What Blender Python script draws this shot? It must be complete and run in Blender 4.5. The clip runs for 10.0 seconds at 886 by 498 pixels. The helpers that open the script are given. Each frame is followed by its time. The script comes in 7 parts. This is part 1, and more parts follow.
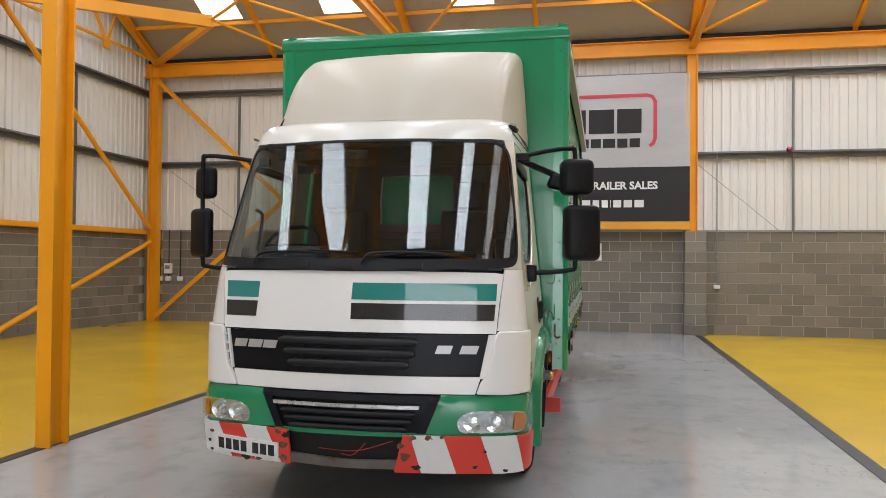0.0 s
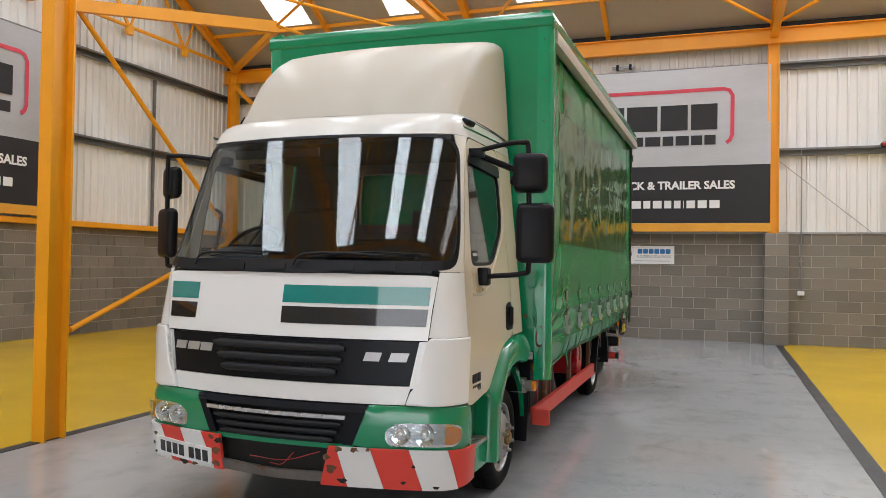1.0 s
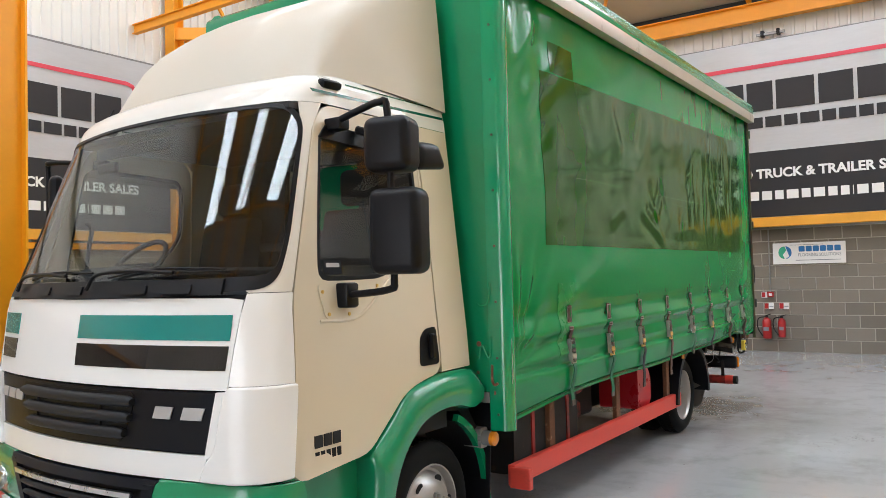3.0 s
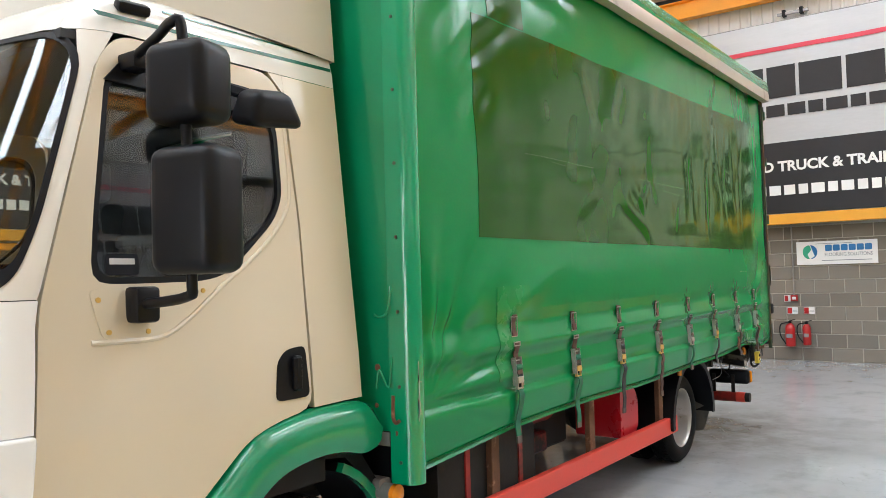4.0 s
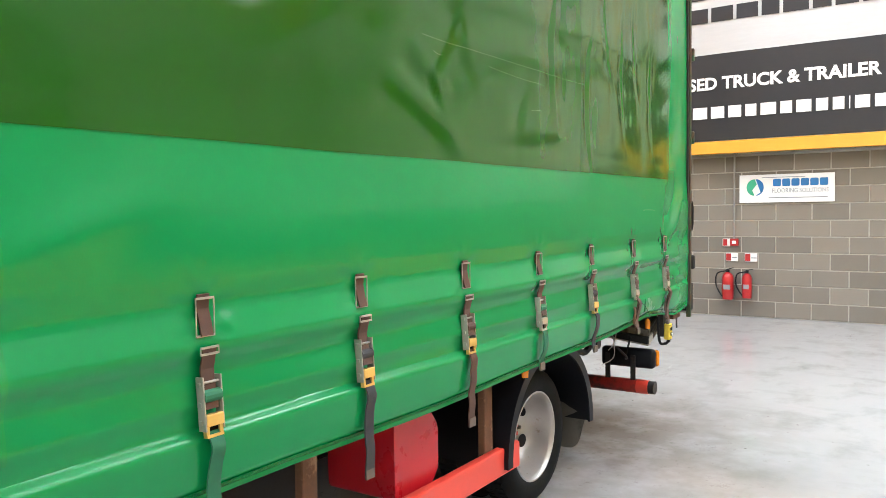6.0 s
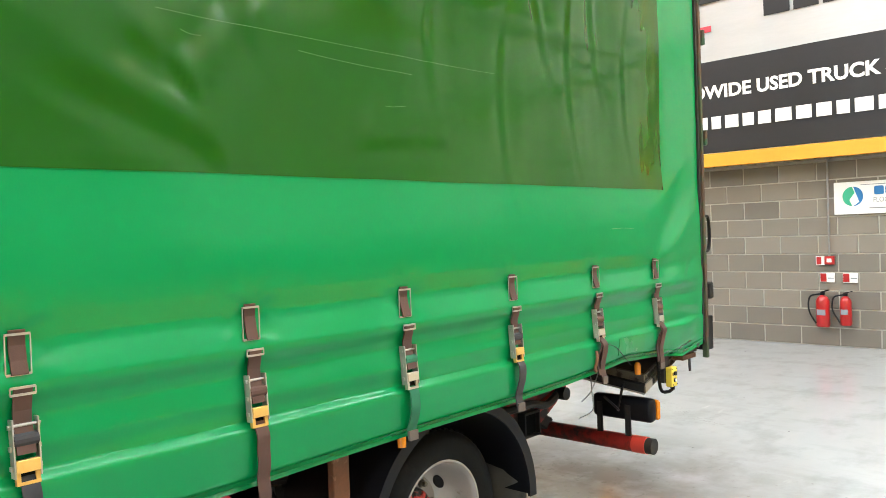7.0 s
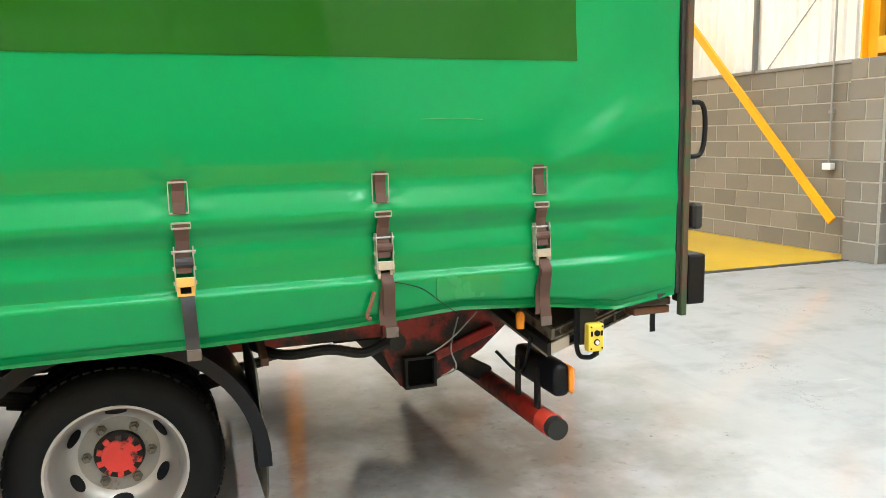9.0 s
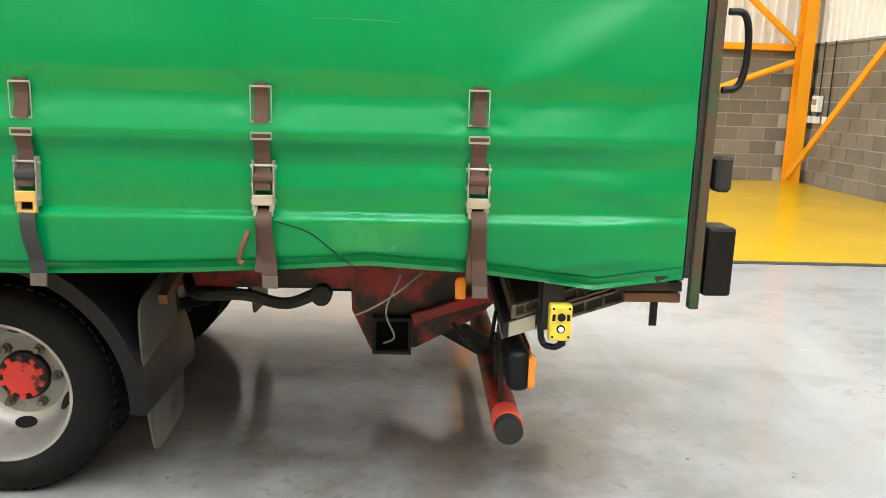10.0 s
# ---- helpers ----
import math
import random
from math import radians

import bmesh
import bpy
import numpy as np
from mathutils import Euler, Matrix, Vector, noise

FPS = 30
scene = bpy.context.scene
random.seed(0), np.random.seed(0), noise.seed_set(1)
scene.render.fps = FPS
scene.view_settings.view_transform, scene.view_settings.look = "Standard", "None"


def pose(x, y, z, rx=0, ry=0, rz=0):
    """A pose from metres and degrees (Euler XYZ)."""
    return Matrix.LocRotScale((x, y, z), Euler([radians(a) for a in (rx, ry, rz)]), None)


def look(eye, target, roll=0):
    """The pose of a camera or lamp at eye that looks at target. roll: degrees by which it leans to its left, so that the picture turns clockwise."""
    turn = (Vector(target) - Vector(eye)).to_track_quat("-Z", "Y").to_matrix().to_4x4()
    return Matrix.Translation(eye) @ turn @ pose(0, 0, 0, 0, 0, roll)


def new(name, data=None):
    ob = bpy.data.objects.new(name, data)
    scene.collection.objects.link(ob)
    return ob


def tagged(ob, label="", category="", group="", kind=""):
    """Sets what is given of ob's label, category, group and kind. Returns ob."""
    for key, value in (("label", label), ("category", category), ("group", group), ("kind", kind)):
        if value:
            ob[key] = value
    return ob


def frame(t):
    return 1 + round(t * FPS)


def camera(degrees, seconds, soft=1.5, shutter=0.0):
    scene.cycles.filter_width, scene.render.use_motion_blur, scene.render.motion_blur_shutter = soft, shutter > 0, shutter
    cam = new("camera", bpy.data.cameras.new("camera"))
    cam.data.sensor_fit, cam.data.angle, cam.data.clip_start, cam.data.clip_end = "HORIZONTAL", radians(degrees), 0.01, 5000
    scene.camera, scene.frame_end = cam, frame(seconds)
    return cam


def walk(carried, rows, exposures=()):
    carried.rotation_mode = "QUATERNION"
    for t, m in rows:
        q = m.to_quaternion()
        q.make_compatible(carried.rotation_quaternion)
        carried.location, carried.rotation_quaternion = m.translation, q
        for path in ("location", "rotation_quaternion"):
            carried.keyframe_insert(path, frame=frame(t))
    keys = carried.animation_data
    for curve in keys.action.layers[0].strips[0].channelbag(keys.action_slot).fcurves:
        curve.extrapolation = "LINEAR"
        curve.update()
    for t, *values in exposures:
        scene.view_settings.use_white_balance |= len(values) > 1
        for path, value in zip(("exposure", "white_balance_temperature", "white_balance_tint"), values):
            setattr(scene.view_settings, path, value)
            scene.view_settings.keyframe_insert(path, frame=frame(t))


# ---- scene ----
cam = camera(59.5, 10.0, soft=0.5)
PATH = [
    (0, (0.069, 0.128, 1.673), (-0.335, 2.087, 1.707), 0.5),
    (0.5, (0.584, 0.377, 1.676), (0.05, 2.304, 1.716), 0.8),
    (1, (1.05, 0.724, 1.683), (0.376, 2.606, 1.72), 0.9),
    (1.5, (1.519, 1.136, 1.699), (0.687, 2.955, 1.727), 0.6),
    (2, (1.814, 1.676, 1.676), (0.849, 3.428, 1.708), 0.1),
    (2.2, (1.923, 1.892, 1.68), (0.914, 3.619, 1.716), -0.2),
    (3.3, (2.031, 3.282, 1.681), (0.878, 4.914, 1.764), -1.6),
    (3.5, (2.005, 3.547, 1.642), (0.838, 5.169, 1.73), -1.6),
    (4, (1.897, 4.185, 1.658), (0.716, 5.798, 1.736), -1.5),
    (4.5, (1.686, 4.839, 1.682), (0.53, 6.47, 1.737), -1.1),
    (5, (1.551, 5.542, 1.699), (0.455, 7.215, 1.704), -0.5),
    (5.5, (1.418, 6.303, 1.672), (0.363, 8.002, 1.617), -0.6),
    (5.7, (1.417, 6.607, 1.667), (0.359, 8.302, 1.578), -0.6),
    (6.8, (1.78, 8.191, 1.64), (0.475, 9.707, 1.608), -2.2),
    (7, (1.885, 8.451, 1.654), (0.526, 9.918, 1.619), -2.0),
    (7.5, (2.11, 9.114, 1.67), (0.592, 10.416, 1.671), -1.3),
    (8, (2.36, 9.782, 1.664), (0.702, 10.901, 1.653), -1.2),
    (8.5, (2.489, 10.452, 1.611), (0.717, 11.363, 1.442), -0.5),
    (9, (2.469, 11.174, 1.582), (0.61, 11.856, 1.302), -1.0),
    (9.5, (2.323, 11.818, 1.52), (0.408, 12.267, 1.157), -0.4),
    (10, (2.082, 12.406, 1.461), (0.123, 12.479, 1.063), 1.7),
]
walk(cam, [(t, look(eye, target, roll)) for t, eye, target, roll in PATH],
     [(0, -0.58, 6400, 13), (1, -0.58, 6400, 13), (2, -0.31, 6350, 12), (3.5, -0.10, 6300, 12), (4, 0.06, 6250, 10), (4.5, 0.37, 5950, 10), (5, 0.54, 5750, 11),
      (5.5, 0.66, 6300, 12), (7, 0.85, 6450, 6), (8, 0.93, 6450, 5), (9, 0.87, 6450, 4), (10, 0.78, 6450, 4)])

# ---- world, light and exposure ----
world = bpy.data.worlds.new("sky")
scene.world = world
world.use_nodes = True
wn = world.node_tree
sky = wn.nodes.new("ShaderNodeTexSky")
sky.sky_type, sky.sun_disc = "NISHITA", False
sky.sun_elevation, sky.sun_rotation = radians(50), radians(200)
wn.links.new(sky.outputs[0], wn.nodes["Background"].inputs[0])
wn.nodes["Background"].inputs[1].default_value = 0.1
sun = new("sun", bpy.data.lights.new("sun", "SUN"))
sun.data.energy, sun.data.angle, sun.data.color = 1.0, radians(15), (1, 0.96, 0.9)
sun.matrix_basis = look((0, 0, 30), (6, 14, 0))
scene.view_settings.exposure = 0.0

# hall: x from XL to XR, y from YB (behind the camera) to YF, eaves at EAVE, ridge at YR
XL, XR, YB, YF, EAVE, SLOPE = -12.3, 10.4, -9.5, 19.55, 7.15, 0.5
YR = (YB + YF) / 2
RIDGE = EAVE + SLOPE * (YF - YR)
LIGHT_X = [-9.4, -6.22, -2.98, 0.2, 3.4, 6.6, 9.5]
LIGHT_END = {1: 13.22, -1: 8.4}
LIGHT_W = 1.0
NORTH_W = [150, 135, 115, 220, 585, 360, 150]
SOUTH_W = [250, 240, 295, 270, 40, 30, 30]


def roof_z(y):
    return RIDGE - SLOPE * abs(y - YR)


# daylight that comes in by the rooflights, one lamp per strip and slope
tilt = math.degrees(math.atan(SLOPE))
for k, lx in enumerate(LIGHT_X):
    for side in (-1, 1):
        lamp = new("rooflight_daylight", bpy.data.lights.new("rooflight_daylight", "AREA"))
        lamp.data.shape, lamp.data.size, lamp.data.size_y = "RECTANGLE", LIGHT_W * 0.95, (LIGHT_END[side] - 0.85) * 1.118 - 0.1
        lamp.data.energy = NORTH_W[k] if side > 0 else SOUTH_W[k]
        lamp.data.color = (0.815, 0.95, 1.06)
        yy = YR + side * (LIGHT_END[side] + 0.85) / 2
        if side > 0 and k > 2:
            lamp.data.size_y, yy = 9.0, YR + 9.0
        lamp.matrix_basis = pose(lx, yy, roof_z(yy) - 0.12, -side * tilt, 0, 0)


# daylight through the open vehicle door in the south wall
DOOR_X, DOOR_H = (-1.75, 4.2), 4.8
lamp = new("doorway_daylight", bpy.data.lights.new("doorway_daylight", "AREA"))
lamp.data.shape, lamp.data.size, lamp.data.size_y = "RECTANGLE", DOOR_X[1] - DOOR_X[0] - 0.1, DOOR_H - 0.1
lamp.data.energy, lamp.data.color = 190, (0.80, 0.95, 1.14)
lamp.matrix_basis = pose((DOOR_X[0] + DOOR_X[1]) / 2, YB - 0.02, DOOR_H / 2, 90, 0, 0)


# ---- materials ----
def mat(name, col, rough=0.5, metal=0.0, var=0.12, scale=2.0, fine=45.0, bump=0.15, dist=0.003, coat=0.0, coat_rough=0.08, stain=None, stain_amt=0.5, stain_scale=1.3,
        rvar=0.12, stretch=(1, 1, 1), island=0.0, rand=0.0, spec=0.5, soft=0.12):
    m = bpy.data.materials.new(name)
    m.use_nodes = True
    nt = m.node_tree
    b = nt.nodes["Principled BSDF"]
    L = nt.links.new

    def node(kind, **kw):
        n = nt.nodes.new(kind)
        for key, value in kw.items():
            n.inputs[key.replace("_", " ")].default_value = value
        return n

    tc = node("ShaderNodeTexCoord")
    mp = node("ShaderNodeMapping")
    mp.inputs["Scale"].default_value = stretch
    L(tc.outputs["Object"], mp.inputs[0])
    n1 = node("ShaderNodeTexNoise", Scale=scale, Detail=5.0, Roughness=0.6)
    n2 = node("ShaderNodeTexNoise", Scale=fine, Detail=3.0, Roughness=0.6)
    for n in (n1, n2):
        L(mp.outputs[0], n.inputs["Vector"])
    mix = node("ShaderNodeMix")
    mix.data_type = "RGBA"
    mix.inputs[6].default_value = (*[c * (1 - var) for c in col], 1)
    mix.inputs[7].default_value = (*[min(1, c * (1 + var)) for c in col], 1)
    add = node("ShaderNodeMath")
    add.operation = "MULTIPLY_ADD"
    L(n2.outputs[0], add.inputs[0])
    add.inputs[1].default_value = 0.35
    sub = node("ShaderNodeMath")
    sub.operation = "MULTIPLY_ADD"
    L(n1.outputs[0], sub.inputs[0])
    sub.inputs[1].default_value, sub.inputs[2].default_value = 1.3, -0.33
    L(sub.outputs[0], add.inputs[2])
    add.use_clamp = True
    fac = add.outputs[0]
    if rand or island:
        src = node("ShaderNodeObjectInfo") if rand else node("ShaderNodeNewGeometry")
        out = src.outputs["Random" if rand else "Random Per Island"]
        blend = node("ShaderNodeMix")
        blend.inputs[0].default_value = rand or island
        L(fac, blend.inputs[2])
        L(out, blend.inputs[3])
        fac = blend.outputs[0]
    L(fac, mix.inputs[0])
    colour = mix.outputs[2]
    if stain:
        n3 = node("ShaderNodeTexNoise", Scale=stain_scale, Detail=7.0, Roughness=0.68)
        L(mp.outputs[0], n3.inputs["Vector"])
        ramp = node("ShaderNodeMapRange")
        ramp.interpolation_type = "SMOOTHSTEP"
        ramp.inputs[1].default_value, ramp.inputs[2].default_value = 1 - stain_amt, 1 - stain_amt + soft
        L(n3.outputs[0], ramp.inputs[0])
        mix2 = node("ShaderNodeMix")
        mix2.data_type = "RGBA"
        L(ramp.outputs[0], mix2.inputs[0])
        L(colour, mix2.inputs[6])
        mix2.inputs[7].default_value = (*stain, 1)
        colour = mix2.outputs[2]
    L(colour, b.inputs["Base Color"])
    rr = node("ShaderNodeMapRange")
    rr.inputs[3].default_value, rr.inputs[4].default_value = max(0.02, rough - rvar), min(1, rough + rvar)
    L(n1.outputs[0], rr.inputs[0])
    L(rr.outputs[0], b.inputs["Roughness"])
    b.inputs["Metallic"].default_value = metal
    b.inputs["Specular IOR Level"].default_value = spec
    b.inputs["Coat Weight"].default_value = coat
    b.inputs["Coat Roughness"].default_value = coat_rough
    if bump:
        bp = node("ShaderNodeBump", Strength=bump, Distance=dist)
        L(n2.outputs[0], bp.inputs["Height"])
        L(bp.outputs[0], b.inputs["Normal"])
    return m


def glass(name, tint, rough=0.0):
    m = bpy.data.materials.new(name)
    m.use_nodes = True
    nt = m.node_tree
    b = nt.nodes["Principled BSDF"]
    out = nt.nodes["Material Output"]
    nt.nodes.remove(b)
    tr, gl, mx, fw, pw, fr = [nt.nodes.new(k) for k in ("ShaderNodeBsdfTransparent", "ShaderNodeBsdfGlossy", "ShaderNodeMixShader", "ShaderNodeLayerWeight", "ShaderNodeMath", "ShaderNodeMath")]
    fw.inputs[0].default_value = 0.5
    pw.operation, fr.operation = "POWER", "MULTIPLY_ADD"
    pw.inputs[1].default_value, fr.inputs[1].default_value, fr.inputs[2].default_value = 5.0, 0.955, 0.045
    nt.links.new(fw.outputs["Facing"], pw.inputs[0])
    nt.links.new(pw.outputs[0], fr.inputs[0])
    tr.inputs[0].default_value = (*tint, 1)
    gl.inputs["Roughness"].default_value = rough
    nt.links.new(fr.outputs[0], mx.inputs[0])
    nt.links.new(tr.outputs[0], mx.inputs[1])
    nt.links.new(gl.outputs[0], mx.inputs[2])
    nt.links.new(mx.outputs[0], out.inputs[0])
    return m


def glow(name, col, strength):
    m = bpy.data.materials.new(name)
    m.use_nodes = True
    b = m.node_tree.nodes["Principled BSDF"]
    b.inputs["Base Color"].default_value = (*col, 1)
    b.inputs["Emission Color"].default_value = (*col, 1)
    b.inputs["Emission Strength"].default_value = strength
    return m


M_EPOXY = mat("grey_epoxy_floor", (0.37, 0.375, 0.388), 0.105, var=0.13, scale=0.35, fine=8, bump=0.03, dist=0.002, stain=(0.20, 0.20, 0.205), stain_amt=0.37, stain_scale=0.9, rvar=0.045, soft=0.14, stretch=(1.3, 0.55, 1))


def worn_floor(m):
    """Hairline cracks, pale scuffs and specks of dirt over a painted floor, and shade painted in below the tail."""
    nt = m.node_tree
    L = nt.links.new
    b = nt.nodes["Principled BSDF"]
    colour = b.inputs["Base Color"].links[0].from_socket
    tc = nt.nodes.new("ShaderNodeTexCoord")

    def noise_at(scale, stretch, detail, off):
        mp = nt.nodes.new("ShaderNodeMapping")
        mp.inputs["Scale"].default_value, mp.inputs["Location"].default_value = stretch, (off, off * 0.7, 0)
        L(tc.outputs["Object"], mp.inputs[0])
        n = nt.nodes.new("ShaderNodeTexNoise")
        n.inputs["Scale"].default_value, n.inputs["Detail"].default_value, n.inputs["Roughness"].default_value = scale, detail, 0.62
        L(mp.outputs[0], n.inputs["Vector"])
        return n.outputs[0]

    def span(sock, lo, hi, a, c):
        r = nt.nodes.new("ShaderNodeMapRange")
        for k, v in enumerate((lo, hi, a, c)):
            r.inputs[k + 1].default_value = v
        L(sock, r.inputs[0])
        return r.outputs[0]

    def calc(op, x, y):
        n = nt.nodes.new("ShaderNodeMath")
        n.operation = op
        L(x, n.inputs[0])
        if isinstance(y, float):
            n.inputs[1].default_value = y
        else:
            L(y, n.inputs[1])
        return n.outputs[0]

    def over(sock, fac, col):
        mx = nt.nodes.new("ShaderNodeMix")
        mx.data_type = "RGBA"
        L(fac, mx.inputs[0])
        L(sock, mx.inputs[6])
        mx.inputs[7].default_value = (*col, 1)
        return mx.outputs[2]

    ridge = calc("ABSOLUTE", calc("SUBTRACT", noise_at(1.7, (1, 0.8, 1), 5.0, 3.1), 0.5), 0.0)
    crack = calc("MULTIPLY", span(ridge, 0.0, 0.005, 0.85, 0.0), span(noise_at(0.45, (1, 1, 1), 2.0, 8.0), 0.57, 0.66, 0.0, 0.8))
    colour = over(colour, crack, (0.10, 0.095, 0.09))
    colour = over(colour, span(noise_at(1.0, (4.5, 0.8, 1), 4.0, 5.0), 0.68, 0.76, 0.0, 0.6), (0.55, 0.55, 0.55))
    for scale, stretch, lo, hi, dark in ((2.6, (1, 0.7, 1), 0.50, 0.72, 0.45), (1.6, (0.7, 2.2, 1), 0.54, 0.74, 0.25)):
        colour = over(colour, span(noise_at(scale, stretch, 9.0, 11.0 + scale), lo, hi, 0.0, dark), (0.19, 0.19, 0.19))
    speck = nt.nodes.new("ShaderNodeTexVoronoi")
    speck.inputs["Scale"].default_value = 4.0
    L(tc.outputs["Object"], speck.inputs["Vector"])
    colour = over(colour, span(speck.outputs["Distance"], 0.02, 0.045, 0.8, 0.0), (0.07, 0.06, 0.05))
    # caked grit where lorries stand, below the tail; its film also paints their shade
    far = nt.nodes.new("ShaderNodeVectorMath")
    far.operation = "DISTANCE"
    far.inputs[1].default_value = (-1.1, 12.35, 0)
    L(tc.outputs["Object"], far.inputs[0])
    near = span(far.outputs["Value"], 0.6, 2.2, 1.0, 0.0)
    dirt_and_shade = calc("MULTIPLY", near, span(noise_at(2.2, (1, 1, 1), 4.0, 2.0), 0.26, 0.56, 0.18, 0.86))
    colour = over(colour, dirt_and_shade, (0.15, 0.134, 0.112))
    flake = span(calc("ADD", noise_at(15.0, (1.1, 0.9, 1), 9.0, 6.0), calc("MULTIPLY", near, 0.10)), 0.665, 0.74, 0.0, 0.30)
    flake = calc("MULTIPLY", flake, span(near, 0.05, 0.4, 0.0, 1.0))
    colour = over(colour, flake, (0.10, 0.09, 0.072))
    rough = b.inputs["Roughness"].links[0].from_socket if b.inputs["Roughness"].links else None
    if rough:
        L(calc("MAXIMUM", rough, calc("MULTIPLY", flake, 0.3)), b.inputs["Roughness"])
    L(colour, b.inputs["Base Color"])


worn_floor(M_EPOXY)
M_YELLOW = mat("yellow_floor_paint", (0.64, 0.40, 0.010), 0.22, var=0.06, scale=0.7, fine=12, bump=0.05, dist=0.002, stain=(0.62, 0.36, 0.02), stain_amt=0.42, rvar=0.12)
M_LINE = mat("black_floor_line", (0.035, 0.033, 0.032), 0.5, var=0.3, scale=4, fine=30)
M_BLOCK = mat("concrete_block", (0.200, 0.177, 0.149), 0.9, var=0.34, scale=1.6, fine=110, bump=0.55, dist=0.004, rand=0.55)
M_BLOCKJ = mat("concrete_block_far", (0.200, 0.177, 0.149), 0.9, var=0.34, scale=1.6, fine=110, bump=0.55, dist=0.004, island=0.55)
M_MORTAR = mat("mortar", (0.44, 0.41, 0.355), 0.95, var=0.18, scale=6, fine=90, bump=0.4)
M_CLAD = mat("white_wall_cladding", (0.76, 0.745, 0.715), 0.45, var=0.07, scale=0.5, fine=3, bump=0.03, stain=(0.63, 0.60, 0.56), soft=0.3, stain_amt=0.42, stain_scale=0.35, stretch=(1, 1, 0.35))
M_ROOF = mat("roof_liner", (0.43, 0.40, 0.36), 0.5, var=0.08, scale=0.4, fine=4, bump=0.03, stain=(0.36, 0.32, 0.27), stain_amt=0.38, stain_scale=0.4)
M_STEEL = mat("orange_steel_paint", (0.86, 0.36, 0.008), 0.42, var=0.10, scale=1.2, fine=35, bump=0.08, stain=(0.55, 0.22, 0.02), stain_amt=0.32, stain_scale=3)
M_GALV = mat("galvanised_rail", (0.34, 0.34, 0.34), 0.45, 0.6, var=0.2, scale=3, fine=40, bump=0.1)
M_RAIL = mat("dull_galvanised_channel", (0.20, 0.198, 0.195), 0.5, 0.5, var=0.2, scale=3, fine=40, bump=0.1)
M_ROOFLIGHT = glow("rooflight_sheet", (1.0, 0.98, 0.95), 3.2)
M_BAN_GREY = mat("banner_silver", (0.44, 0.445, 0.46), 0.4, 0.35, var=0.12, scale=0.9, fine=14, bump=0.22, dist=0.006, stretch=(0.5, 0.5, 2.4))
M_BAN_BLACK = mat("banner_charcoal", (0.027, 0.026, 0.029), 0.5, var=0.18, scale=0.9, fine=14, bump=0.15, dist=0.005, spec=0.28)
M_BAN_RED = mat("banner_red", (0.62, 0.05, 0.085), 0.5, var=0.08)
M_BAN_WHITE = mat("banner_white", (0.78, 0.78, 0.78), 0.5, var=0.06)
M_BOARD = mat("orange_board", (0.72, 0.34, 0.03), 0.55, var=0.14, scale=1.4, fine=40)
M_SIGN = mat("sign_white", (0.8, 0.8, 0.8), 0.35, var=0.04)
M_SIGN_BLUE = mat("sign_blue", (0.02, 0.16, 0.42), 0.4, var=0.05)
M_SIGN_GREEN = mat("sign_green", (0.04, 0.38, 0.22), 0.4, var=0.05)
M_SIGN_GREY = mat("sign_grey", (0.22, 0.24, 0.27), 0.4, var=0.05)
M_WHITE = mat("white_cab_paint", (0.82, 0.82, 0.81), 0.4, var=0.012, scale=1.5, rvar=0.02, bump=0.0, coat=0.8)
M_BROW = mat("cream_white_roof_paint", (0.68, 0.67, 0.63), 0.4, var=0.012, scale=1.5, rvar=0.02, bump=0.0, coat=0.7)
M_CREAM = mat("cream_cab_paint", (0.62, 0.54, 0.41), 0.45, var=0.012, scale=0.4, rvar=0.02, bump=0.0, coat=0.7)
M_DEFL = mat("cream_fibreglass", (0.55, 0.515, 0.445), 0.5, var=0.02, scale=0.8, rvar=0.04, bump=0.0, coat=0.16, coat_rough=0.10, spec=0.22, stain=(0.49, 0.455, 0.385), stain_amt=0.38, stain_scale=0.8, soft=0.3)
M_PILLAR = mat("cream_pillar_paint", (0.68, 0.655, 0.595), 0.45, var=0.006, scale=0.4, rvar=0.02, bump=0.0, coat=0.5)
M_GREEN = mat("green_gloss_paint", (0.004, 0.235, 0.10), 0.22, var=0.10, scale=2.2, fine=40, bump=0.03, coat=0.5, stain=(0.10, 0.28, 0.16), stain_amt=0.30, stain_scale=9)
M_CURTAIN = mat("green_pvc_curtain", (0.004, 0.216, 0.062), 0.19, var=0.07, scale=0.9, fine=14, bump=0.02, dist=0.004, rvar=0.04, spec=0.27)
M_PATCH = mat("olive_green_overpaint", (0.0105, 0.080, 0.0058), 0.15, var=0.12, scale=1.2, fine=7, bump=0.03, dist=0.008, rvar=0.05, stretch=(1, 1, 0.45), stain=(0.015, 0.095, 0.0098), stain_amt=0.5, soft=0.35, stain_scale=0.9, spec=0.24)
M_POST = mat("green_post_paint", (0.003, 0.28, 0.125), 0.13, var=0.08, scale=2.2, fine=40, bump=0.02, coat=0.8)
M_SCRATCH = mat("scraped_bare_metal", (0.36, 0.48, 0.40), 0.5, var=0.25, scale=20, fine=90, bump=0.1)
M_SCRATCHG = mat("scratched_vinyl", (0.07, 0.20, 0.06), 0.4, var=0.3, scale=20, fine=90, bump=0.1)
M_REPAIR = mat("repair_patch_green", (0.007, 0.222, 0.055), 0.24, var=0.1, scale=5, fine=40, bump=0.1)
M_TEAL = mat("teal_stripe", (0.0, 0.215, 0.195), 0.2, var=0.04, coat=1.0, coat_rough=0.03, bump=0.0, spec=0.25)
M_DARKTEAL = mat("dark_green_pinstripe", (0.003, 0.085, 0.05), 0.25, var=0.05, coat=0.25, bump=0.0)
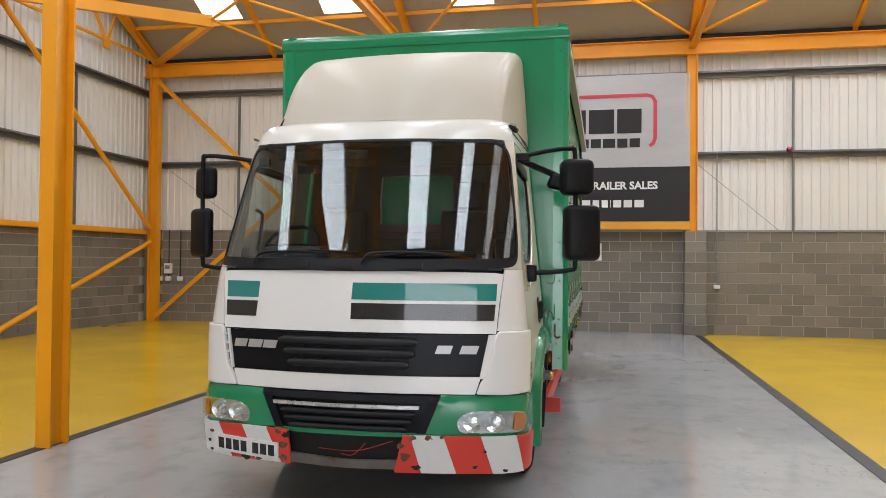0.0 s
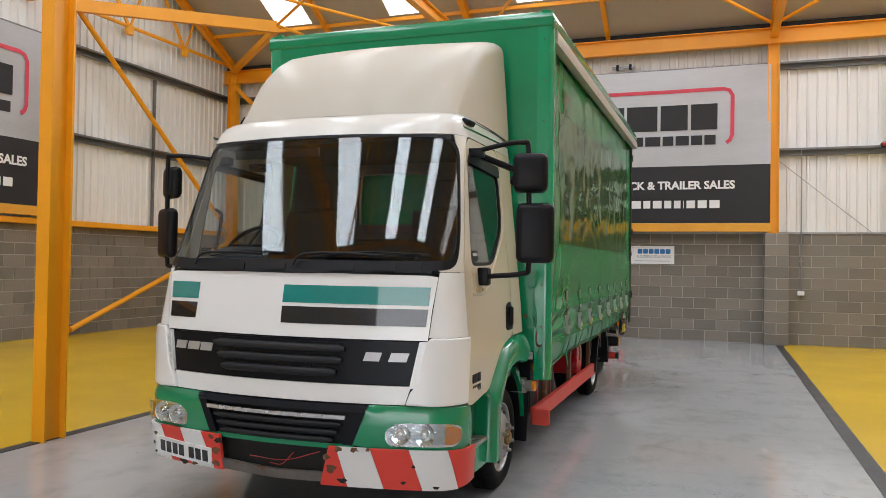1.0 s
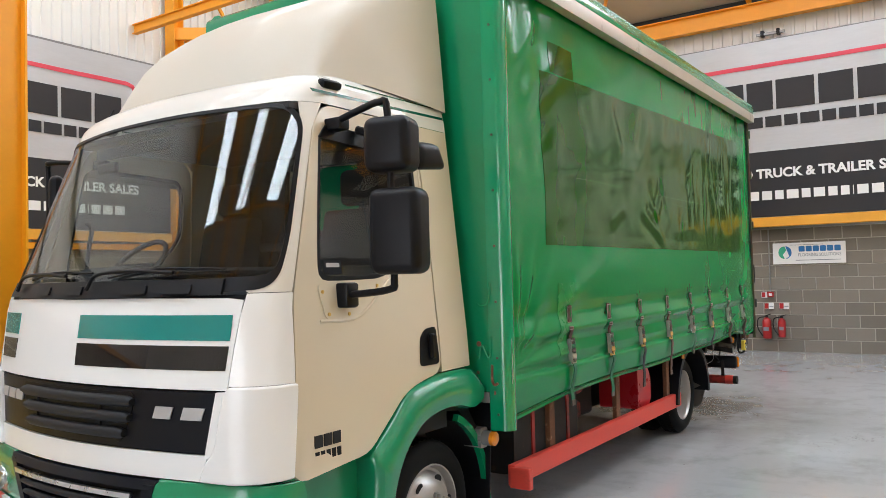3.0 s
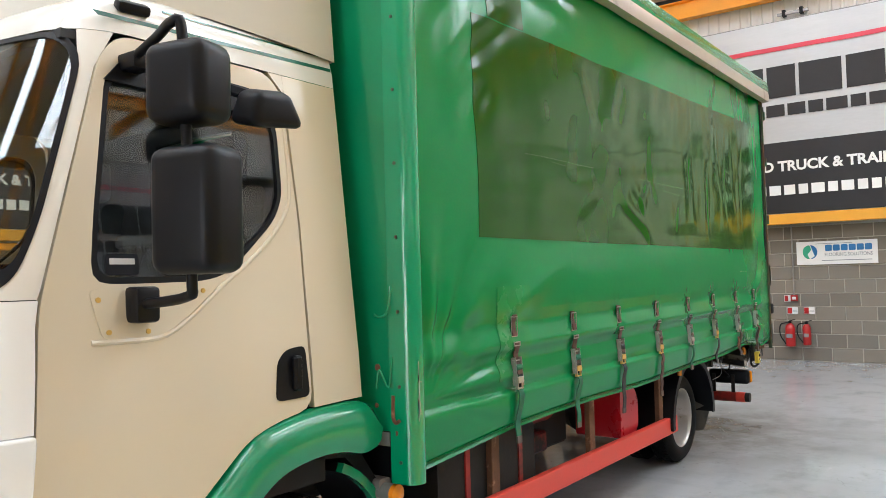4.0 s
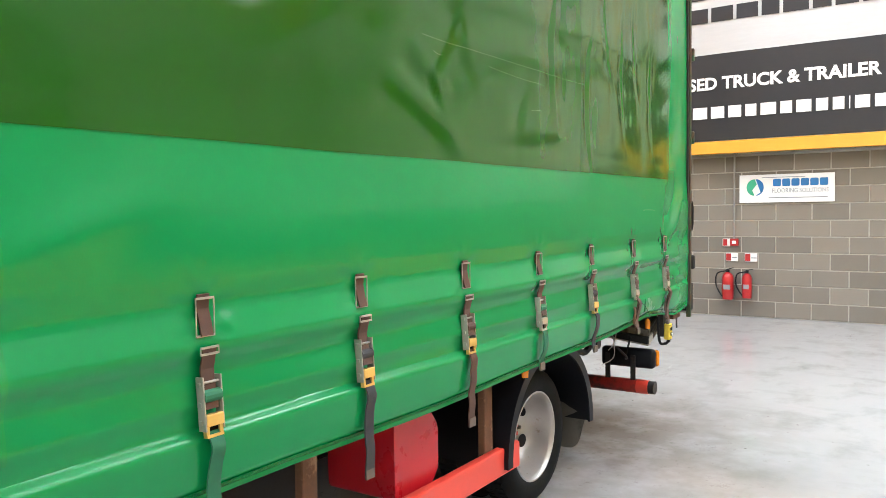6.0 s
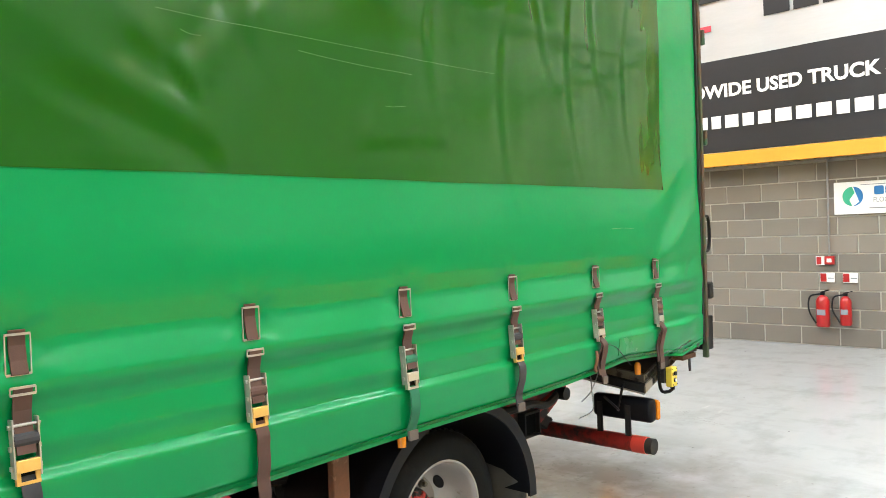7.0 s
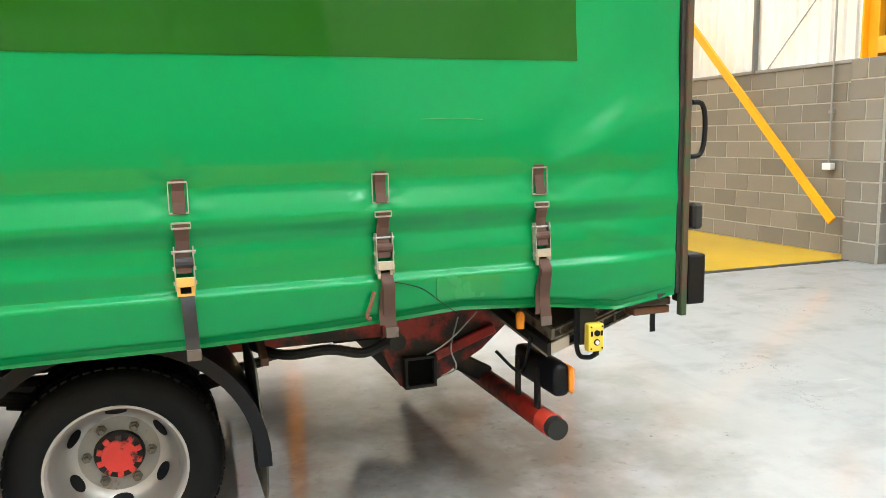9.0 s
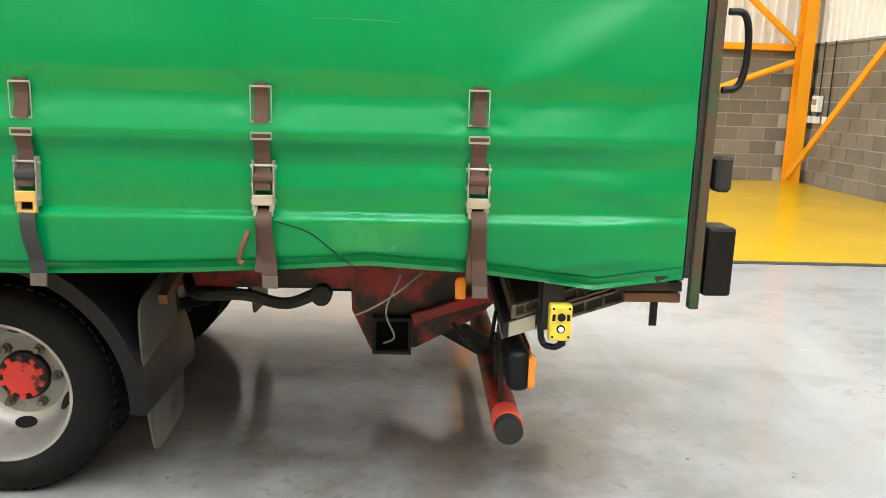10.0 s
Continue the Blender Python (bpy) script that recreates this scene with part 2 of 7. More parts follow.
M_BLACKGLOSS = mat("black_stripe", (0.009, 0.009, 0.011), 0.2, var=0.15, coat=1.0, coat_rough=0.03, bump=0.0, spec=0.2)
M_PANEL = mat("charcoal_plastic_panel", (0.006, 0.007, 0.011), 0.35, spec=0.2, var=0.12, scale=4, fine=120, bump=0.08, dist=0.001)
M_SLAT = mat("grey_black_louvre_plastic", (0.014, 0.0145, 0.017), 0.5, spec=0.3, var=0.12, scale=6, fine=140, bump=0.1, dist=0.001)
M_BLACK = mat("black_plastic", (0.006, 0.006, 0.008), 0.42, spec=0.2, var=0.2, scale=6, fine=160, bump=0.12, dist=0.001)
M_DARK = mat("dark_chassis", (0.012, 0.011, 0.010), 0.75, var=0.4, scale=5, fine=60, bump=0.3, stain=(0.04, 0.024, 0.015), stain_amt=0.42, stain_scale=6)
M_RUBBER = mat("tyre_rubber", (0.0045, 0.0044, 0.0042), 0.75, spec=0.2, var=0.3, scale=5, fine=90, bump=0.25, stain=(0.011, 0.010, 0.009), stain_amt=0.42, stain_scale=5)
M_CHROME = mat("bright_metal", (0.72, 0.72, 0.72), 0.28, 1.0, var=0.08, scale=8, fine=60, bump=0.05)
M_DISH = mat("wheel_dish_steel", (0.27, 0.255, 0.235), 0.5, 0.3, var=0.2, scale=6, fine=60, bump=0.1, stain=(0.14, 0.10, 0.075), stain_amt=0.42, stain_scale=9)
M_RIM = mat("wheel_steel_silver", (0.40, 0.385, 0.365), 0.4, 0.6, var=0.12, scale=6, fine=60, bump=0.1, stain=(0.24, 0.19, 0.14), stain_amt=0.37, stain_scale=9)
M_REARPOST = mat("rusty_rear_post", (0.03, 0.055, 0.022), 0.7, var=0.4, scale=5, fine=40, bump=0.2, stain=(0.07, 0.036, 0.02), stain_amt=0.55, stain_scale=5)
M_NUT = mat("greasy_nut_steel", (0.16, 0.145, 0.12), 0.4, 0.7, var=0.3, scale=20, fine=120, bump=0.2, stain=(0.05, 0.035, 0.025), stain_amt=0.45, stain_scale=25)
M_REDDIRTY = mat("red_chassis_oily", (0.36, 0.02, 0.015), 0.55, var=0.3, scale=4, fine=50, bump=0.2, stain=(0.018, 0.012, 0.010), stain_amt=0.62, stain_scale=4, soft=0.2)
M_DARKWOOD = mat("oily_dark_timber", (0.045, 0.032, 0.022), 0.8, var=0.4, scale=4, fine=50, bump=0.35, stretch=(8, 1, 8))
M_RUSTALU = mat("grimy_alloy", (0.17, 0.145, 0.11), 0.6, 0.3, var=0.3, scale=8, fine=80, bump=0.2, stain=(0.05, 0.035, 0.025), stain_amt=0.5, stain_scale=12)
M_RUST = mat("rusty_steel", (0.14, 0.065, 0.033), 0.85, var=0.4, scale=9, fine=90, bump=0.4, stain=(0.30, 0.17, 0.10), stain_amt=0.45, stain_scale=12)
M_RED = mat("red_paint", (0.66, 0.062, 0.04), 0.42, var=0.12, scale=4, fine=50, bump=0.08, stain=(0.35, 0.05, 0.03), stain_amt=0.36, stain_scale=7)
M_EDGE = mat("rusty_green_edge", (0.02, 0.075, 0.035), 0.6, var=0.4, scale=6, fine=40, stain=(0.06, 0.035, 0.02), stain_amt=0.5, stain_scale=7)
M_BEAM = mat("scraped_rusty_steel", (0.16, 0.145, 0.13), 0.45, 0.5, var=0.3, scale=6, fine=60, bump=0.2, stain=(0.17, 0.065, 0.025), stain_amt=0.46, stain_scale=5)
M_INDIC = mat("orange_indicator_lens", (0.62, 0.20, 0.02), 0.15, var=0.12, scale=8, fine=60, bump=0.2, coat=0.6)
M_VENT = mat("grey_vent_plastic", (0.20, 0.20, 0.20), 0.5, var=0.05)
# near-black that paints the shade inside hollows
M_VOID = mat("hollow_shade_black", (0.004, 0.004, 0.004), 0.9, var=0.2, spec=0.1)
M_REDCHASSIS = mat("red_chassis_dirty", (0.40, 0.022, 0.016), 0.5, var=0.25, scale=4, fine=50, bump=0.15, stain=(0.03, 0.018, 0.015), stain_amt=0.58, stain_scale=3.5, soft=0.3)
M_CHEVRED = mat("chevron_red", (0.68, 0.05, 0.03), 0.35, var=0.08, bump=0.04, stain=(0.12, 0.05, 0.03), stain_amt=0.31, stain_scale=11)
M_CHEVWHITE = mat("chevron_white", (0.74, 0.74, 0.73), 0.35, var=0.05, bump=0.04, stain=(0.2, 0.13, 0.09), stain_amt=0.28, stain_scale=11)
M_WEB = mat("brown_webbing", (0.072, 0.037, 0.028), 0.85, var=0.2, scale=12, fine=300, bump=0.5, dist=0.001)
M_WEBEND = mat("faded_webbing_end", (0.11, 0.085, 0.07), 0.9, var=0.25, scale=14, fine=300, bump=0.5, dist=0.001)
M_WEBBLACK = mat("black_webbing", (0.03, 0.03, 0.034), 0.85, var=0.25, scale=12, fine=300, bump=0.5, dist=0.001)
M_WEBGREEN = mat("green_webbing", (0.012, 0.12, 0.06), 0.8, var=0.25, scale=12, fine=300, bump=0.5, dist=0.001)
M_ZINC = mat("zinc_buckle", (0.36, 0.345, 0.32), 0.35, 0.45, var=0.2, scale=12, fine=120, bump=0.1)
M_HANDLE = mat("dull_tin_handle", (0.40, 0.36, 0.29), 0.45, 0.4, var=0.15, scale=12, fine=120, bump=0.1)
M_BRASS = mat("yellow_zinc_buckle", (0.66, 0.43, 0.13), 0.4, 0.5, var=0.15, scale=12, fine=120, bump=0.1)
M_ALU = mat("aluminium_pelmet", (0.46, 0.42, 0.36), 0.42, 0.5, var=0.12, scale=3, fine=60, bump=0.08, stain=(0.26, 0.22, 0.17), stain_amt=0.42, stain_scale=4)
M_AMBER = mat("amber_lens", (0.85, 0.27, 0.015), 0.18, var=0.08, fine=120, bump=0.1, coat=0.5)
M_BADGE = mat("silver_badge", (0.50, 0.50, 0.51), 0.35, 0.35, var=0.06, scale=8, fine=60, bump=0.03)
M_REDLENS = mat("red_lens", (0.35, 0.01, 0.01), 0.18, var=0.08, coat=0.5)
M_REFLECTOR = mat("lamp_reflector", (0.86, 0.87, 0.88), 0.10, 1.0, var=0.05, fine=46, bump=0.5, dist=0.004, rvar=0.04)
M_TANKRED = mat("crimson_tank_paint", (0.50, 0.012, 0.022), 0.3, var=0.12, scale=4, fine=50, bump=0.05, stain=(0.25, 0.012, 0.015), stain_amt=0.36, stain_scale=6)
M_HUBRED = mat("greasy_red_hub", (0.62, 0.035, 0.025), 0.45, var=0.2, scale=9, fine=80, bump=0.25, stain=(0.022, 0.015, 0.012), stain_amt=0.47, stain_scale=14, soft=0.08)
M_HUBRUST = mat("rusty_brass_hub", (0.28, 0.17, 0.06), 0.55, 0.4, var=0.3, scale=20, fine=90, bump=0.3, stain=(0.07, 0.04, 0.02), stain_amt=0.46, stain_scale=22)
M_LAMPHOUSE = mat("lamp_housing", (0.66, 0.68, 0.70), 0.13, 1.0, var=0.3, scale=14, fine=34, bump=0.9, dist=0.006, rvar=0.05)
M_YBOX = mat("yellow_plastic", (0.72, 0.55, 0.06), 0.45, var=0.08, scale=8, fine=60)
M_INTERIOR = mat("grey_cab_trim", (0.038, 0.038, 0.041), 0.75, var=0.15, scale=5, fine=140, bump=0.15)
M_SEAT = mat("dark_seat_fabric", (0.02, 0.02, 0.023), 0.9, var=0.2, scale=9, fine=220, bump=0.3)
M_FLAP = mat("grey_mudflap", (0.085, 0.08, 0.068), 0.75, var=0.3, scale=5, fine=60, bump=0.2, stain=(0.05, 0.045, 0.04), stain_amt=0.48, stain_scale=6)
M_PLATE = mat("number_plate_white", (0.76, 0.76, 0.76), 0.3, var=0.04)
M_EXT = mat("extinguisher_red", (0.40, 0.012, 0.014), 0.3, var=0.08, coat=0.3)
M_WOOD = mat("weathered_timber", (0.10, 0.075, 0.055), 0.85, var=0.3, scale=4, fine=50, bump=0.35, stretch=(8, 1, 8))
M_GLASS = glass("windscreen_glass", (0.82, 0.85, 0.85))
M_SIDEGLASS = glass("side_window_glass", (0.84, 0.88, 0.87))
M_LENS = glass("clear_lens", (0.93, 0.95, 0.95))
M_MIRROR = mat("mirror_glass", (0.85, 0.87, 0.88), 0.03, 1.0, var=0.01, bump=0.0, rvar=0.01)


# ---- building blocks ----
ANCHOR = {}


def thing(name, at, label, category, group="", kind=""):
    ob = new(name)
    ob.location = at
    ANCHOR[ob] = Vector(at)
    return tagged(ob, label, category, group, kind)


def part(name, bm, material, parent, label="", smooth=False):
    """One mesh in world coordinates, under a thing or a part."""
    if isinstance(bm, bmesh.types.BMesh):
        me = bpy.data.meshes.new(name)
        bm.to_mesh(me)
        bm.free()
    else:
        me = bm
    me.materials.clear()
    me.materials.append(material)
    if smooth:
        me.shade_smooth()
        me.set_sharp_from_angle(angle=radians(38))
    ob = new(name, me)
    if parent is not None:
        ob.parent = parent
        if parent in ANCHOR:
            ob.matrix_parent_inverse = Matrix.Translation(-ANCHOR[parent])
    if label:
        ob["label"] = label
    return ob


def solo(name, bm, material, label, category, group="", kind="", smooth=False):
    return tagged(part(name, bm, material, None, "", smooth), label, category, group, kind)


def box(x0, x1, y0, y1, z0, z1, bev=0.0, seg=1, m=None, into=None):
    bm = into or bmesh.new()
    vs = [bm.verts.new((x, y, z)) for x in (x0, x1) for y in (y0, y1) for z in (z0, z1)]
    fs = [bm.faces.new([vs[i] for i in f]) for f in ((0, 1, 3, 2), (4, 6, 7, 5), (0, 4, 5, 1), (2, 3, 7, 6), (0, 2, 6, 4), (1, 5, 7, 3))]
    if m:
        for v in vs:
            v.co = m @ v.co
    if bev:
        es = list({e for f in fs for e in f.edges})
        bmesh.ops.bevel(bm, geom=es, offset=bev, segments=seg, profile=0.5, affect="EDGES")
    return bm


def bar(a, b, w, h, bev=0.0, into=None, up=(0, 0, 1)):
    """A straight bar from a to b, w wide and h deep."""
    a, b = Vector(a), Vector(b)
    d = b - a
    x = d.normalized()
    y = Vector(up).cross(x)
    if y.length < 1e-4:
        y = Vector((1, 0, 0))
    y.normalize()
    z = x.cross(y)
    m = Matrix((x, y, z)).transposed().to_4x4()
    m.translation = a
    return box(0, d.length, -w / 2, w / 2, -h / 2, h / 2, bev, m=m, into=into)


def ibeam(a, b, w, h, t=0.018, into=None, up=(0, 0, 1)):
    """An I-section from a to b: flanges w wide, h apart."""
    a, b, u = Vector(a), Vector(b), Vector(up)
    d = (b - a).normalized()
    z = d.cross(u.cross(d).normalized()).normalized()
    bm = into or bmesh.new()
    bar(a + z * (h - t) / 2, b + z * (h - t) / 2, w, t, into=bm, up=up)
    bar(a - z * (h - t) / 2, b - z * (h - t) / 2, w, t, into=bm, up=up)
    bar(a, b, t * 0.7, h - 2 * t, into=bm, up=up)
    return bm


def tube(points, r, seg=10, into=None, caps=True):
    bm = into or bmesh.new()
    pts = [Vector(p) for p in points]
    rings = []
    ref = None
    for i, p in enumerate(pts):
        d = (pts[min(i + 1, len(pts) - 1)] - pts[max(i - 1, 0)]).normalized()
        if ref is None:
            ref = d.orthogonal().normalized()
        ref = (ref - d * ref.dot(d)).normalized()
        o = d.cross(ref)
        rad = r[i] if isinstance(r, (list, tuple)) else r
        rings.append([bm.verts.new(p + (ref * math.cos(2 * math.pi * k / seg) + o * math.sin(2 * math.pi * k / seg)) * rad) for k in range(seg)])
    for q, s in zip(rings, rings[1:]):
        for k in range(seg):
            bm.faces.new((q[k], q[(k + 1) % seg], s[(k + 1) % seg], s[k]))
    if caps:
        bm.faces.new(rings[0][::-1])
        bm.faces.new(rings[-1])
    return bm


def bend(points, n=6):
    """Rounds a polyline: Catmull-Rom through the points."""
    p = [Vector(q) for q in points]
    p = [p[0] * 2 - p[1]] + p + [p[-1] * 2 - p[-2]]
    out = []
    for i in range(1, len(p) - 2):
        for k in range(n):
            t = k / n
            a, b, c, d = p[i - 1], p[i], p[i + 1], p[i + 2]
            out.append(0.5 * (2 * b + (c - a) * t + (2 * a - 5 * b + 4 * c - d) * t * t + (3 * b - a - 3 * c + d) * t ** 3))
    return out + [p[-2]]


def lathe(profile, seg=40, axis="x", at=(0, 0, 0), into=None, caps=True):
    """Turns (along, radius) pairs round an axis through at."""
    bm = into or bmesh.new()
    at = Vector(at)
    rings = []
    for a, r in profile:
        ring = []
        for k in range(seg):
            c, s = r * math.cos(2 * math.pi * k / seg), r * math.sin(2 * math.pi * k / seg)
            ring.append(bm.verts.new(at + Vector({"x": (a, c, s), "y": (c, a, s), "z": (c, s, a)}[axis])))
        rings.append(ring)
    for q, s in zip(rings, rings[1:]):
        for k in range(seg):
            bm.faces.new((q[k], q[(k + 1) % seg], s[(k + 1) % seg], s[k]))
    for ring, flip in ((rings[0], True), (rings[-1], False)):
        if caps and sum((v.co - ring[0].co).length for v in ring) > 1e-3:
            bm.faces.new(ring[::-1] if flip else ring)
    bmesh.ops.recalc_face_normals(bm, faces=bm.faces)
    return bm


def cyl(a, b, r, seg=16, into=None):
    return tube([a, b], r, seg, into)


def rounded(poly, r, n=4):
    """A 2D polygon with rounded corners."""
    out = []
    k = len(poly)
    for i in range(k):
        p, a, b = Vector(poly[i]), Vector(poly[i - 1]), Vector(poly[(i + 1) % k])
        ra = min(r, (a - p).length * 0.48, (b - p).length * 0.48)
        s, e = p + (a - p).normalized() * ra, p + (b - p).normalized() * ra
        for j in range(n + 1):
            t = j / n
            out.append(tuple(s * (1 - t) ** 2 + p * 2 * t * (1 - t) + e * t * t))
    return out


def sheet(poly, place, thick=0.004, step=0.12, inner=None):
    """A plate with the 2D outline poly, laid on a surface by place(u, v, off), cut fine enough to follow it. inner: the outline of a hole, with as many points."""
    bm = bmesh.new()
    outer = [bm.verts.new((u, v, 0)) for u, v in poly]
    if inner:
        inn = [bm.verts.new((u, v, 0)) for u, v in inner]
        n = len(outer)
        for i in range(n):
            bm.faces.new((outer[i], outer[(i + 1) % n], inn[(i + 1) % n], inn[i]))
    else:
        bm.faces.new(outer)
    for ax in (0, 1):
        lo, hi = min(p[ax] for p in poly), max(p[ax] for p in poly)
        n = int((hi - lo) / step)
        for i in range(1, n + 1):
            co, no = [0, 0, 0], [0, 0, 0]
            co[ax], no[ax] = lo + (hi - lo) * i / (n + 1), 1
            bmesh.ops.bisect_plane(bm, geom=bm.verts[:] + bm.edges[:] + bm.faces[:], plane_co=co, plane_no=no, dist=1e-5)
    bmesh.ops.triangulate(bm, faces=[f for f in bm.faces if len(f.verts) > 4])
    base = {v: (v.co.x, v.co.y) for v in bm.verts}
    top_faces = bm.faces[:]
    back = {v: bm.verts.new(place(*base[v], -thick)) for v in list(base)}
    rim = [e for e in bm.edges if len(e.link_faces) == 1]
    for f in top_faces:
        bm.faces.new([back[v] for v in reversed(f.verts)])
    for e in rim:
        f = e.link_faces[0]
        a, b = e.verts
        vs = list(f.verts)
        if vs[(vs.index(a) + 1) % len(vs)] != b:
            a, b = b, a
        bm.faces.new((b, a, back[a], back[b]))
    for v in base:
        v.co = place(*base[v], 0.0)
    bmesh.ops.recalc_face_normals(bm, faces=bm.faces)
    return bm


def flat(axis, at, flip=1):
    """A place() for sheet: a plane across an axis."""
    def place(u, v, off):
        return {"y": (u, at - off * flip, v), "x": (at + off * flip, u, v), "z": (u, v, at + off)}[axis]
    return place


def prism(poly, axis, a, b, bev=0.0):
    """A 2D outline pulled along an axis from a to b."""
    bm = bmesh.new()
    put = {"x": lambda u, v, w: (w, u, v), "y": lambda u, v, w: (u, w, v), "z": lambda u, v, w: (u, v, w)}[axis]
    p, q = [bm.verts.new(put(u, v, a)) for u, v in poly], [bm.verts.new(put(u, v, b)) for u, v in poly]
    n = len(poly)
    bm.faces.new(p)
    bm.faces.new(q[::-1])
    for i in range(n):
        bm.faces.new((p[i], q[i], q[(i + 1) % n], p[(i + 1) % n]))
    bmesh.ops.recalc_face_normals(bm, faces=bm.faces)
    if bev:
        bmesh.ops.bevel(bm, geom=bm.edges[:], offset=bev, segments=2, profile=0.5, affect="EDGES")
    return bm


def lettering(words, size, m, depth=0.004, align="LEFT", bold=0.0, width=None):
    """Words in the built-in font as a mesh; m puts its x-y plane into the world. width: stretched to that."""
    cu = bpy.data.curves.new("words", "FONT")
    cu.body, cu.size, cu.extrude, cu.offset, cu.align_x = words, size, depth / 2, bold, align
    cu.resolution_u = 3
    tmp = bpy.data.objects.new("words", cu)
    scene.collection.objects.link(tmp)
    me = bpy.data.meshes.new_from_object(tmp.evaluated_get(bpy.context.evaluated_depsgraph_get()))
    bpy.data.objects.remove(tmp)
    if width:
        xs = [v.co.x for v in me.vertices]
        m = m @ Matrix.Diagonal((width / (max(xs) - min(xs)), 1, 1, 1)) @ Matrix.Translation((-min(xs), 0, 0))
    me.transform(m)
    return me


# ---- the hall ----
WALL_TOP, COURSE = 2.46, 0.246
LINE_L, LINE_R = -4.79, 2.28

solo("floor", box(XL - 0.3, XR + 0.3, YB - 0.3, YF + 0.3, -0.2, 0.0), M_EPOXY, "glossy grey epoxy hall floor with scuffs, marks and painted shade under the lorry's tail", "floor", kind="structure")
solo("floor_bay_west", box(XL, LINE_L - 0.06, YB, YF, 0.0005, 0.004), M_YELLOW, "glossy yellow painted floor bay", "floor", kind="structure")
solo("floor_bay_east", box(LINE_R + 0.07, XR, YB, YF, 0.0005, 0.004), M_YELLOW, "glossy yellow painted floor bay", "floor", kind="structure")
for a, b in ((LINE_L - 0.06, LINE_L + 0.06), (LINE_R - 0.07, LINE_R + 0.07)):
    solo("floor_line", box(a, b, YB, YF, 0.0005, 0.0055), M_LINE, "black border line between grey and yellow floor", "floor marking", kind="structure")


def cladding(axis, at, lo, hi, z0, top, sign):
    """Profiled liner sheet: narrow ribs every 0.2 m, standing sign-wards off the plane; top(u) gives its upper edge."""
    prof = []
    u = lo
    while u < hi:
        prof += [(u, 0), (u + 0.120, 0), (u + 0.133, 0.038), (u + 0.178, 0.038), (u + 0.191, 0)]
        u += 0.2
    prof = [p for p in prof if p[0] < hi] + [(hi, 0)]
    vs, fs = [], []
    for k, (u, d) in enumerate(prof):
        for z in (z0, top(u)):
            vs.append((u, at + sign * d, z) if axis == "y" else (at + sign * d, u, z))
        for z in (z0, top(u)):
            vs.append((u, at - sign * 0.12, z) if axis == "y" else (at - sign * 0.12, u, z))
        if k:
            i, j = 4 * k - 4, 4 * k
            fs += [(i, j, j + 1, i + 1), (i + 2, i + 3, j + 3, j + 2), (i + 1, j + 1, j + 3, i + 3), (i, i + 2, j + 2, j)]
    me = bpy.data.meshes.new("cladding")
    me.from_pydata(vs, [], fs)
    bm = bmesh.new()
    bm.from_mesh(me)
    bmesh.ops.recalc_face_normals(bm, faces=bm.faces)
    return bm


solo("wall_north", cladding("y", YF + 0.02, XL, XR, WALL_TOP, lambda u: EAVE + 0.1, -1), M_CLAD, "white profiled steel wall cladding above blockwork", "wall", kind="structure")
for a, b, z0 in ((XL, DOOR_X[0], 0), (DOOR_X[1], XR, 0), (DOOR_X[0], DOOR_X[1], DOOR_H)):
    solo("wall_south", cladding("y", YB - 0.02, a, b, z0, lambda u: EAVE + 0.1, 1), M_CLAD, "white profiled steel wall cladding", "wall", kind="structure")
solo("backdrop", box(DOOR_X[0] - 1.5, DOOR_X[1] + 1.5, YB - 1.7, YB - 1.6, -0.2, DOOR_H + 1.5), M_ROOFLIGHT, "bright daylight outside the open vehicle door", "backdrop", kind="structure")
solo("wall_west", cladding("x", XL - 0.02, YB, YF, WALL_TOP, lambda u: roof_z(u) + 0.1, 1), M_CLAD, "white profiled steel gable cladding above blockwork", "wall", kind="structure")
solo("wall_east", cladding("x", XR + 0.02, YB, YF, WALL_TOP, lambda u: roof_z(u) + 0.1, -1), M_CLAD, "white profiled steel gable cladding above blockwork", "wall", kind="structure")

# roof: one liner in one mesh, with open strips for the rooflights
bm = bmesh.new()
for side in (-1, 1):
    def slab(x0, x1, d0, d1, into):
        vs = []
        for x in (x0, x1):
            for d in (d0, d1):
                for h in (0.0, 0.12):
                    vs.append(into.verts.new((x, YR + side * d, RIDGE - SLOPE * d + h)))
        for f in ((0, 1, 3, 2), (4, 6, 7, 5), (0, 4, 5, 1), (2, 3, 7, 6), (0, 2, 6, 4), (1, 5, 7, 3)):
            into.faces.new([vs[i] for i in f])
    half = (YF - YB) / 2
    LIGHT_Y = (0.85, LIGHT_END[side])
    slab(XL, XR, 0.0, LIGHT_Y[0], bm)
    slab(XL, XR, LIGHT_Y[1], half, bm)
    edges = [XL] + [e for lx in LIGHT_X for e in (lx - LIGHT_W / 2, lx + LIGHT_W / 2)] + [XR]
    for a, b in zip(edges[::2], edges[1::2]):
        slab(a, b, LIGHT_Y[0], LIGHT_Y[1], bm)
    for k, lx in enumerate(LIGHT_X):
        b2 = bmesh.new()
        slab(lx - LIGHT_W / 2 + 0.003, lx + LIGHT_W / 2 - 0.003, LIGHT_Y[0] + 0.003, LIGHT_Y[1] - 0.003, b2)
        bmesh.ops.recalc_face_normals(b2, faces=b2.faces)
        solo("rooflight", b2, M_ROOFLIGHT, "bright translucent rooflight strip in the roof", "rooflight", "rooflights", "structure")
bmesh.ops.recalc_face_normals(bm, faces=bm.faces)
solo("ceiling", bm, M_ROOF, "pale insulated roof liner panels", "ceiling", kind="structure")

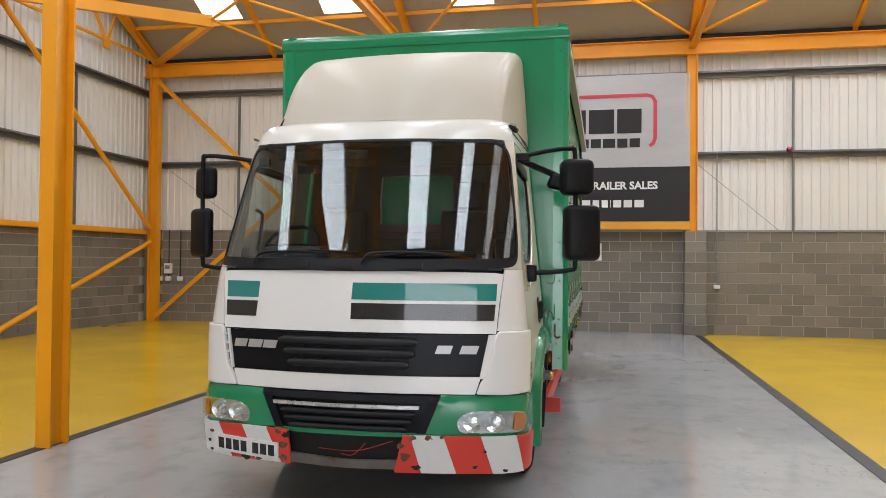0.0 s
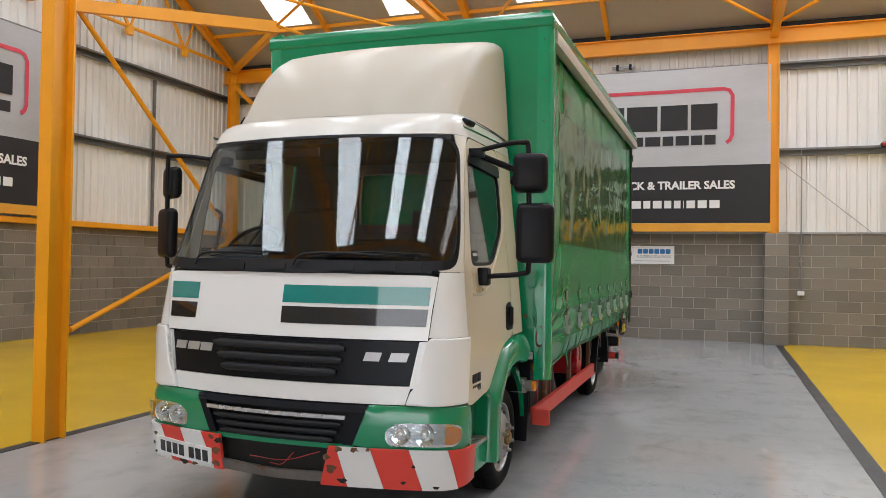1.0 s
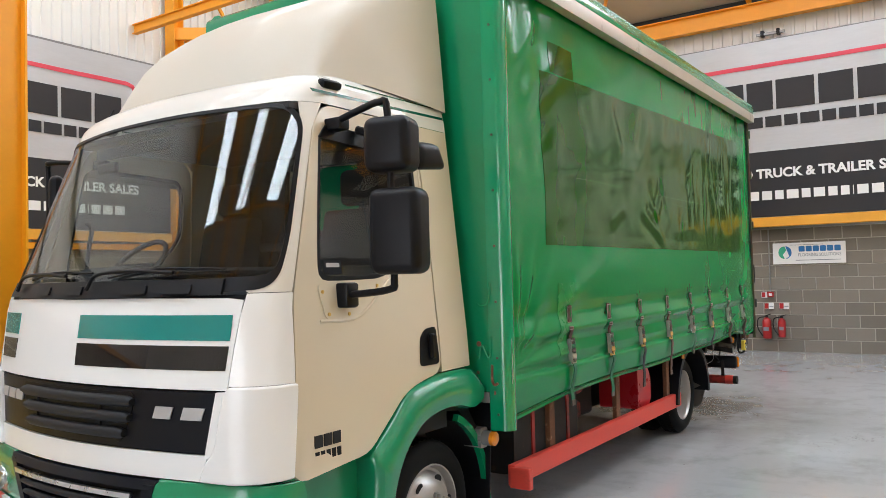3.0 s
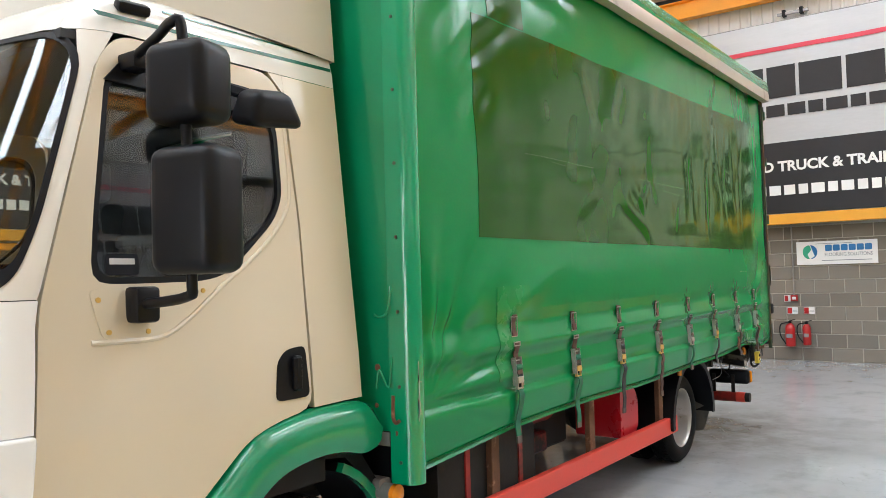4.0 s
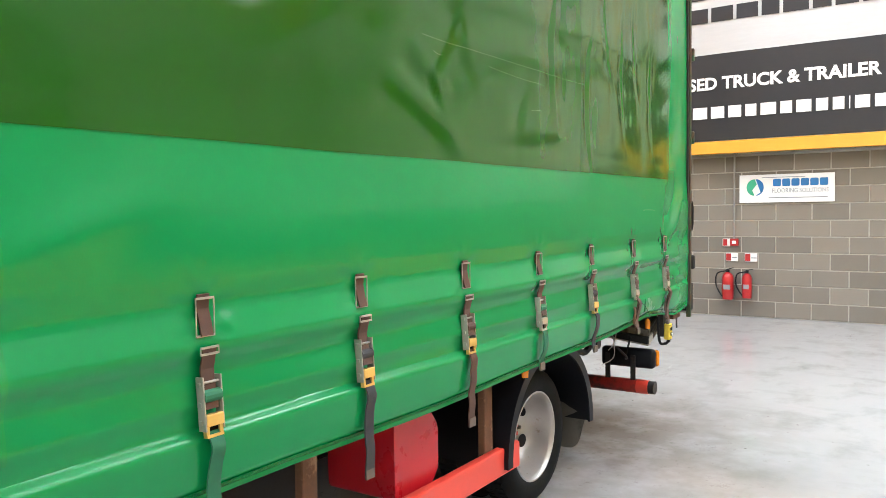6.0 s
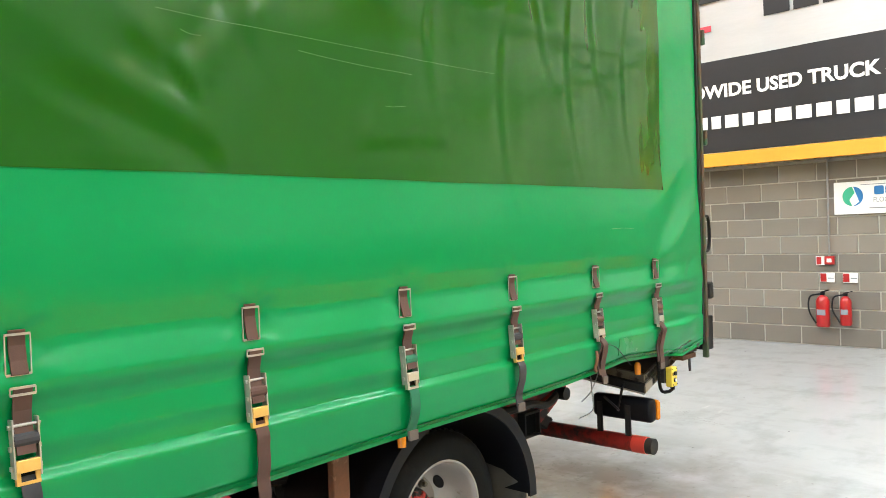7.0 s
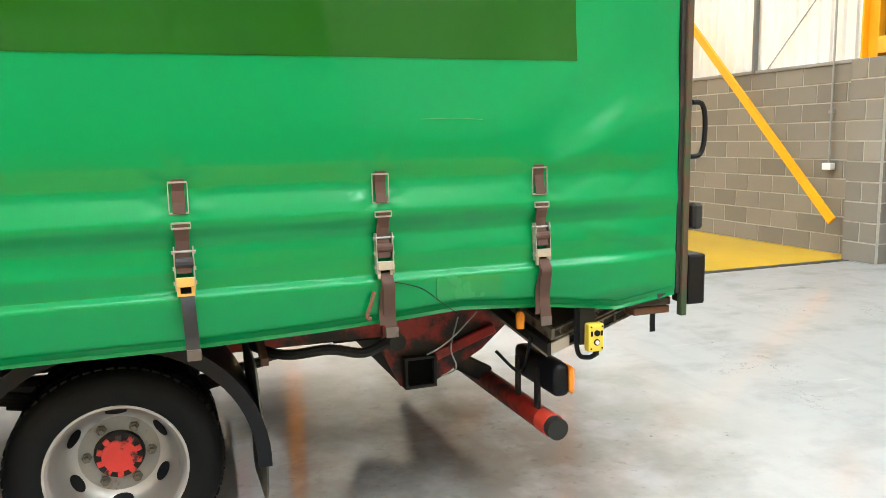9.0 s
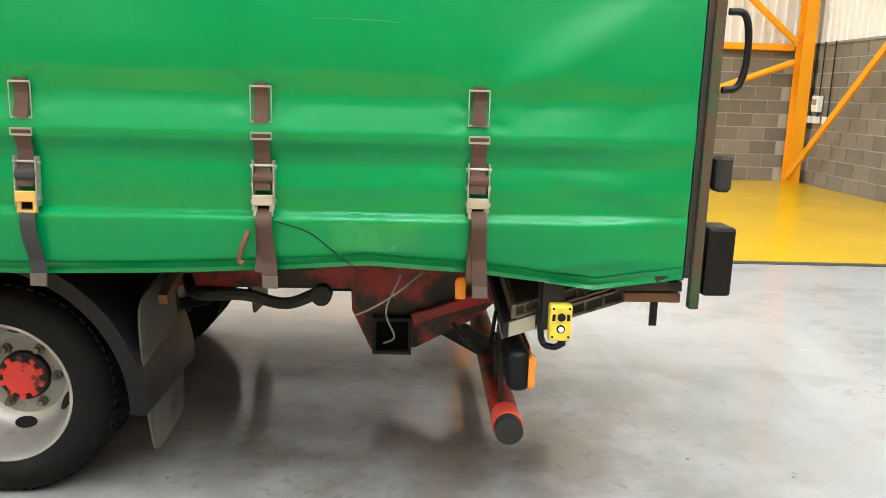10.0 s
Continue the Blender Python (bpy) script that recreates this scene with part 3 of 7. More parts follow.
# steelwork
COLS = (-11.98, -4.72, 2.13, 8.98)
for x in COLS:
    if x > -11:
        bm = ibeam((x, YB + 0.1, 6.94), (x, YF - 0.2, 6.94), 0.16, 0.26)
        solo("roof_tie_beam", bm, M_STEEL, "orange painted steel tie beam under the roof", "beam", "roof tie beams", "structure")
    for side in (-1, 1):
        bm = ibeam((x, YR + side * 0.05, RIDGE - 0.18), (x, YR + side * (half - 0.2), EAVE - 0.06), 0.14, 0.2)
        solo("rafter", bm, M_STEEL, "orange painted sloping steel rafter", "beam", "rafters", "structure")
        for d in (3.2, 6.4, 9.6) if x > -11 else ():
            solo("truss_web", bar((x, YR + side * d, 7.1), (x, YR + side * (d - 1.6), RIDGE - SLOPE * (d - 1.6) - 0.4), 0.07, 0.07), M_STEEL,
                 "orange painted diagonal truss member", "beam", "truss webs", "structure")
for side in (-1, 1):
    for x in (-8.55, -1.53, 5.73):
        solo("rafter", bar((x, YR + side * 0.05, RIDGE - 0.1), (x, YR + side * (half - 0.1), EAVE + 0.0), 0.1, 0.12), M_STEEL, "slim orange painted sloping rafter", "beam", "rafters", "structure")
    for d in (1.6, 3.9, 6.2, 8.5, 10.8, 13.28):
        y = YR + side * d
        solo("purlin", bar((XL, y, roof_z(y) - 0.055), (XR, y, roof_z(y) - 0.055), 0.06, 0.09), M_STEEL, "orange painted roof purlin", "beam", "purlins", "structure")
for y in (YF - 0.25, YB + 0.25):
    solo("eaves_beam", ibeam((XL, y, 6.84), (XR, y, 6.84), 0.2, 0.36), M_STEEL, "orange painted eaves beam along the wall head", "beam", "eaves beams", "structure")
# dark strip in place of the shadow line between beam and roof liner
solo("eaves_filler", box(XL, XR, YF - 0.12, YF - 0.03, 6.98, EAVE + 0.03), M_DARK, "dark strip standing in for the shadow under the roof edge", "trim", kind="structure")
for a, b, w in (((-12.05, 13.4, 7.05), (-8.6, 16.1, 7.05), 0.26), ((-8.6, 16.1, 7.02), (-11.95, 19.25, 7.02), 0.16)):
    solo("plan_brace", bar(a, b, 0.12, w), M_STEEL, "orange painted horizontal corner brace", "beam", "plan braces", "structure")
for a, b in (((2.13, 19.2, 7.08), (-1.3, 12.6, 7.08)), ((2.13, 19.2, 7.08), (5.5, 12.6, 7.08)), ((-4.72, 19.2, 7.08), (-1.3, 12.6, 7.08)), ((-4.72, 19.2, 7.08), (-8.6, 12.6, 7.08)),
             ((8.98, 19.2, 7.08), (5.5, 12.6, 7.08)), ((-8.6, 16.1, 7.1), (-7.5, 19.2, 6.95)), ((-8.6, 16.1, 7.1), (-4.72, 12.6, 7.1))):
    solo("roof_brace", cyl(a, b, 0.035, 8), M_STEEL, "slim orange painted roof bracing tube", "beam", "roof braces", "structure")
solo("cross_beam", ibeam((XL, 12.6, 7.0), (XR, 12.6, 7.0), 0.12, 0.2), M_STEEL, "orange painted cross beam", "beam", kind="structure")


def column(name, x, y, z1, along, w, h, label, z0=0.0):
    return solo(name, ibeam((x, y, z0), (x, y, z1), w, h, 0.02, up=along), M_STEEL, label, "column", "steel columns", "structure")


column("steel_column", -4.762, 6.262, 9.4, (0, 1, 0), 0.15, 0.25, "orange painted H-section steel column on the floor line")
column("steel_column", -12.05, 13.4, 9.0, (0, 1, 0), 0.3, 0.25, "orange painted steel column against the wall")
column("steel_column", -11.95, 19.28, 7.0, (1, 0, 0), 0.22, 0.26, "orange painted corner steel column")
column("steel_column", 2.13, 19.3, 6.7, (1, 0, 0), 0.2, 0.24, "orange painted steel post on the blockwork pier", WALL_TOP)
column("steel_column", -4.62, 19.3, 6.7, (1, 0, 0), 0.2, 0.24, "orange painted steel post on the blockwork pier", WALL_TOP)
column("steel_column", -12.05, 6.3, 9.0, (0, 1, 0), 0.3, 0.25, "orange painted steel column against the wall")
for a, b in (((-11.95, 13.6, 7.0), (-11.95, 19.1, 2.5)), ((-11.95, 13.6, 0.15), (-11.95, 19.1, 2.15))):
    solo("wall_brace", cyl(a, b, 0.06, 14), M_STEEL, "orange painted tubular wall brace", "brace", "wall braces", "structure")
for a, b in (((-11.8, 19.15, 6.53), (-8.15, 19.15, 3.26)), ((-11.85, 19.15, 0.1), (-7.95, 19.15, 3.4)), ((-7.95, 19.15, 3.36), (-4.98, 19.15, 0.475))):
    solo("wall_brace", bar(a, b, 0.05, 0.11), M_STEEL, "orange painted flat diagonal wall brace", "brace", "wall braces", "structure")
# slim lattice girder along the west gable
solo("lattice_chord", cyl((-12.1, 13.5, 7.13), (-12.1, 19.3, 7.17), 0.045, 10), M_STEEL, "orange painted lattice girder chord", "beam", kind="structure")
for y in (15.31, 17.31):
    for dy, up in ((-0.95, 8.4), (0.38, 8.0)):
        solo("lattice_web", bar((-12.1, y, 7.1), (-12.1, y + dy, up), 0.05, 0.07 if dy < 0 else 0.04), M_STEEL, "orange painted lattice web", "beam", "lattice webs", "structure")
    solo("lattice_gusset", box(-12.16, -12.06, y - 0.1, y + 0.1, 6.95, 7.18, 0.01), M_STEEL, "orange gusset plate", "beam", kind="structure")

# sheeting rails and mullions
def rail(place, lo, hi, z, sx):
    """A channel rail: web on the wall side, upper flange with a turned-down lip, short lower flange."""
    bm = bmesh.new()
    for d0, d1, z0, z1 in ((0.02, 0.035, z - 0.08, z + 0.08), (0.035, 0.17, z + 0.068, z + 0.08), (0.16, 0.17, z + 0.035, z + 0.068), (0.035, 0.10, z - 0.08, z - 0.07)):
        if place == "y":
            box(lo, hi, YF - d1, YF - d0, z0, z1, into=bm)
        else:
            e = XL if sx > 0 else XR
            box(min(e + sx * d0, e + sx * d1), max(e + sx * d0, e + sx * d1), lo, hi, z0, z1, into=bm)
    return bm


for z in (4.27, 6.2):
    solo("sheeting_rail", rail("y", XL, XR, z, 1), M_RAIL, "grey galvanised sheeting rail", "rail", "sheeting rails", "structure")
    for sx in (1, -1):
        solo("sheeting_rail", rail("x", YB, YF, z + 0.03, sx), M_RAIL, "grey galvanised sheeting rail", "rail", "sheeting rails", "structure")
for x in (-9.58, -6.83, 4.42, 7.6):
    solo("mullion", box(x - 0.022, x + 0.022, YF - 0.09, YF - 0.02, WALL_TOP, 6.11), M_RAIL, "grey vertical steel mullion", "rail", "mullions", "structure")
solo("mullion", box(XL + 0.02, XL + 0.09, 16.36, 16.405, WALL_TOP, 6.14), M_RAIL, "grey vertical steel mullion", "rail", "mullions", "structure")
for a, b in (((2.25, YF - 0.03, 4.1), (4.1, YF - 0.03, 2.5)), ((-9.3, YF - 0.03, 2.5), (-11.6, YF - 0.03, 4.1)), ((-6.6, YF - 0.03, 2.5), (-5.0, YF - 0.03, 4.1))):
    solo("tie_rod", cyl(a, b, 0.008, 6), M_GALV, "thin grey steel tie rod", "rod", "tie rods", "structure")
solo("wall_cap_north", box(XL, XR, YF - 0.06, YF + 0.02, WALL_TOP - 0.005, WALL_TOP + 0.035), M_GALV, "dark grey capping on the block wall", "trim", kind="structure")
solo("wall_rail_west", box(XL + 0.02, XL + 0.22, YB, YF - 0.4, WALL_TOP - 0.1, WALL_TOP + 0.02, 0.008), M_STEEL, "orange painted rail on the block wall", "rail", kind="structure")

# ---- banners and signs ----


def banner(name, m, w, label):
    """A printed banner: m puts x along it, y up, z off the wall. Brand marks are plain blocks."""
    h0, h1, h2 = 0.0, 1.30, 3.52
    at = tuple(m.translation)
    b = thing(name, at, label, "banner")

    def lay(x0, x1, y0, y1, z0, z1, bev=0.0):
        return box(x0, x1, y0, y1, z0, z1, bev, m=m)

    def ripple(x, y):
        return 0.012 * math.sin(x * 2.1 + y * 0.7) + 0.008 * math.sin(x * 5.3 - y * 1.7)

    def cloth(y0, y1):
        bm = bmesh.new()
        nx, ny = 40, 8
        g = [[bm.verts.new(m @ Vector((w * i / nx, y0 + (y1 - y0) * j / ny, 0.02 + ripple(w * i / nx, y0 + (y1 - y0) * j / ny)))) for j in range(ny + 1)] for i in range(nx + 1)]
        for i in range(nx):
            for j in range(ny):
                bm.faces.new((g[i][j], g[i + 1][j], g[i + 1][j + 1], g[i][j + 1]))
        r = bmesh.ops.extrude_face_region(bm, geom=bm.faces[:])
        back = -(m.to_3x3() @ Vector((0, 0, 1))) * 0.004
        for v in r["geom"]:
            if isinstance(v, bmesh.types.BMVert):
                v.co += back
        bmesh.ops.recalc_face_normals(bm, faces=bm.faces)
        return bm

    part("upper_sheet", cloth(h1, h2), M_BAN_GREY, b, "silver grey printed banner cloth", True)
    part("lower_sheet", cloth(h0, h1), M_BAN_BLACK, b, "charcoal printed banner cloth", True)

    def relief(bm, mesh=None):
        """Follow the cloth's ripple."""
        inv = m.inverted()
        for v in (mesh.vertices if mesh else bm.verts):
            q = inv @ v.co
            q.z += ripple(q.x, q.y) + 0.032
            v.co = m @ q
        return mesh or bm

    # red rounded frame, open below on the right side
    path = [(1.66, 1.76), (0.80, 1.76), (0.70, 1.79), (0.655, 1.88), (0.655, 2.88), (0.70, 2.99), (0.80, 3.02), (5.50, 3.02), (5.62, 2.98), (5.685, 2.86), (5.685, 1.98), (5.64, 1.86), (5.56, 1.80)]
    fr = bmesh.new()
    dense = []
    for (xa, ya), (xb, yb) in zip(path, path[1:]):
        k = max(1, int(math.hypot(xb - xa, yb - ya) / 0.25))
        dense += [(xa + (xb - xa) * i / k, ya + (yb - ya) * i / k) for i in range(k)]
    dense.append(path[-1])
    rows = []
    for i, (x, y) in enumerate(dense):
        (xa, ya), (xb, yb) = dense[max(0, i - 1)], dense[min(len(dense) - 1, i + 1)]
        n = Vector((-(yb - ya), xb - xa)).normalized() * 0.042
        rows.append([fr.verts.new(m @ Vector((x + s * n.x, y + s * n.y, d))) for s, d in ((-1, 0), (1, 0), (1, 0.003), (-1, 0.003))])
    for p, q in zip(rows, rows[1:]):
        for k in range(4):
            fr.faces.new((p[k], p[(k + 1) % 4], q[(k + 1) % 4], q[k]))
    bmesh.ops.recalc_face_normals(fr, faces=fr.faces)
    part("red_outline", relief(fr), M_BAN_RED, b)
    # brand marks as slanted blocks
    def block(x0, x1, y0, y1, lean=0.0):
        return prism([(x0, y0), (x1, y0), (x1 + lean, y1), (x0 + lean, y1)], "z", 0.0, 0.003)
    for x0, x1 in ((1.02, 1.98), (2.03, 2.76), (2.82, 3.31), (3.37, 4.06), (4.13, 4.73), (4.80, 5.37)):
        bm = block(x0, x1, 2.12, 2.70)
        bm.transform(m)
        part("mark_block", relief(bm), M_BAN_BLACK, b)
    x = 2.40
    for wd in (0.36, 0.34, 0.32, 0.26, 0.36, 0.26, 0.31, 0.26, 0.26):
        bm = block(x, x + wd - 0.02, 1.775, 1.99)
        bm.transform(m)
        part("mark_block", relief(bm), M_BAN_BLACK, b)
        x += wd + 0.028
    part("printed_slogan", relief(None, lettering("WORLDWIDE USED TRUCK & TRAILER SALES", 0.25, m @ pose(0.60, 0.775, 0.0), 0.003, bold=0.0085, width=5.15)), M_BAN_WHITE, b)
    x = 1.10
    for wd in (0.27, 0.22, 0.17, 0.22, 0.19, 0.21, 0.25, 0.23, 0.22, 0.19, 0.25, 0.19, 0.23, 0.19, 0.18, 0.05, 0.22, 0.23, 0.25):
        bm = block(x, x + wd - 0.035, 0.335, 0.51)
        bm.transform(m)
        part("mark_block", relief(bm), M_BAN_WHITE, b)
        x += wd + 0.0225
    part("bottom_board", lay(-0.06, w + 0.02, -0.2, -0.01, 0.0, 0.06, 0.006), M_BOARD, b, "orange board under the banner")
    return b


BAN = Matrix(((1, 0, 0, -4.41), (0, 0, -1, 19.22), (0, 1, 0, 2.69), (0, 0, 0, 1)))
banner("advertising_banner", BAN, 6.48, "large silver and charcoal vinyl banner on the cladding")
BAN2 = Matrix(((0, 0, 1, XL + 0.25), (1, 0, 0, 6.72), (0, 1, 0, 2.72), (0, 0, 0, 1)))
banner("advertising_banner", BAN2, 6.5, "silver and charcoal vinyl banner beside a steel column")
BAN3 = Matrix(((0, 0, -1, XR - 0.25), (-1, 0, 0, 14.7), (0, 1, 0, 2.69), (0, 0, 0, 1)))
banner("advertising_banner", BAN3, 6.38, "silver and charcoal vinyl banner on the gable wall")

sg = thing("wall_sign", (-0.62, 19.48, 1.96), "white rectangular sign with blue writing on blockwork", "sign")
part("panel", box(-1.27, 0.04, 19.475, 19.49, 1.745, 2.165, 0.003), M_SIGN, sg)
SG = Matrix(((1, 0, 0, 0), (0, 0, -1, 19.474), (0, 1, 0, 0), (0, 0, 0, 1)))
half_disc = [(0.115 * math.cos(radians(q)), 0.125 * math.sin(radians(q))) for q in range(-90, 91, 15)]
part("emblem", prism([(-1.05 - u, 1.975 + v) for u, v in half_disc] + [(-1.02, 2.02), (-1.085, 1.93)], "y", 19.470, 19.474), M_SIGN_GREEN, sg)
part("emblem", prism([(-1.035 + u, 1.975 + v) for u, v in half_disc] + [(-1.0, 2.0), (-0.965, 1.90)], "y", 19.470, 19.474), M_SIGN_BLUE, sg)
for k in range(6):
    part("mark_block", prism(rounded([(-0.79 + k * 0.127, 1.985), (-0.68 + k * 0.127, 1.985), (-0.68 + k * 0.127, 2.095), (-0.79 + k * 0.127, 2.095)], 0.02, 2), "y", 19.470, 19.474), M_SIGN_BLUE, sg)
part("printed_slogan", lettering("FLOORING SOLUTIONS", 0.09, SG @ pose(-0.8, 1.89, 0.0), 0.003, width=0.76), M_SIGN_GREY, sg)
part("small_print", box(-0.85, -0.05, 19.470, 19.474, 1.81, 1.822), M_SIGN_GREY, sg)
part("small_print", box(-0.95, -0.35, 19.470, 19.474, 2.115, 2.123), M_SIGN_GREY, sg)

# fire point
for x, z0, h, r, lab in ((-1.42, 0.27, 0.46, 0.085, "red water fire extinguisher with black hose on the block wall"), (-1.14, 0.30, 0.42, 0.07, "slim red fire extinguisher with black horn on the block wall")):
    e = thing("fire_extinguisher", (x, 19.4, z0), lab, "extinguisher", "fire extinguishers")
    part("cylinder", lathe([(0, 0.0), (0, r * 0.9), (0.02, r), (h * 0.74, r), (h * 0.84, r * 0.75), (h * 0.9, r * 0.35), (h * 0.92, 0.0)], 20, "z", (x, 19.4, z0)), M_EXT, e, "", True)
    part("valve", box(x - 0.025, x + 0.025, 19.375, 19.425, z0 + h * 0.9, z0 + h * 1.0, 0.006), M_BLACK, e)
    part("lever", bar((x - 0.01, 19.4, z0 + h * 1.0), (x + 0.09, 19.36, z0 + h * 1.06), 0.02, 0.012), M_BLACK, e)
    part("hose", tube(bend([(x - 0.02, 19.39, z0 + h * 0.95), (x - r - 0.07, 19.38, z0 + h * 0.85), (x - r - 0.08, 19.37, z0 + h * 0.45), (x - r * 0.8, 19.33, z0 + h * 0.1)]), 0.011, 8), M_BLACK, e, "", True)
    part("instruction_label", box(x - r * 0.6, x + r * 0.6, 19.4 - r - 0.002, 19.4 - r * 0.7, z0 + h * 0.34, z0 + h * 0.5), M_SIGN_GREY, e)
    part("bracket", box(x - 0.02, x + 0.02, 19.44, 19.5, z0 + h * 0.6, z0 + h * 0.85), M_GALV, e)
    s = thing("safety_sign", (x + 0.03, 19.48, 0.9), "small red and white safety sign on blockwork", "sign", "safety signs")
    part("panel", box(x - 0.05, x + 0.13, 19.485, 19.493, 0.85, 0.98, 0.002), M_SIGN, s)
    part("red_field", box(x - 0.045, x + 0.03, 19.482, 19.485, 0.86, 0.97), M_EXT, s)
    part("small_print", box(x + 0.045, x + 0.12, 19.482, 19.485, 0.90, 0.915), M_SIGN_GREY, s)
s = thing("call_point", (-1.34, 19.47, 1.13), "small red fire alarm call point at a conduit's foot", "alarm")
part("housing", box(-1.4, -1.28, 19.44, 19.498, 1.09, 1.2, 0.006), M_EXT, s)
part("glass_field", box(-1.37, -1.31, 19.437, 19.44, 1.12, 1.17), M_SIGN, s)
s = thing("safety_sign", (-1.5, 19.48, 1.14), "small red and white safety sign on blockwork", "sign", "safety signs")
part("panel", box(-1.52, -1.41, 19.485, 19.493, 1.08, 1.2, 0.002), M_SIGN, s)
part("red_field", box(-1.51, -1.45, 19.482, 19.485, 1.09, 1.19), M_EXT, s)


def conduit(x, z0, z1, label):
    c = thing("conduit", (x, 19.46, z0), label, "conduit", "conduits")
    part("pipe", cyl((x, 19.45, z0 + 0.05), (x, 19.45, z1), 0.014, 8), M_GALV, c)
    part("socket_box", box(x - 0.07, x + 0.07, 19.4, 19.49, z0 - 0.03, z0 + 0.06, 0.008), M_SIGN, c, "white twin socket box")
    part("saddle", box(x - 0.03, x + 0.03, 19.43, 19.49, z0 + 0.7, z0 + 0.74), M_GALV, c)
    return c


conduit(2.72, 1.13, 4.33, "grey conduit running down to a white socket on the wall")
conduit(-5.36, 1.13, 4.3, "grey conduit running down to a white socket beside the pier")
c = thing("conduit", (-1.34, 19.46, 1.2), "thin grey conduit running down to the call point", "conduit", "conduits")
part("pipe", cyl((-1.34, 19.46, 1.2), (-1.34, 19.46, 2.9), 0.014, 8), M_GALV, c)
for x in (-11.85, -11.6, -11.25):
    c = thing("conduit", (x, 19.46, 1.2), "dark cable run down the corner wall to electrical boxes", "conduit", "conduits")
    part("pipe", cyl((x, 19.46, 1.2), (x, 19.46, 2.5), 0.012, 8), M_BLACK, c)
    part("socket_box", box(x - 0.07, x + 0.07, 19.4, 19.49, 1.1, 1.22, 0.008), M_SIGN, c)
c = thing("distribution_box", (-11.6, 19.44, 1.4), "white electrical isolator box on the corner wall", "electrical box")
part("housing", box(-11.7, -11.5, 19.38, 19.49, 1.3, 1.58, 0.012), M_SIGN, c)
part("window", box(-11.67, -11.53, 19.376, 19.38, 1.42, 1.52), M_SIGN_GREY, c)
s = thing("alarm_beacon", (4.3, 19.35, 4.36), "small dark red alarm beacon on the sheeting rail", "alarm")
part("base", cyl((4.3, 19.42, 4.36), (4.3, 19.3, 4.36), 0.06, 14), M_BLACK, s)
part("lens", lathe([(0, 0.05), (-0.06, 0.045), (-0.08, 0.0)], 14, "y", (4.3, 19.3, 4.36)), M_REDLENS, s, "", True)
s = thing("light_bracket", (-1.15, 19.4, 6.36), "short grey batten fixed high on the cladding", "bracket")
part("batten", box(-1.42, -0.88, 19.42, 19.47, 6.38, 6.43), M_GALV, s)
for x in (-1.3, -1.0):
    part("clip", box(x - 0.03, x + 0.03, 19.4, 19.52, 6.36, 6.47), M_BLACK, s)


# ---- the lorry ----
CX, CAB = -1.52, -1.545
truck = thing("lorry", (CX, 9.0, 0.0), "white and cream curtain-sided lorry with green curtains and bumper", "lorry")


def ramp(z, table):
    for (a, va), (b, vb) in zip(table, table[1:]):
        if z <= b:
            t = max(0.0, (z - a) / (b - a))
            return va + (vb - va) * t
    return table[-1][1]


def cab_f(z):
    return ramp(z, ((0.3, 4.965), (0.6, 4.93), (0.805, 4.915), (0.824, 4.945), (1.2, 4.95), (1.6, 5.0), (1.66, 5.03), (2.53, 5.385), (2.6, 5.42), (2.65, 5.465), (2.69, 5.53), (2.715, 5.60), (2.73, 5.70)))


def cab_w(z):
    return ramp(z, ((0.3, 1.12), (0.6, 1.142), (0.805, 1.145), (0.824, 1.125), (1.22, 1.125), (1.6, 1.085), (2.5, 0.995), (2.6, 0.983), (2.66, 0.968), (2.69, 0.95), (2.715, 0.915), (2.73, 0.86)))


CURVE, CORNER, WIDEN = 0.15, 0.21, 1.022


def corner(z):
    w, f = cab_w(z), cab_f(z)
    s0 = w - CORNER
    for _ in range(3):
        th = math.atan(2 * CURVE * s0)
        s0 = w - CORNER * (1 - math.sin(th))
    th = math.atan(2 * CURVE * s0)
    y0 = f + CURVE * s0 * s0
    return s0, th, y0, y0 + CORNER * math.cos(th), s0 + CORNER * (math.pi / 2 - th)


def cab(s, z, off=0.0):
    """The cab's skin: s runs from the middle of the front round the corner and back along the side."""
    sg, a = (1 if s >= 0 else -1), abs(s)
    s0, th, y0, y1, s1 = corner(z)
    if a <= s0:
        n = Vector((2 * CURVE * a, -1)).normalized()
        u, y = a, cab_f(z) + CURVE * a * a
    elif a <= s1:
        q = th + (a - s0) / CORNER
        n = Vector((math.sin(q), -math.cos(q)))
        u, y = s0 + CORNER * (math.sin(q) - math.sin(th)), y0 + CORNER * (math.cos(th) - math.cos(q))
    else:
        n = Vector((1, 0))
        u, y = cab_w(z), y1 + a - s1
    return (CAB + sg * (u + n.x * off), y + n.y * off, z)


def S(y, z):
    _, _, _, y1, s1 = corner(z)
    return s1 + y - y1 - 1.04 * (WIDEN - 1)


def skin(off=0.0, sign=1):
    return lambda u, v, o: cab(u * sign * WIDEN if abs(u) < 1.04 else (abs(u) + 1.04 * (WIDEN - 1)) * sign * (1 if u > 0 else -1), v, off + o)


def sideskin(off=0.0, sign=1):
    """Placed by (y, z) on the cab's side."""
    return lambda y, z, o: (CAB + sign * (cab_w(z) + off + o), y, z)


def front_sheet(name, poly, off, material, thick=0.012, parent=truck, label="", step=0.1, r=0.0):
    return part(name, sheet(rounded(poly, r) if r else poly, skin(off), thick, step), material, parent, label, True)


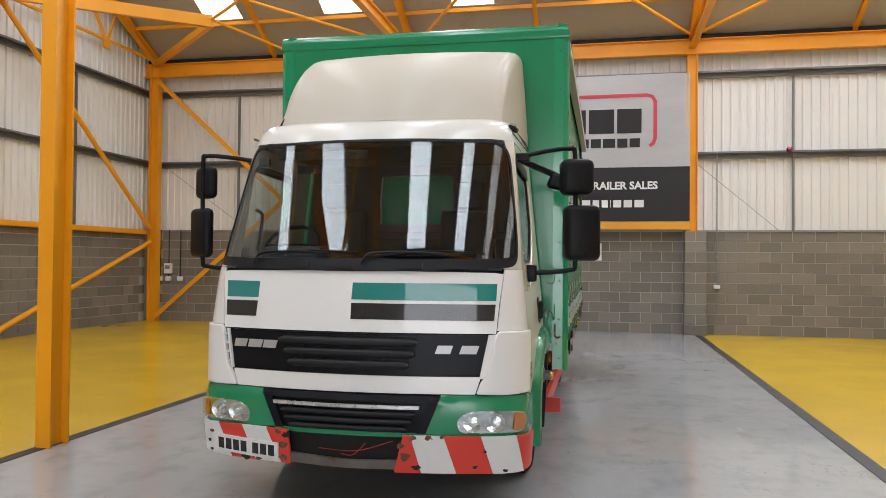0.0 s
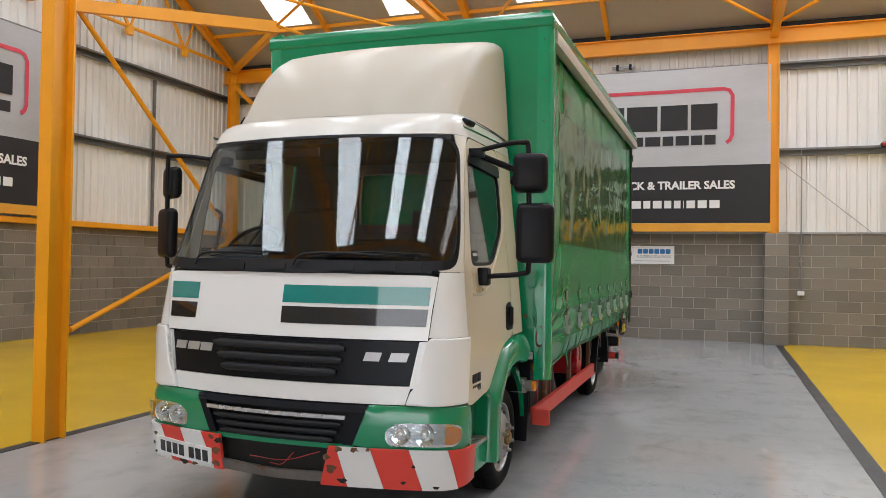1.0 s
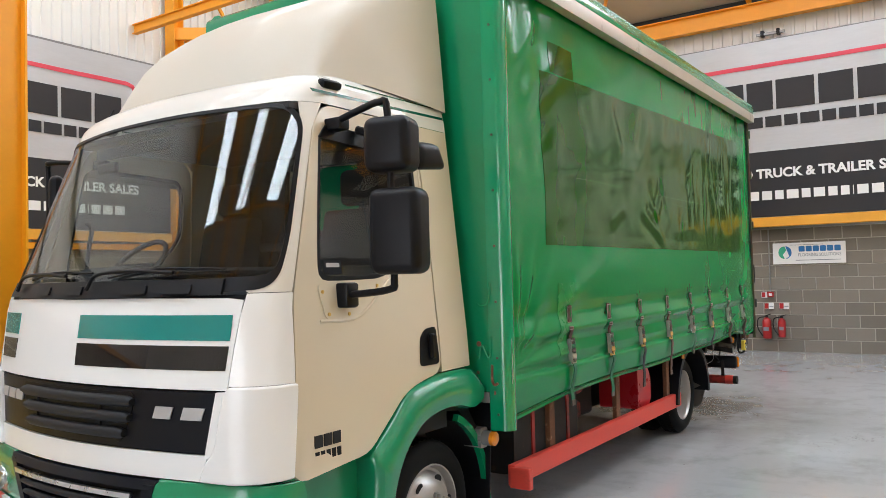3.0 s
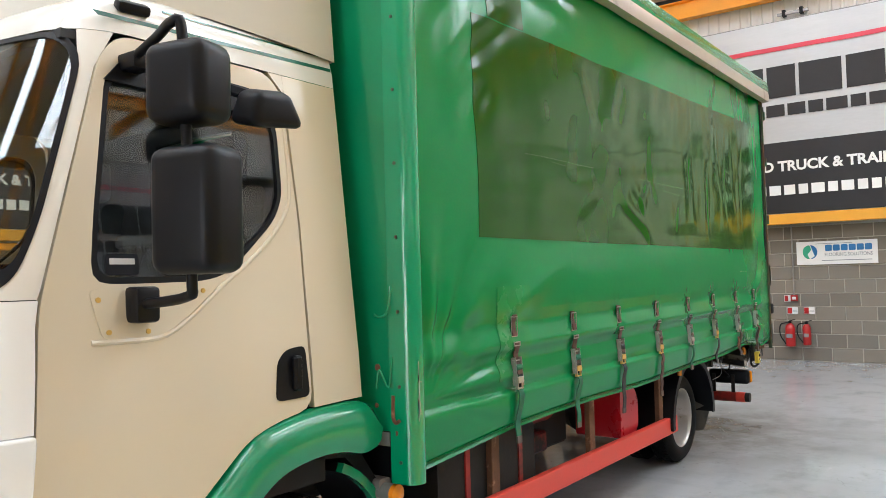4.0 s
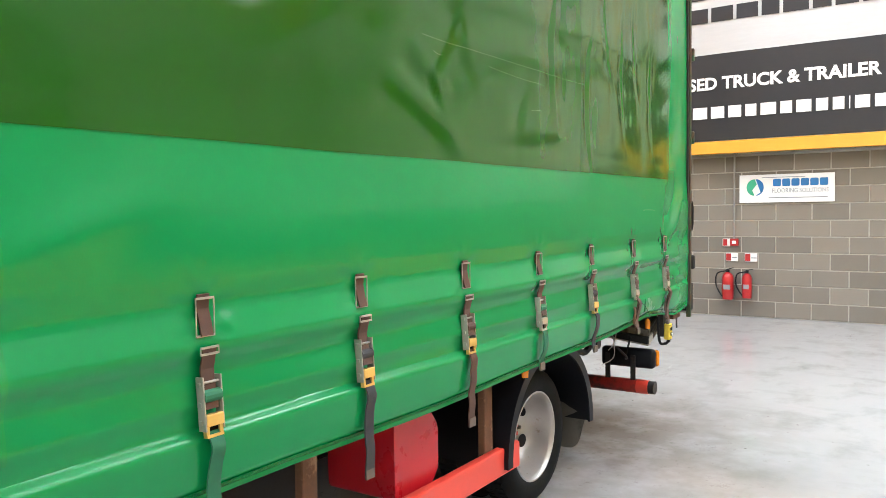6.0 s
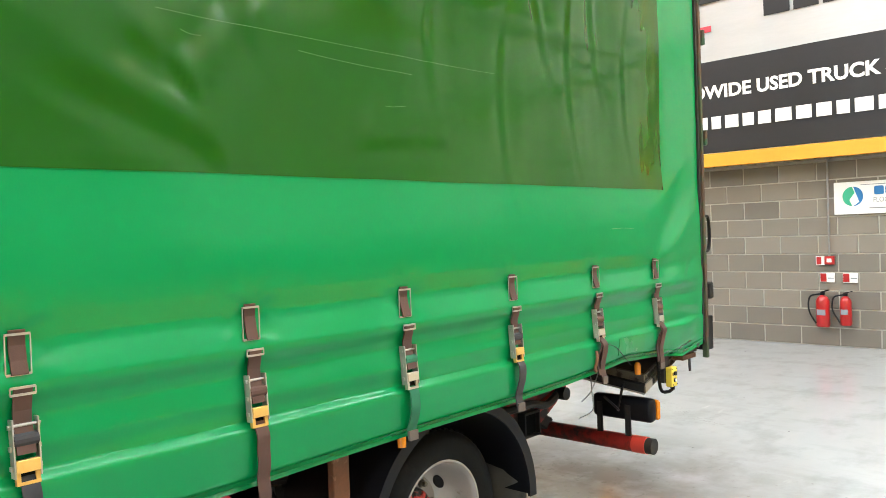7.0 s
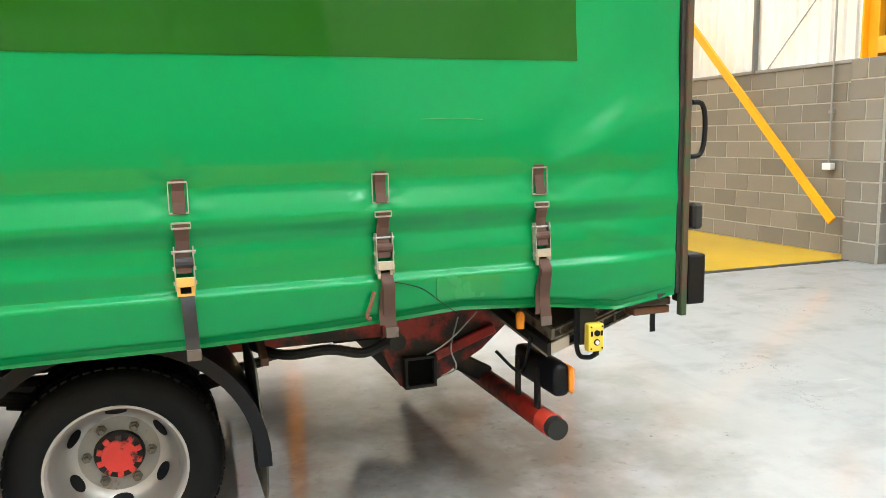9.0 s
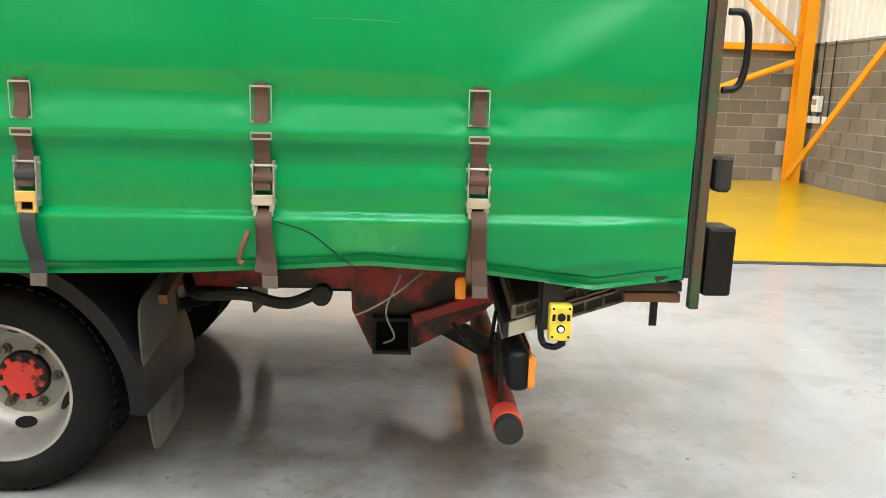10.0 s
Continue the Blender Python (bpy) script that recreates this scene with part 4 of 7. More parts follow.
def soften(ob, width=0.008):
    """Rounds the rim of a pressed or moulded panel."""
    mod = ob.modifiers.new("rounded_rim", "BEVEL")
    mod.width, mod.segments, mod.limit_method, mod.angle_limit = width, 3, "ANGLE", radians(50)
    return ob


def fair(ob, turn=1.0):
    """Gives a pane or pillar of the raked front the true normals of the curved cab skin."""
    out = []
    for v in ob.data.vertices:
        z = v.co.z
        s0, th, _, _, _ = corner(z)
        sg, u = (1 if v.co.x > CAB else -1), abs(v.co.x - CAB)
        if u <= s0:
            n = Vector((2 * CURVE * u, -1)).normalized()
        else:
            q = math.asin(min(1.0, (u - s0) / CORNER + math.sin(th)))
            q = th + (q - th) * turn
            n = Vector((math.sin(q), -math.cos(q)))
        n = Vector((sg * n.x, n.y, -(-0.1 * n.x + 0.408 * n.y))).normalized()
        if turn < 1.0:
            n = Vector((sg * (0.06 * u + 0.36 * u ** 3), -1.0, 0.405)).normalized()
        out.append(n if n.dot(v.normal) > 0 else -n)
    ob.data.normals_split_custom_set_from_vertices(out)
    return ob


# cab front panels
bonnet = front_sheet("bonnet_panel", [(-0.925, 1.215), (0.925, 1.215), (0.94, 1.4), (0.966, 1.598), (0.9, 1.606), (0.4, 1.611), (-0.4, 1.611), (-0.9, 1.606), (-0.966, 1.598), (-0.94, 1.4)], 0.0, M_WHITE, label="white painted front panel with teal and black stripes")
for a, b in ((-0.918, -0.66), (0.005, 0.925)):
    front_sheet("stripe", [(a, 1.425), (b - 0.005, 1.425), (b, 1.535), (a - 0.005 if a < 0 else a + 0.005, 1.535)], 0.003, M_TEAL, 0.003, bonnet, "teal stripe")
    front_sheet("stripe", [(a + (0.005 if a < 0 else 0), 1.298), (b - 0.015, 1.298), (b - 0.007, 1.402), (a, 1.402)], 0.003, M_BLACKGLOSS, 0.003, bonnet, "gloss black stripe")
grille = front_sheet("grille_panel", [(-0.875, 1.205), (0.875, 1.205), (0.832, 0.945), (-0.832, 0.945)], -0.004, M_PANEL, label="charcoal plastic grille panel", r=0.02)
front_sheet("opening", [(-0.495, 1.192), (0.44, 1.192), (0.43, 1.12), (0.36, 0.97), (0.3, 0.957), (-0.36, 0.957), (-0.42, 0.97), (-0.48, 1.12)], 0.001, M_BLACK, 0.004, grille, "dark recessed grille opening", r=0.03)


def blade(name, u0, u1, z, h, depth, off, parent):
    """A rounded louvre blade that follows the cab front, tapered at its ends."""
    bm = bmesh.new()
    rings = []
    for i in range(25):
        t = i / 24
        u = u0 + (u1 - u0) * t
        k = min(1.0, 0.55 + 14 * t, 0.55 + 14 * (1 - t))
        rings.append([bm.verts.new(cab(u * WIDEN, z + h * k * math.sin(q), off + depth * math.cos(q))) for q in [2 * math.pi * j / 12 for j in range(12)]])
    for p, q in zip(rings, rings[1:]):
        for j in range(12):
            bm.faces.new((p[j], p[(j + 1) % 12], q[(j + 1) % 12], q[j]))
    bm.faces.new(rings[0][::-1])
    bm.faces.new(rings[-1])
    bmesh.ops.recalc_face_normals(bm, faces=bm.faces)
    return part(name, bm, M_SLAT, parent, "charcoal louvre blade", True)


for z, u0, u1 in ((1.152, -0.478, 0.44), (1.080, -0.44, 0.425), (1.008, -0.41, 0.39)):
    blade("slat", u0, u1, z, 0.027, 0.024, 0.008, grille)
for u in (-0.32, 0.22):
    for z in (1.115, 1.044):
        front_sheet("strut", [(u, z - 0.014), (u + 0.008, z - 0.014), (u + 0.008, z + 0.014), (u, z + 0.014)], 0.012, M_SLAT, 0.012, grille)
# maker's marks as plain blocks
for u0, u1 in ((-0.835, -0.715), (-0.725, -0.595), (-0.61, -0.485)):
    front_sheet("mark_block", [(u0, 1.09), (u1 - 0.03, 1.09), (u1 - 0.012, 1.142), (u0 + 0.012, 1.142)], 0.006, M_BADGE, 0.006, grille, "silver badge block")
for u0, u1 in ((0.55, 0.675), (0.70, 0.835)):
    front_sheet("mark_block", [(u0, 1.085), (u1 - 0.03, 1.085), (u1 - 0.012, 1.138), (u0 + 0.018, 1.138)], 0.006, M_BADGE, 0.006, grille, "silver badge block")
front_sheet("lower_lip", [(-0.835, 0.938), (0.835, 0.938), (0.80, 0.828), (-0.80, 0.828)], 0.004, M_WHITE, 0.02, label="white painted lower front lip")

for sg in (1, -1):
    def wrap(name, poly, off, material, thick=0.012, parent=truck, label="", step=0.09, r=0.0):
        return part(name, sheet(rounded(poly, r) if r else poly, skin(off, sg), thick, step), material, parent, label, True)
    # corner panels with three vent fins
    low = wrap("corner_panel", [(0.832, 0.905), (0.805, 0.83), (0.95, 0.825), (S(5.278, 0.83), 0.83), (S(5.30, 1.1), 1.1), (S(5.308, 1.2), 1.20), (S(5.308, 1.23), 1.232), (0.94, 1.232), (0.918, 1.2), (0.902, 1.12), (0.882, 0.995), (0.868, 0.955), (0.848, 0.928)], 0.026, M_WHITE, 0.038, label="white painted corner panel with vents")
    soften(low, 0.012)
    if sg > 0:
        wrap("vent", [(0.824, 0.925), (0.86, 0.93), (0.89, 0.98), (0.938, 1.212), (0.879, 1.208)], 0.010, M_WHITE, 0.014, low, "shallow moulded recess")
    else:
        wrap("vent", [(0.845, 0.94), (0.897, 0.94), (0.936, 1.21), (0.885, 1.207)], -0.006, M_VENT, 0.004, low, "open vent slot")
        wrap("vent_rim", [(0.836, 0.942), (0.85, 0.942), (0.891, 1.209), (0.877, 1.207)], 0.016, M_WHITE, 0.02, low)
        for k in range(4):
            z = 0.985 + 0.06 * k
            a = 0.852 + (z - 0.94) * 0.15
            wrap("fin", [(a - 0.004, z), (a + 0.048, z - 0.003), (a + 0.05, z + 0.009), (a - 0.002, z + 0.012)], 0.014, M_WHITE, 0.02, low)
    wrap("corner_panel", [(0.931, 1.2335), (S(5.308, 1.2335), 1.2335), (S(5.322, 1.4), 1.4), (S(5.34, 1.62), 1.625), (1.09, 1.625), (0.972, 1.625), (0.946, 1.4)], 0.003, M_WHITE, 0.015, label="white painted upper corner panel")
    fair(wrap("windscreen_pillar", [(0.955, 1.640), (0.975, 1.628), (S(5.342, 1.63), 1.628), (S(5.455, 2.0), 2.0), (S(5.575, 2.4), 2.4), (S(5.65, 2.53), 2.535), (0.93, 2.535), (0.965, 2.45), (1.03, 2.1), (1.075, 1.85), (1.06, 1.68)], 0.0, M_PILLAR, 0.02, label="pale cream windscreen pillar", step=0.03))
    # doors
    outer = [(5.285, 0.80), (5.80, 0.83), (5.93, 0.94), (6.10, 1.08), (6.25, 1.125), (6.42, 1.15), (6.43, 1.9), (6.40, 2.45), (6.32, 2.53), (5.67, 2.53), (5.595, 2.45), (5.345, 1.6)]
    inner = [(5.51, 1.67), (5.75, 1.67), (5.95, 1.675), (6.05, 1.70), (6.14, 1.77), (6.30, 1.91), (6.355, 2.01), (6.355, 2.3), (6.31, 2.39), (5.67, 2.41), (5.605, 2.37), (5.535, 1.9)]
    outer, inner = rounded(outer, 0.07, 3), rounded(inner, 0.07, 3)
    door = part("cab_door", sheet(outer, sideskin(0.0, sg), 0.03, 0.14, inner), M_CREAM, truck, "cream painted cab door", True)
    seal_in = [(y + (5.95 - y) * 0.05, z + (2.04 - z) * 0.06) for y, z in inner]
    part("window_seal", sheet(inner, sideskin(-0.002, sg), 0.02, 0.3, seal_in), M_BLACK, door, "black rubber window seal")
    pane = part("side_window", sheet(seal_in, sideskin(-0.012, sg), 0.004, 0.5), M_SIDEGLASS, door, "tinted side window")
    pane.visible_shadow = False
    handle = part("door_handle", sheet(rounded([(6.23, 1.20), (6.405, 1.20), (6.40, 1.405), (6.30, 1.395), (6.25, 1.35)], 0.03), sideskin(0.006, sg), 0.012, 0.2), M_BLACK, door, "black recessed door handle", True)
    part("grip", box(-0.012, 0.02, -0.02, 0.022, -0.07, 0.07, 0.01, m=pose(CAB + sg * (cab_w(1.3) + 0.012), 6.335, 1.3)), M_BLACK, door, "black pull grip")
    part("recess_panel", sheet(rounded([(5.50, 1.655), (6.0, 1.655), (5.86, 1.55), (5.75, 1.49), (5.54, 1.49)], 0.03), sideskin(0.004, sg), 0.006, 0.3), M_CREAM, door, "pressed recess below the window", True)
    crease = [(5.50, 1.485), (5.74, 1.485), (5.87, 1.545), (6.02, 1.655), (6.14, 1.735), (6.26, 1.83), (6.36, 1.94), (6.395, 2.05), (6.395, 2.3)]
    part("pressed_edge", tube(bend([(CAB + sg * (cab_w(z) - 0.004), y, z) for y, z in crease], 4), 0.011, 8), M_CREAM, door, "", True)
    for bx, bz in ((5.53, 1.62), (5.56, 1.515), (5.70, 1.51), (5.93, 1.64)):
        part("bolt", cyl((CAB + sg * cab_w(bz), bx, bz), (CAB + sg * (cab_w(bz) + 0.009), bx, bz), 0.009, 8), M_BRASS, door)
    part("window_sticker", sheet(rounded([(5.57, 1.70), (5.69, 1.70), (5.69, 1.77), (5.57, 1.77)], 0.01), sideskin(-0.008, sg), 0.002, 0.5), M_PANEL, door, "small dark sticker in the window corner")
    part("sticker_bar", sheet([(5.585, 1.735), (5.675, 1.735), (5.675, 1.755), (5.585, 1.755)], sideskin(-0.006, sg), 0.002, 0.5), M_BADGE, door, "pale bar on the sticker")
    # model badge: blocks above plain bars
    for k in range(3):
        y = 5.42 + k * 0.06
        part("mark_block", sheet([(y, 0.925), (y + 0.05, 0.925), (y + 0.05, 0.98), (y, 0.98)], sideskin(0.006, sg), 0.006, 0.3), M_SLAT, door, "dark grey badge block")
    for k in range(5):
        y = 5.42 + k * 0.036
        part("mark_block", sheet([(y, 0.868), (y + 0.027, 0.868), (y + 0.027, 0.908), (y, 0.908)], sideskin(0.006, sg), 0.006, 0.3), M_PANEL, door, "dark badge bar")
    part("rear_quarter", sheet([(6.435, 1.15), (6.72, 1.155), (6.72, 2.535), (6.41, 2.535), (6.44, 1.9)], sideskin(0.0, sg), 0.03, 0.2), M_CREAM, truck, "cream painted rear quarter panel", True)
    part("quarter_fill", sheet([(6.335, 2.535), (6.41, 2.455), (6.415, 2.535)], sideskin(-0.001, sg), 0.03, 0.2), M_CREAM, truck, "", True)
    part("pinstripe", sheet([(5.60, 2.585), (6.715, 2.612), (6.715, 2.628), (5.58, 2.599)], sideskin(0.002, sg), 0.003, 0.1), M_DARKTEAL, truck, "dark green pinstripe")
    part("pinstripe", sheet([(5.86, 2.664), (6.715, 2.676), (6.715, 2.684), (5.86, 2.672)], sideskin(0.002, sg), 0.003, 0.1), M_DARKTEAL, truck, "thin dark green pinstripe")
    # arch, steps
    arch_out = [(5.80, 0.34), (5.82, 0.7), (5.82, 0.82), (5.95, 0.935), (6.11, 1.075), (6.25, 1.12), (6.42, 1.145), (6.66, 1.15), (6.76, 1.12), (6.81, 1.04)]
    arch_in = [(5.93, 0.34), (5.95, 0.55), (5.98, 0.66), (6.05, 0.78), (6.15, 0.87), (6.25, 0.92), (6.4, 0.945), (6.55, 0.94), (6.68, 0.91), (6.77, 0.93)]
    arch_out, arch_in = [[(p.x, p.y) for p in bend([(y, z, 0.0) for y, z in line], 4)] for line in (arch_out, arch_in)]
    bm = bmesh.new()
    cols = []
    for (ya, za), (yb, zb) in zip(arch_out, arch_in):
        ring = []
        for t, o in ((0, -0.25), (0, -0.02), (0.06, 0.02), (0.25, 0.05), (0.7, 0.055), (0.95, 0.04), (1, 0.0), (1, -0.25)):
            y, z = ya + (yb - ya) * t, za + (zb - za) * t
            ring.append(bm.verts.new((CX + sg * (1.10 + o), y, z)))
        cols.append(ring)
    for p, q in zip(cols, cols[1:]):
        for k in range(7):
            bm.faces.new((p[k], q[k], q[k + 1], p[k + 1]))
    bm.faces.new(cols[0])
    bm.faces.new(cols[-1][::-1])
    bmesh.ops.recalc_face_normals(bm, faces=bm.faces)
    part("wheel_arch", bm, M_GREEN, truck, "glossy green front wheel arch", True)
    part("step_well", box(CX + sg * 0.85, CX + sg * 1.0, 5.32, 5.86, 0.5, 0.82), M_GREEN, truck, "green step recess")
    part("step_side", prism(rounded([(5.38, 0.335), (5.81, 0.335), (5.81, 0.49), (5.38, 0.49)], 0.02), "x", CX + sg * 0.9, CX + sg * 1.085), M_GREEN, truck, "green step skirt")
    tread = part("step_tread", box(CX + sg * 0.9, CX + sg * 1.095, 5.37, 5.83, 0.492, 0.512, 0.004), M_ZINC, truck, "perforated steel step tread")
    for i in range(9):
        for j in range(3):
            part("tooth", box(-0.02, 0.02, -0.008, 0.008, 0, 0.008, m=pose(CX + sg * (0.945 + j * 0.055), 5.41 + i * 0.047, 0.512)), M_ZINC, tread)
    # headlamps
    hl = part("headlamp", sheet(rounded([(0.705, 0.585), (1.12, 0.585), (1.165, 0.63), (1.165, 0.70), (1.08, 0.725), (0.77, 0.725), (0.69, 0.67)], 0.05), skin(0.002, sg), 0.015, 0.06), M_LAMPHOUSE, truck, "clear twin headlamp with amber indicator", True)
    for s, r in ((0.805, 0.06), (0.945, 0.064)):
        c = Vector(cab(s * sg, 0.655, 0.008))
        part("reflector", lathe([(0.0, r), (0.004, r), (0.012, r * 0.55), (0.004, r * 0.5), (0.0, 0.0)], 24, "y", (c.x, c.y - 0.01, c.z), caps=False), M_REFLECTOR, hl, "bright round reflector", True)
        part("bulb", lathe([(-0.02, 0.0), (-0.018, 0.015), (0.0, 0.018)], 12, "y", (c.x, c.y - 0.004, c.z), caps=False), M_CHROME, hl, "", True)
    part("indicator", sheet(rounded([(1.04, 0.598), (1.11, 0.60), (1.15, 0.635), (1.15, 0.69), (1.08, 0.71), (1.05, 0.71)], 0.02), skin(0.012, sg), 0.008, 0.05), M_INDIC, hl, "amber indicator lens", True)
    ln = part("lens", sheet(rounded([(0.71, 0.59), (1.115, 0.59), (1.16, 0.63), (1.16, 0.695), (1.08, 0.72), (0.77, 0.72), (0.695, 0.67)], 0.05), skin(0.03, sg), 0.004, 0.06), M_LENS, hl, "", True)
    ln.visible_shadow = False
    # mirrors
    mx = lambda u: CX + sg * (u + (0.05 if sg < 0 and u > 1.15 else 0.0))
    arm = part("mirror_arm", tube(bend([(mx(0.98), 5.69, 2.43), (mx(1.2), 5.66, 2.47), (mx(1.36), 5.61, 2.475), (mx(1.395), 5.62, 2.43), (mx(1.40), 5.63, 2.0), (mx(1.40), 5.64, 1.68), (mx(1.36), 5.65, 1.625), (mx(1.1), 5.66, 1.60)], 5), 0.017, 10), M_BLACK, truck, "black tubular mirror arm", True)
    part("hinge", box(-0.04, 0.04, -0.045, 0.045, -0.06, 0.06, 0.015, 2, m=pose(mx(1.09), 5.67, 1.60)), M_BLACK, arm, "", True)
    part("hinge", box(-0.05, 0.07, -0.04, 0.04, -0.03, 0.03, 0.012, 2, m=pose(mx(1.0), 5.70, 2.43)), M_BLACK, arm, "", True)
    for u, z, w, h in ((1.40, 2.275, 0.225, 0.25), (1.435, 1.885, 0.245, 0.385)):
        mir = part("mirror_housing", box(-w / 2, w / 2, -0.115 if sg > 0 else -0.03, 0.06, -h / 2, h / 2, 0.045, 4, m=pose(mx(u), 5.66, z, 0, 0, 14 if sg > 0 else -30)), M_BLACK, truck, "black plastic mirror housing", True)
        part("mirror_glass", box(-w / 2 + 0.045, w / 2 - 0.045, 0.058, 0.062, -h / 2 + 0.04, h / 2 - 0.04, m=pose(mx(u), 5.66, z, 0, 0, 14 if sg > 0 else -30)), M_MIRROR, mir)
    if sg > 0:
        kerb = box(-0.085, 0.085, -0.125, 0.125, -0.065, 0.065, 0.0)
        for v in kerb.verts:
            if v.co.z > 0:
                v.co.x *= 0.72
                v.co.y = v.co.y * 0.62 - 0.02
        bmesh.ops.bevel(kerb, geom=kerb.edges[:], offset=0.035, segments=4, profile=0.5, affect="EDGES")
        kerb.transform(pose(mx(1.262), 6.075, 2.295, 6, sg * 14, 0))
        mir = part("mirror_housing", kerb, M_BLACK, truck, "black plastic kerb mirror housing", True)
        part("bracket", bar((mx(1.0), 5.86, 2.43), (mx(1.23), 6.02, 2.34), 0.05, 0.04, 0.008), M_BLACK, mir)
    part("window_visor", sheet([(5.60, 2.36), (6.36, 2.33), (6.35, 2.41), (5.66, 2.43)], sideskin(0.008, sg), 0.012, 0.3), M_BLACK, truck, "black trim at the window head", True)
    # roof marker lamp
    rl = part("roof_marker_lamp", box(-0.03, 0.03, -0.06, 0.06, -0.02, 0.022, 0.015, 2, m=pose(CX + sg * 0.945, 5.735, 2.645, 0, sg * 25, sg * -8)), M_BLACK, truck, "black roof marker lamp", True)
    part("lens", box(-0.02, 0.02, -0.03, 0.03, 0, 0.012, 0.006, m=pose(CX + sg * 0.952, 5.685, 2.66, 0, sg * 25, sg * -8)), M_LENS, rl)

# dark liner behind the panel joints
bm = bmesh.new()
rows = []
for z in (0.83, 1.0, 1.22, 1.45, 1.62):
    end = S(6.55, z)
    rows.append([bm.verts.new(cab(-end + 2 * end * k / 60, z, -0.04)) for k in range(61)])
for p, q in zip(rows, rows[1:]):
    for k in range(60):
        bm.faces.new((p[k], p[k + 1], q[k + 1], q[k]))
r = bmesh.ops.extrude_face_region(bm, geom=bm.faces[:])
for v in r["geom"]:
    if isinstance(v, bmesh.types.BMVert):
        v.co = Vector((CX, 5.9, v.co.z)) + (v.co - Vector((CX, 5.9, v.co.z))) * 0.985
bmesh.ops.recalc_face_normals(bm, faces=bm.faces)
part("cab_liner", bm, M_BLACK, truck, "dark cab liner behind the panels", True)

# windscreen
WS = rounded([(-1.085, 1.645), (-0.55, 1.615), (0.0, 1.607), (0.55, 1.615), (1.085, 1.645), (1.085, 1.85), (1.035, 2.15), (0.972, 2.525), (0.4, 2.54), (-0.4, 2.54), (-0.972, 2.525), (-1.035, 2.15), (-1.085, 1.85)], 0.17, 7)
WSI = rounded([(-1.062, 1.705), (-0.55, 1.682), (0.0, 1.675), (0.55, 1.682), (1.062, 1.705), (1.063, 1.85), (1.015, 2.15), (0.953, 2.506), (0.4, 2.521), (-0.4, 2.521), (-0.953, 2.506), (-1.015, 2.15), (-1.063, 1.85)], 0.16, 7)
fair(part("windscreen_seal", sheet(WS, skin(0.004), 0.012, 0.03, WSI), M_BLACK, truck, "black windscreen border", True))
ws = fair(part("windscreen", sheet(WSI, skin(-0.001), 0.004, 0.03), M_GLASS, truck, "raked reflecting windscreen", True), 0.45)
ws.visible_shadow = False
cowl = part("scuttle", sheet([(-0.86, 1.624), (-0.4, 1.614), (0.4, 1.614), (0.86, 1.624), (0.85, 1.692), (0.0, 1.694), (-0.85, 1.692)], skin(0.018), 0.016, 0.1), M_BLACK, truck, "black scuttle panel below the windscreen", True)
for a, b, c in ((-0.72, 0.02, 0.12), (0.06, 0.86, 0.12)):
    w0, w1, w2 = Vector(cab(a, 1.655, 0.04)), Vector(cab(a + 0.06, 1.725, 0.05)), Vector(cab(a + c * 4.5, 1.725, 0.035))
    wp = part("wiper", tube(bend([w0, w1, (w1 + w2) / 2 + Vector((0, -0.01, 0.012)), w2], 5), 0.0095, 8), M_BLACK, truck, "black wiper arm and blade", True)
    part("blade", tube(bend([cab(a + 0.1, 1.71, 0.012), cab((a + b) / 2, 1.745, 0.012), cab(b, 1.735, 0.012)], 6), 0.006, 6), M_BLACK, wp)
for u in (-0.45, -0.15, 0.3, 0.55):
    front_sheet("scuttle_rib", [(u, 1.63), (u + 0.16, 1.63), (u + 0.15, 1.672), (u + 0.02, 1.672)], 0.03, M_BLACK, 0.014, cowl, r=0.01)

# roof cap and header
bm = bmesh.new()
loops = []
for z in (2.537, 2.57, 2.60, 2.63, 2.655, 2.675, 2.69, 2.703, 2.715, 2.723, 2.73):
    end = S(6.72, z) + 0.023
    _, _, _, y1, s1 = corner(z)
    ss = [s1 * k / 16 for k in range(17)] + [s1 + (end - s1) * k / 6 for k in range(1, 7)]
    ss = [-q for q in reversed(ss[1:])] + ss
    loops.append([bm.verts.new(cab(q, z)) for q in ss])
for p, q in zip(loops, loops[1:]):
    for k in range(len(p) - 1):
        bm.faces.new((p[k], p[k + 1], q[k + 1], q[k]))
bm.faces.new(loops[-1])
bmesh.ops.recalc_face_normals(bm, faces=bm.faces)
part("cab_roof", bm, M_BROW, truck, "off-white painted cab roof", True)
part("aerial", tube([(CX - 0.83, 5.66, 2.69), (CX - 0.81, 5.69, 2.76)], [0.008, 0.004], 8), M_BLACK, truck, "short black aerial")

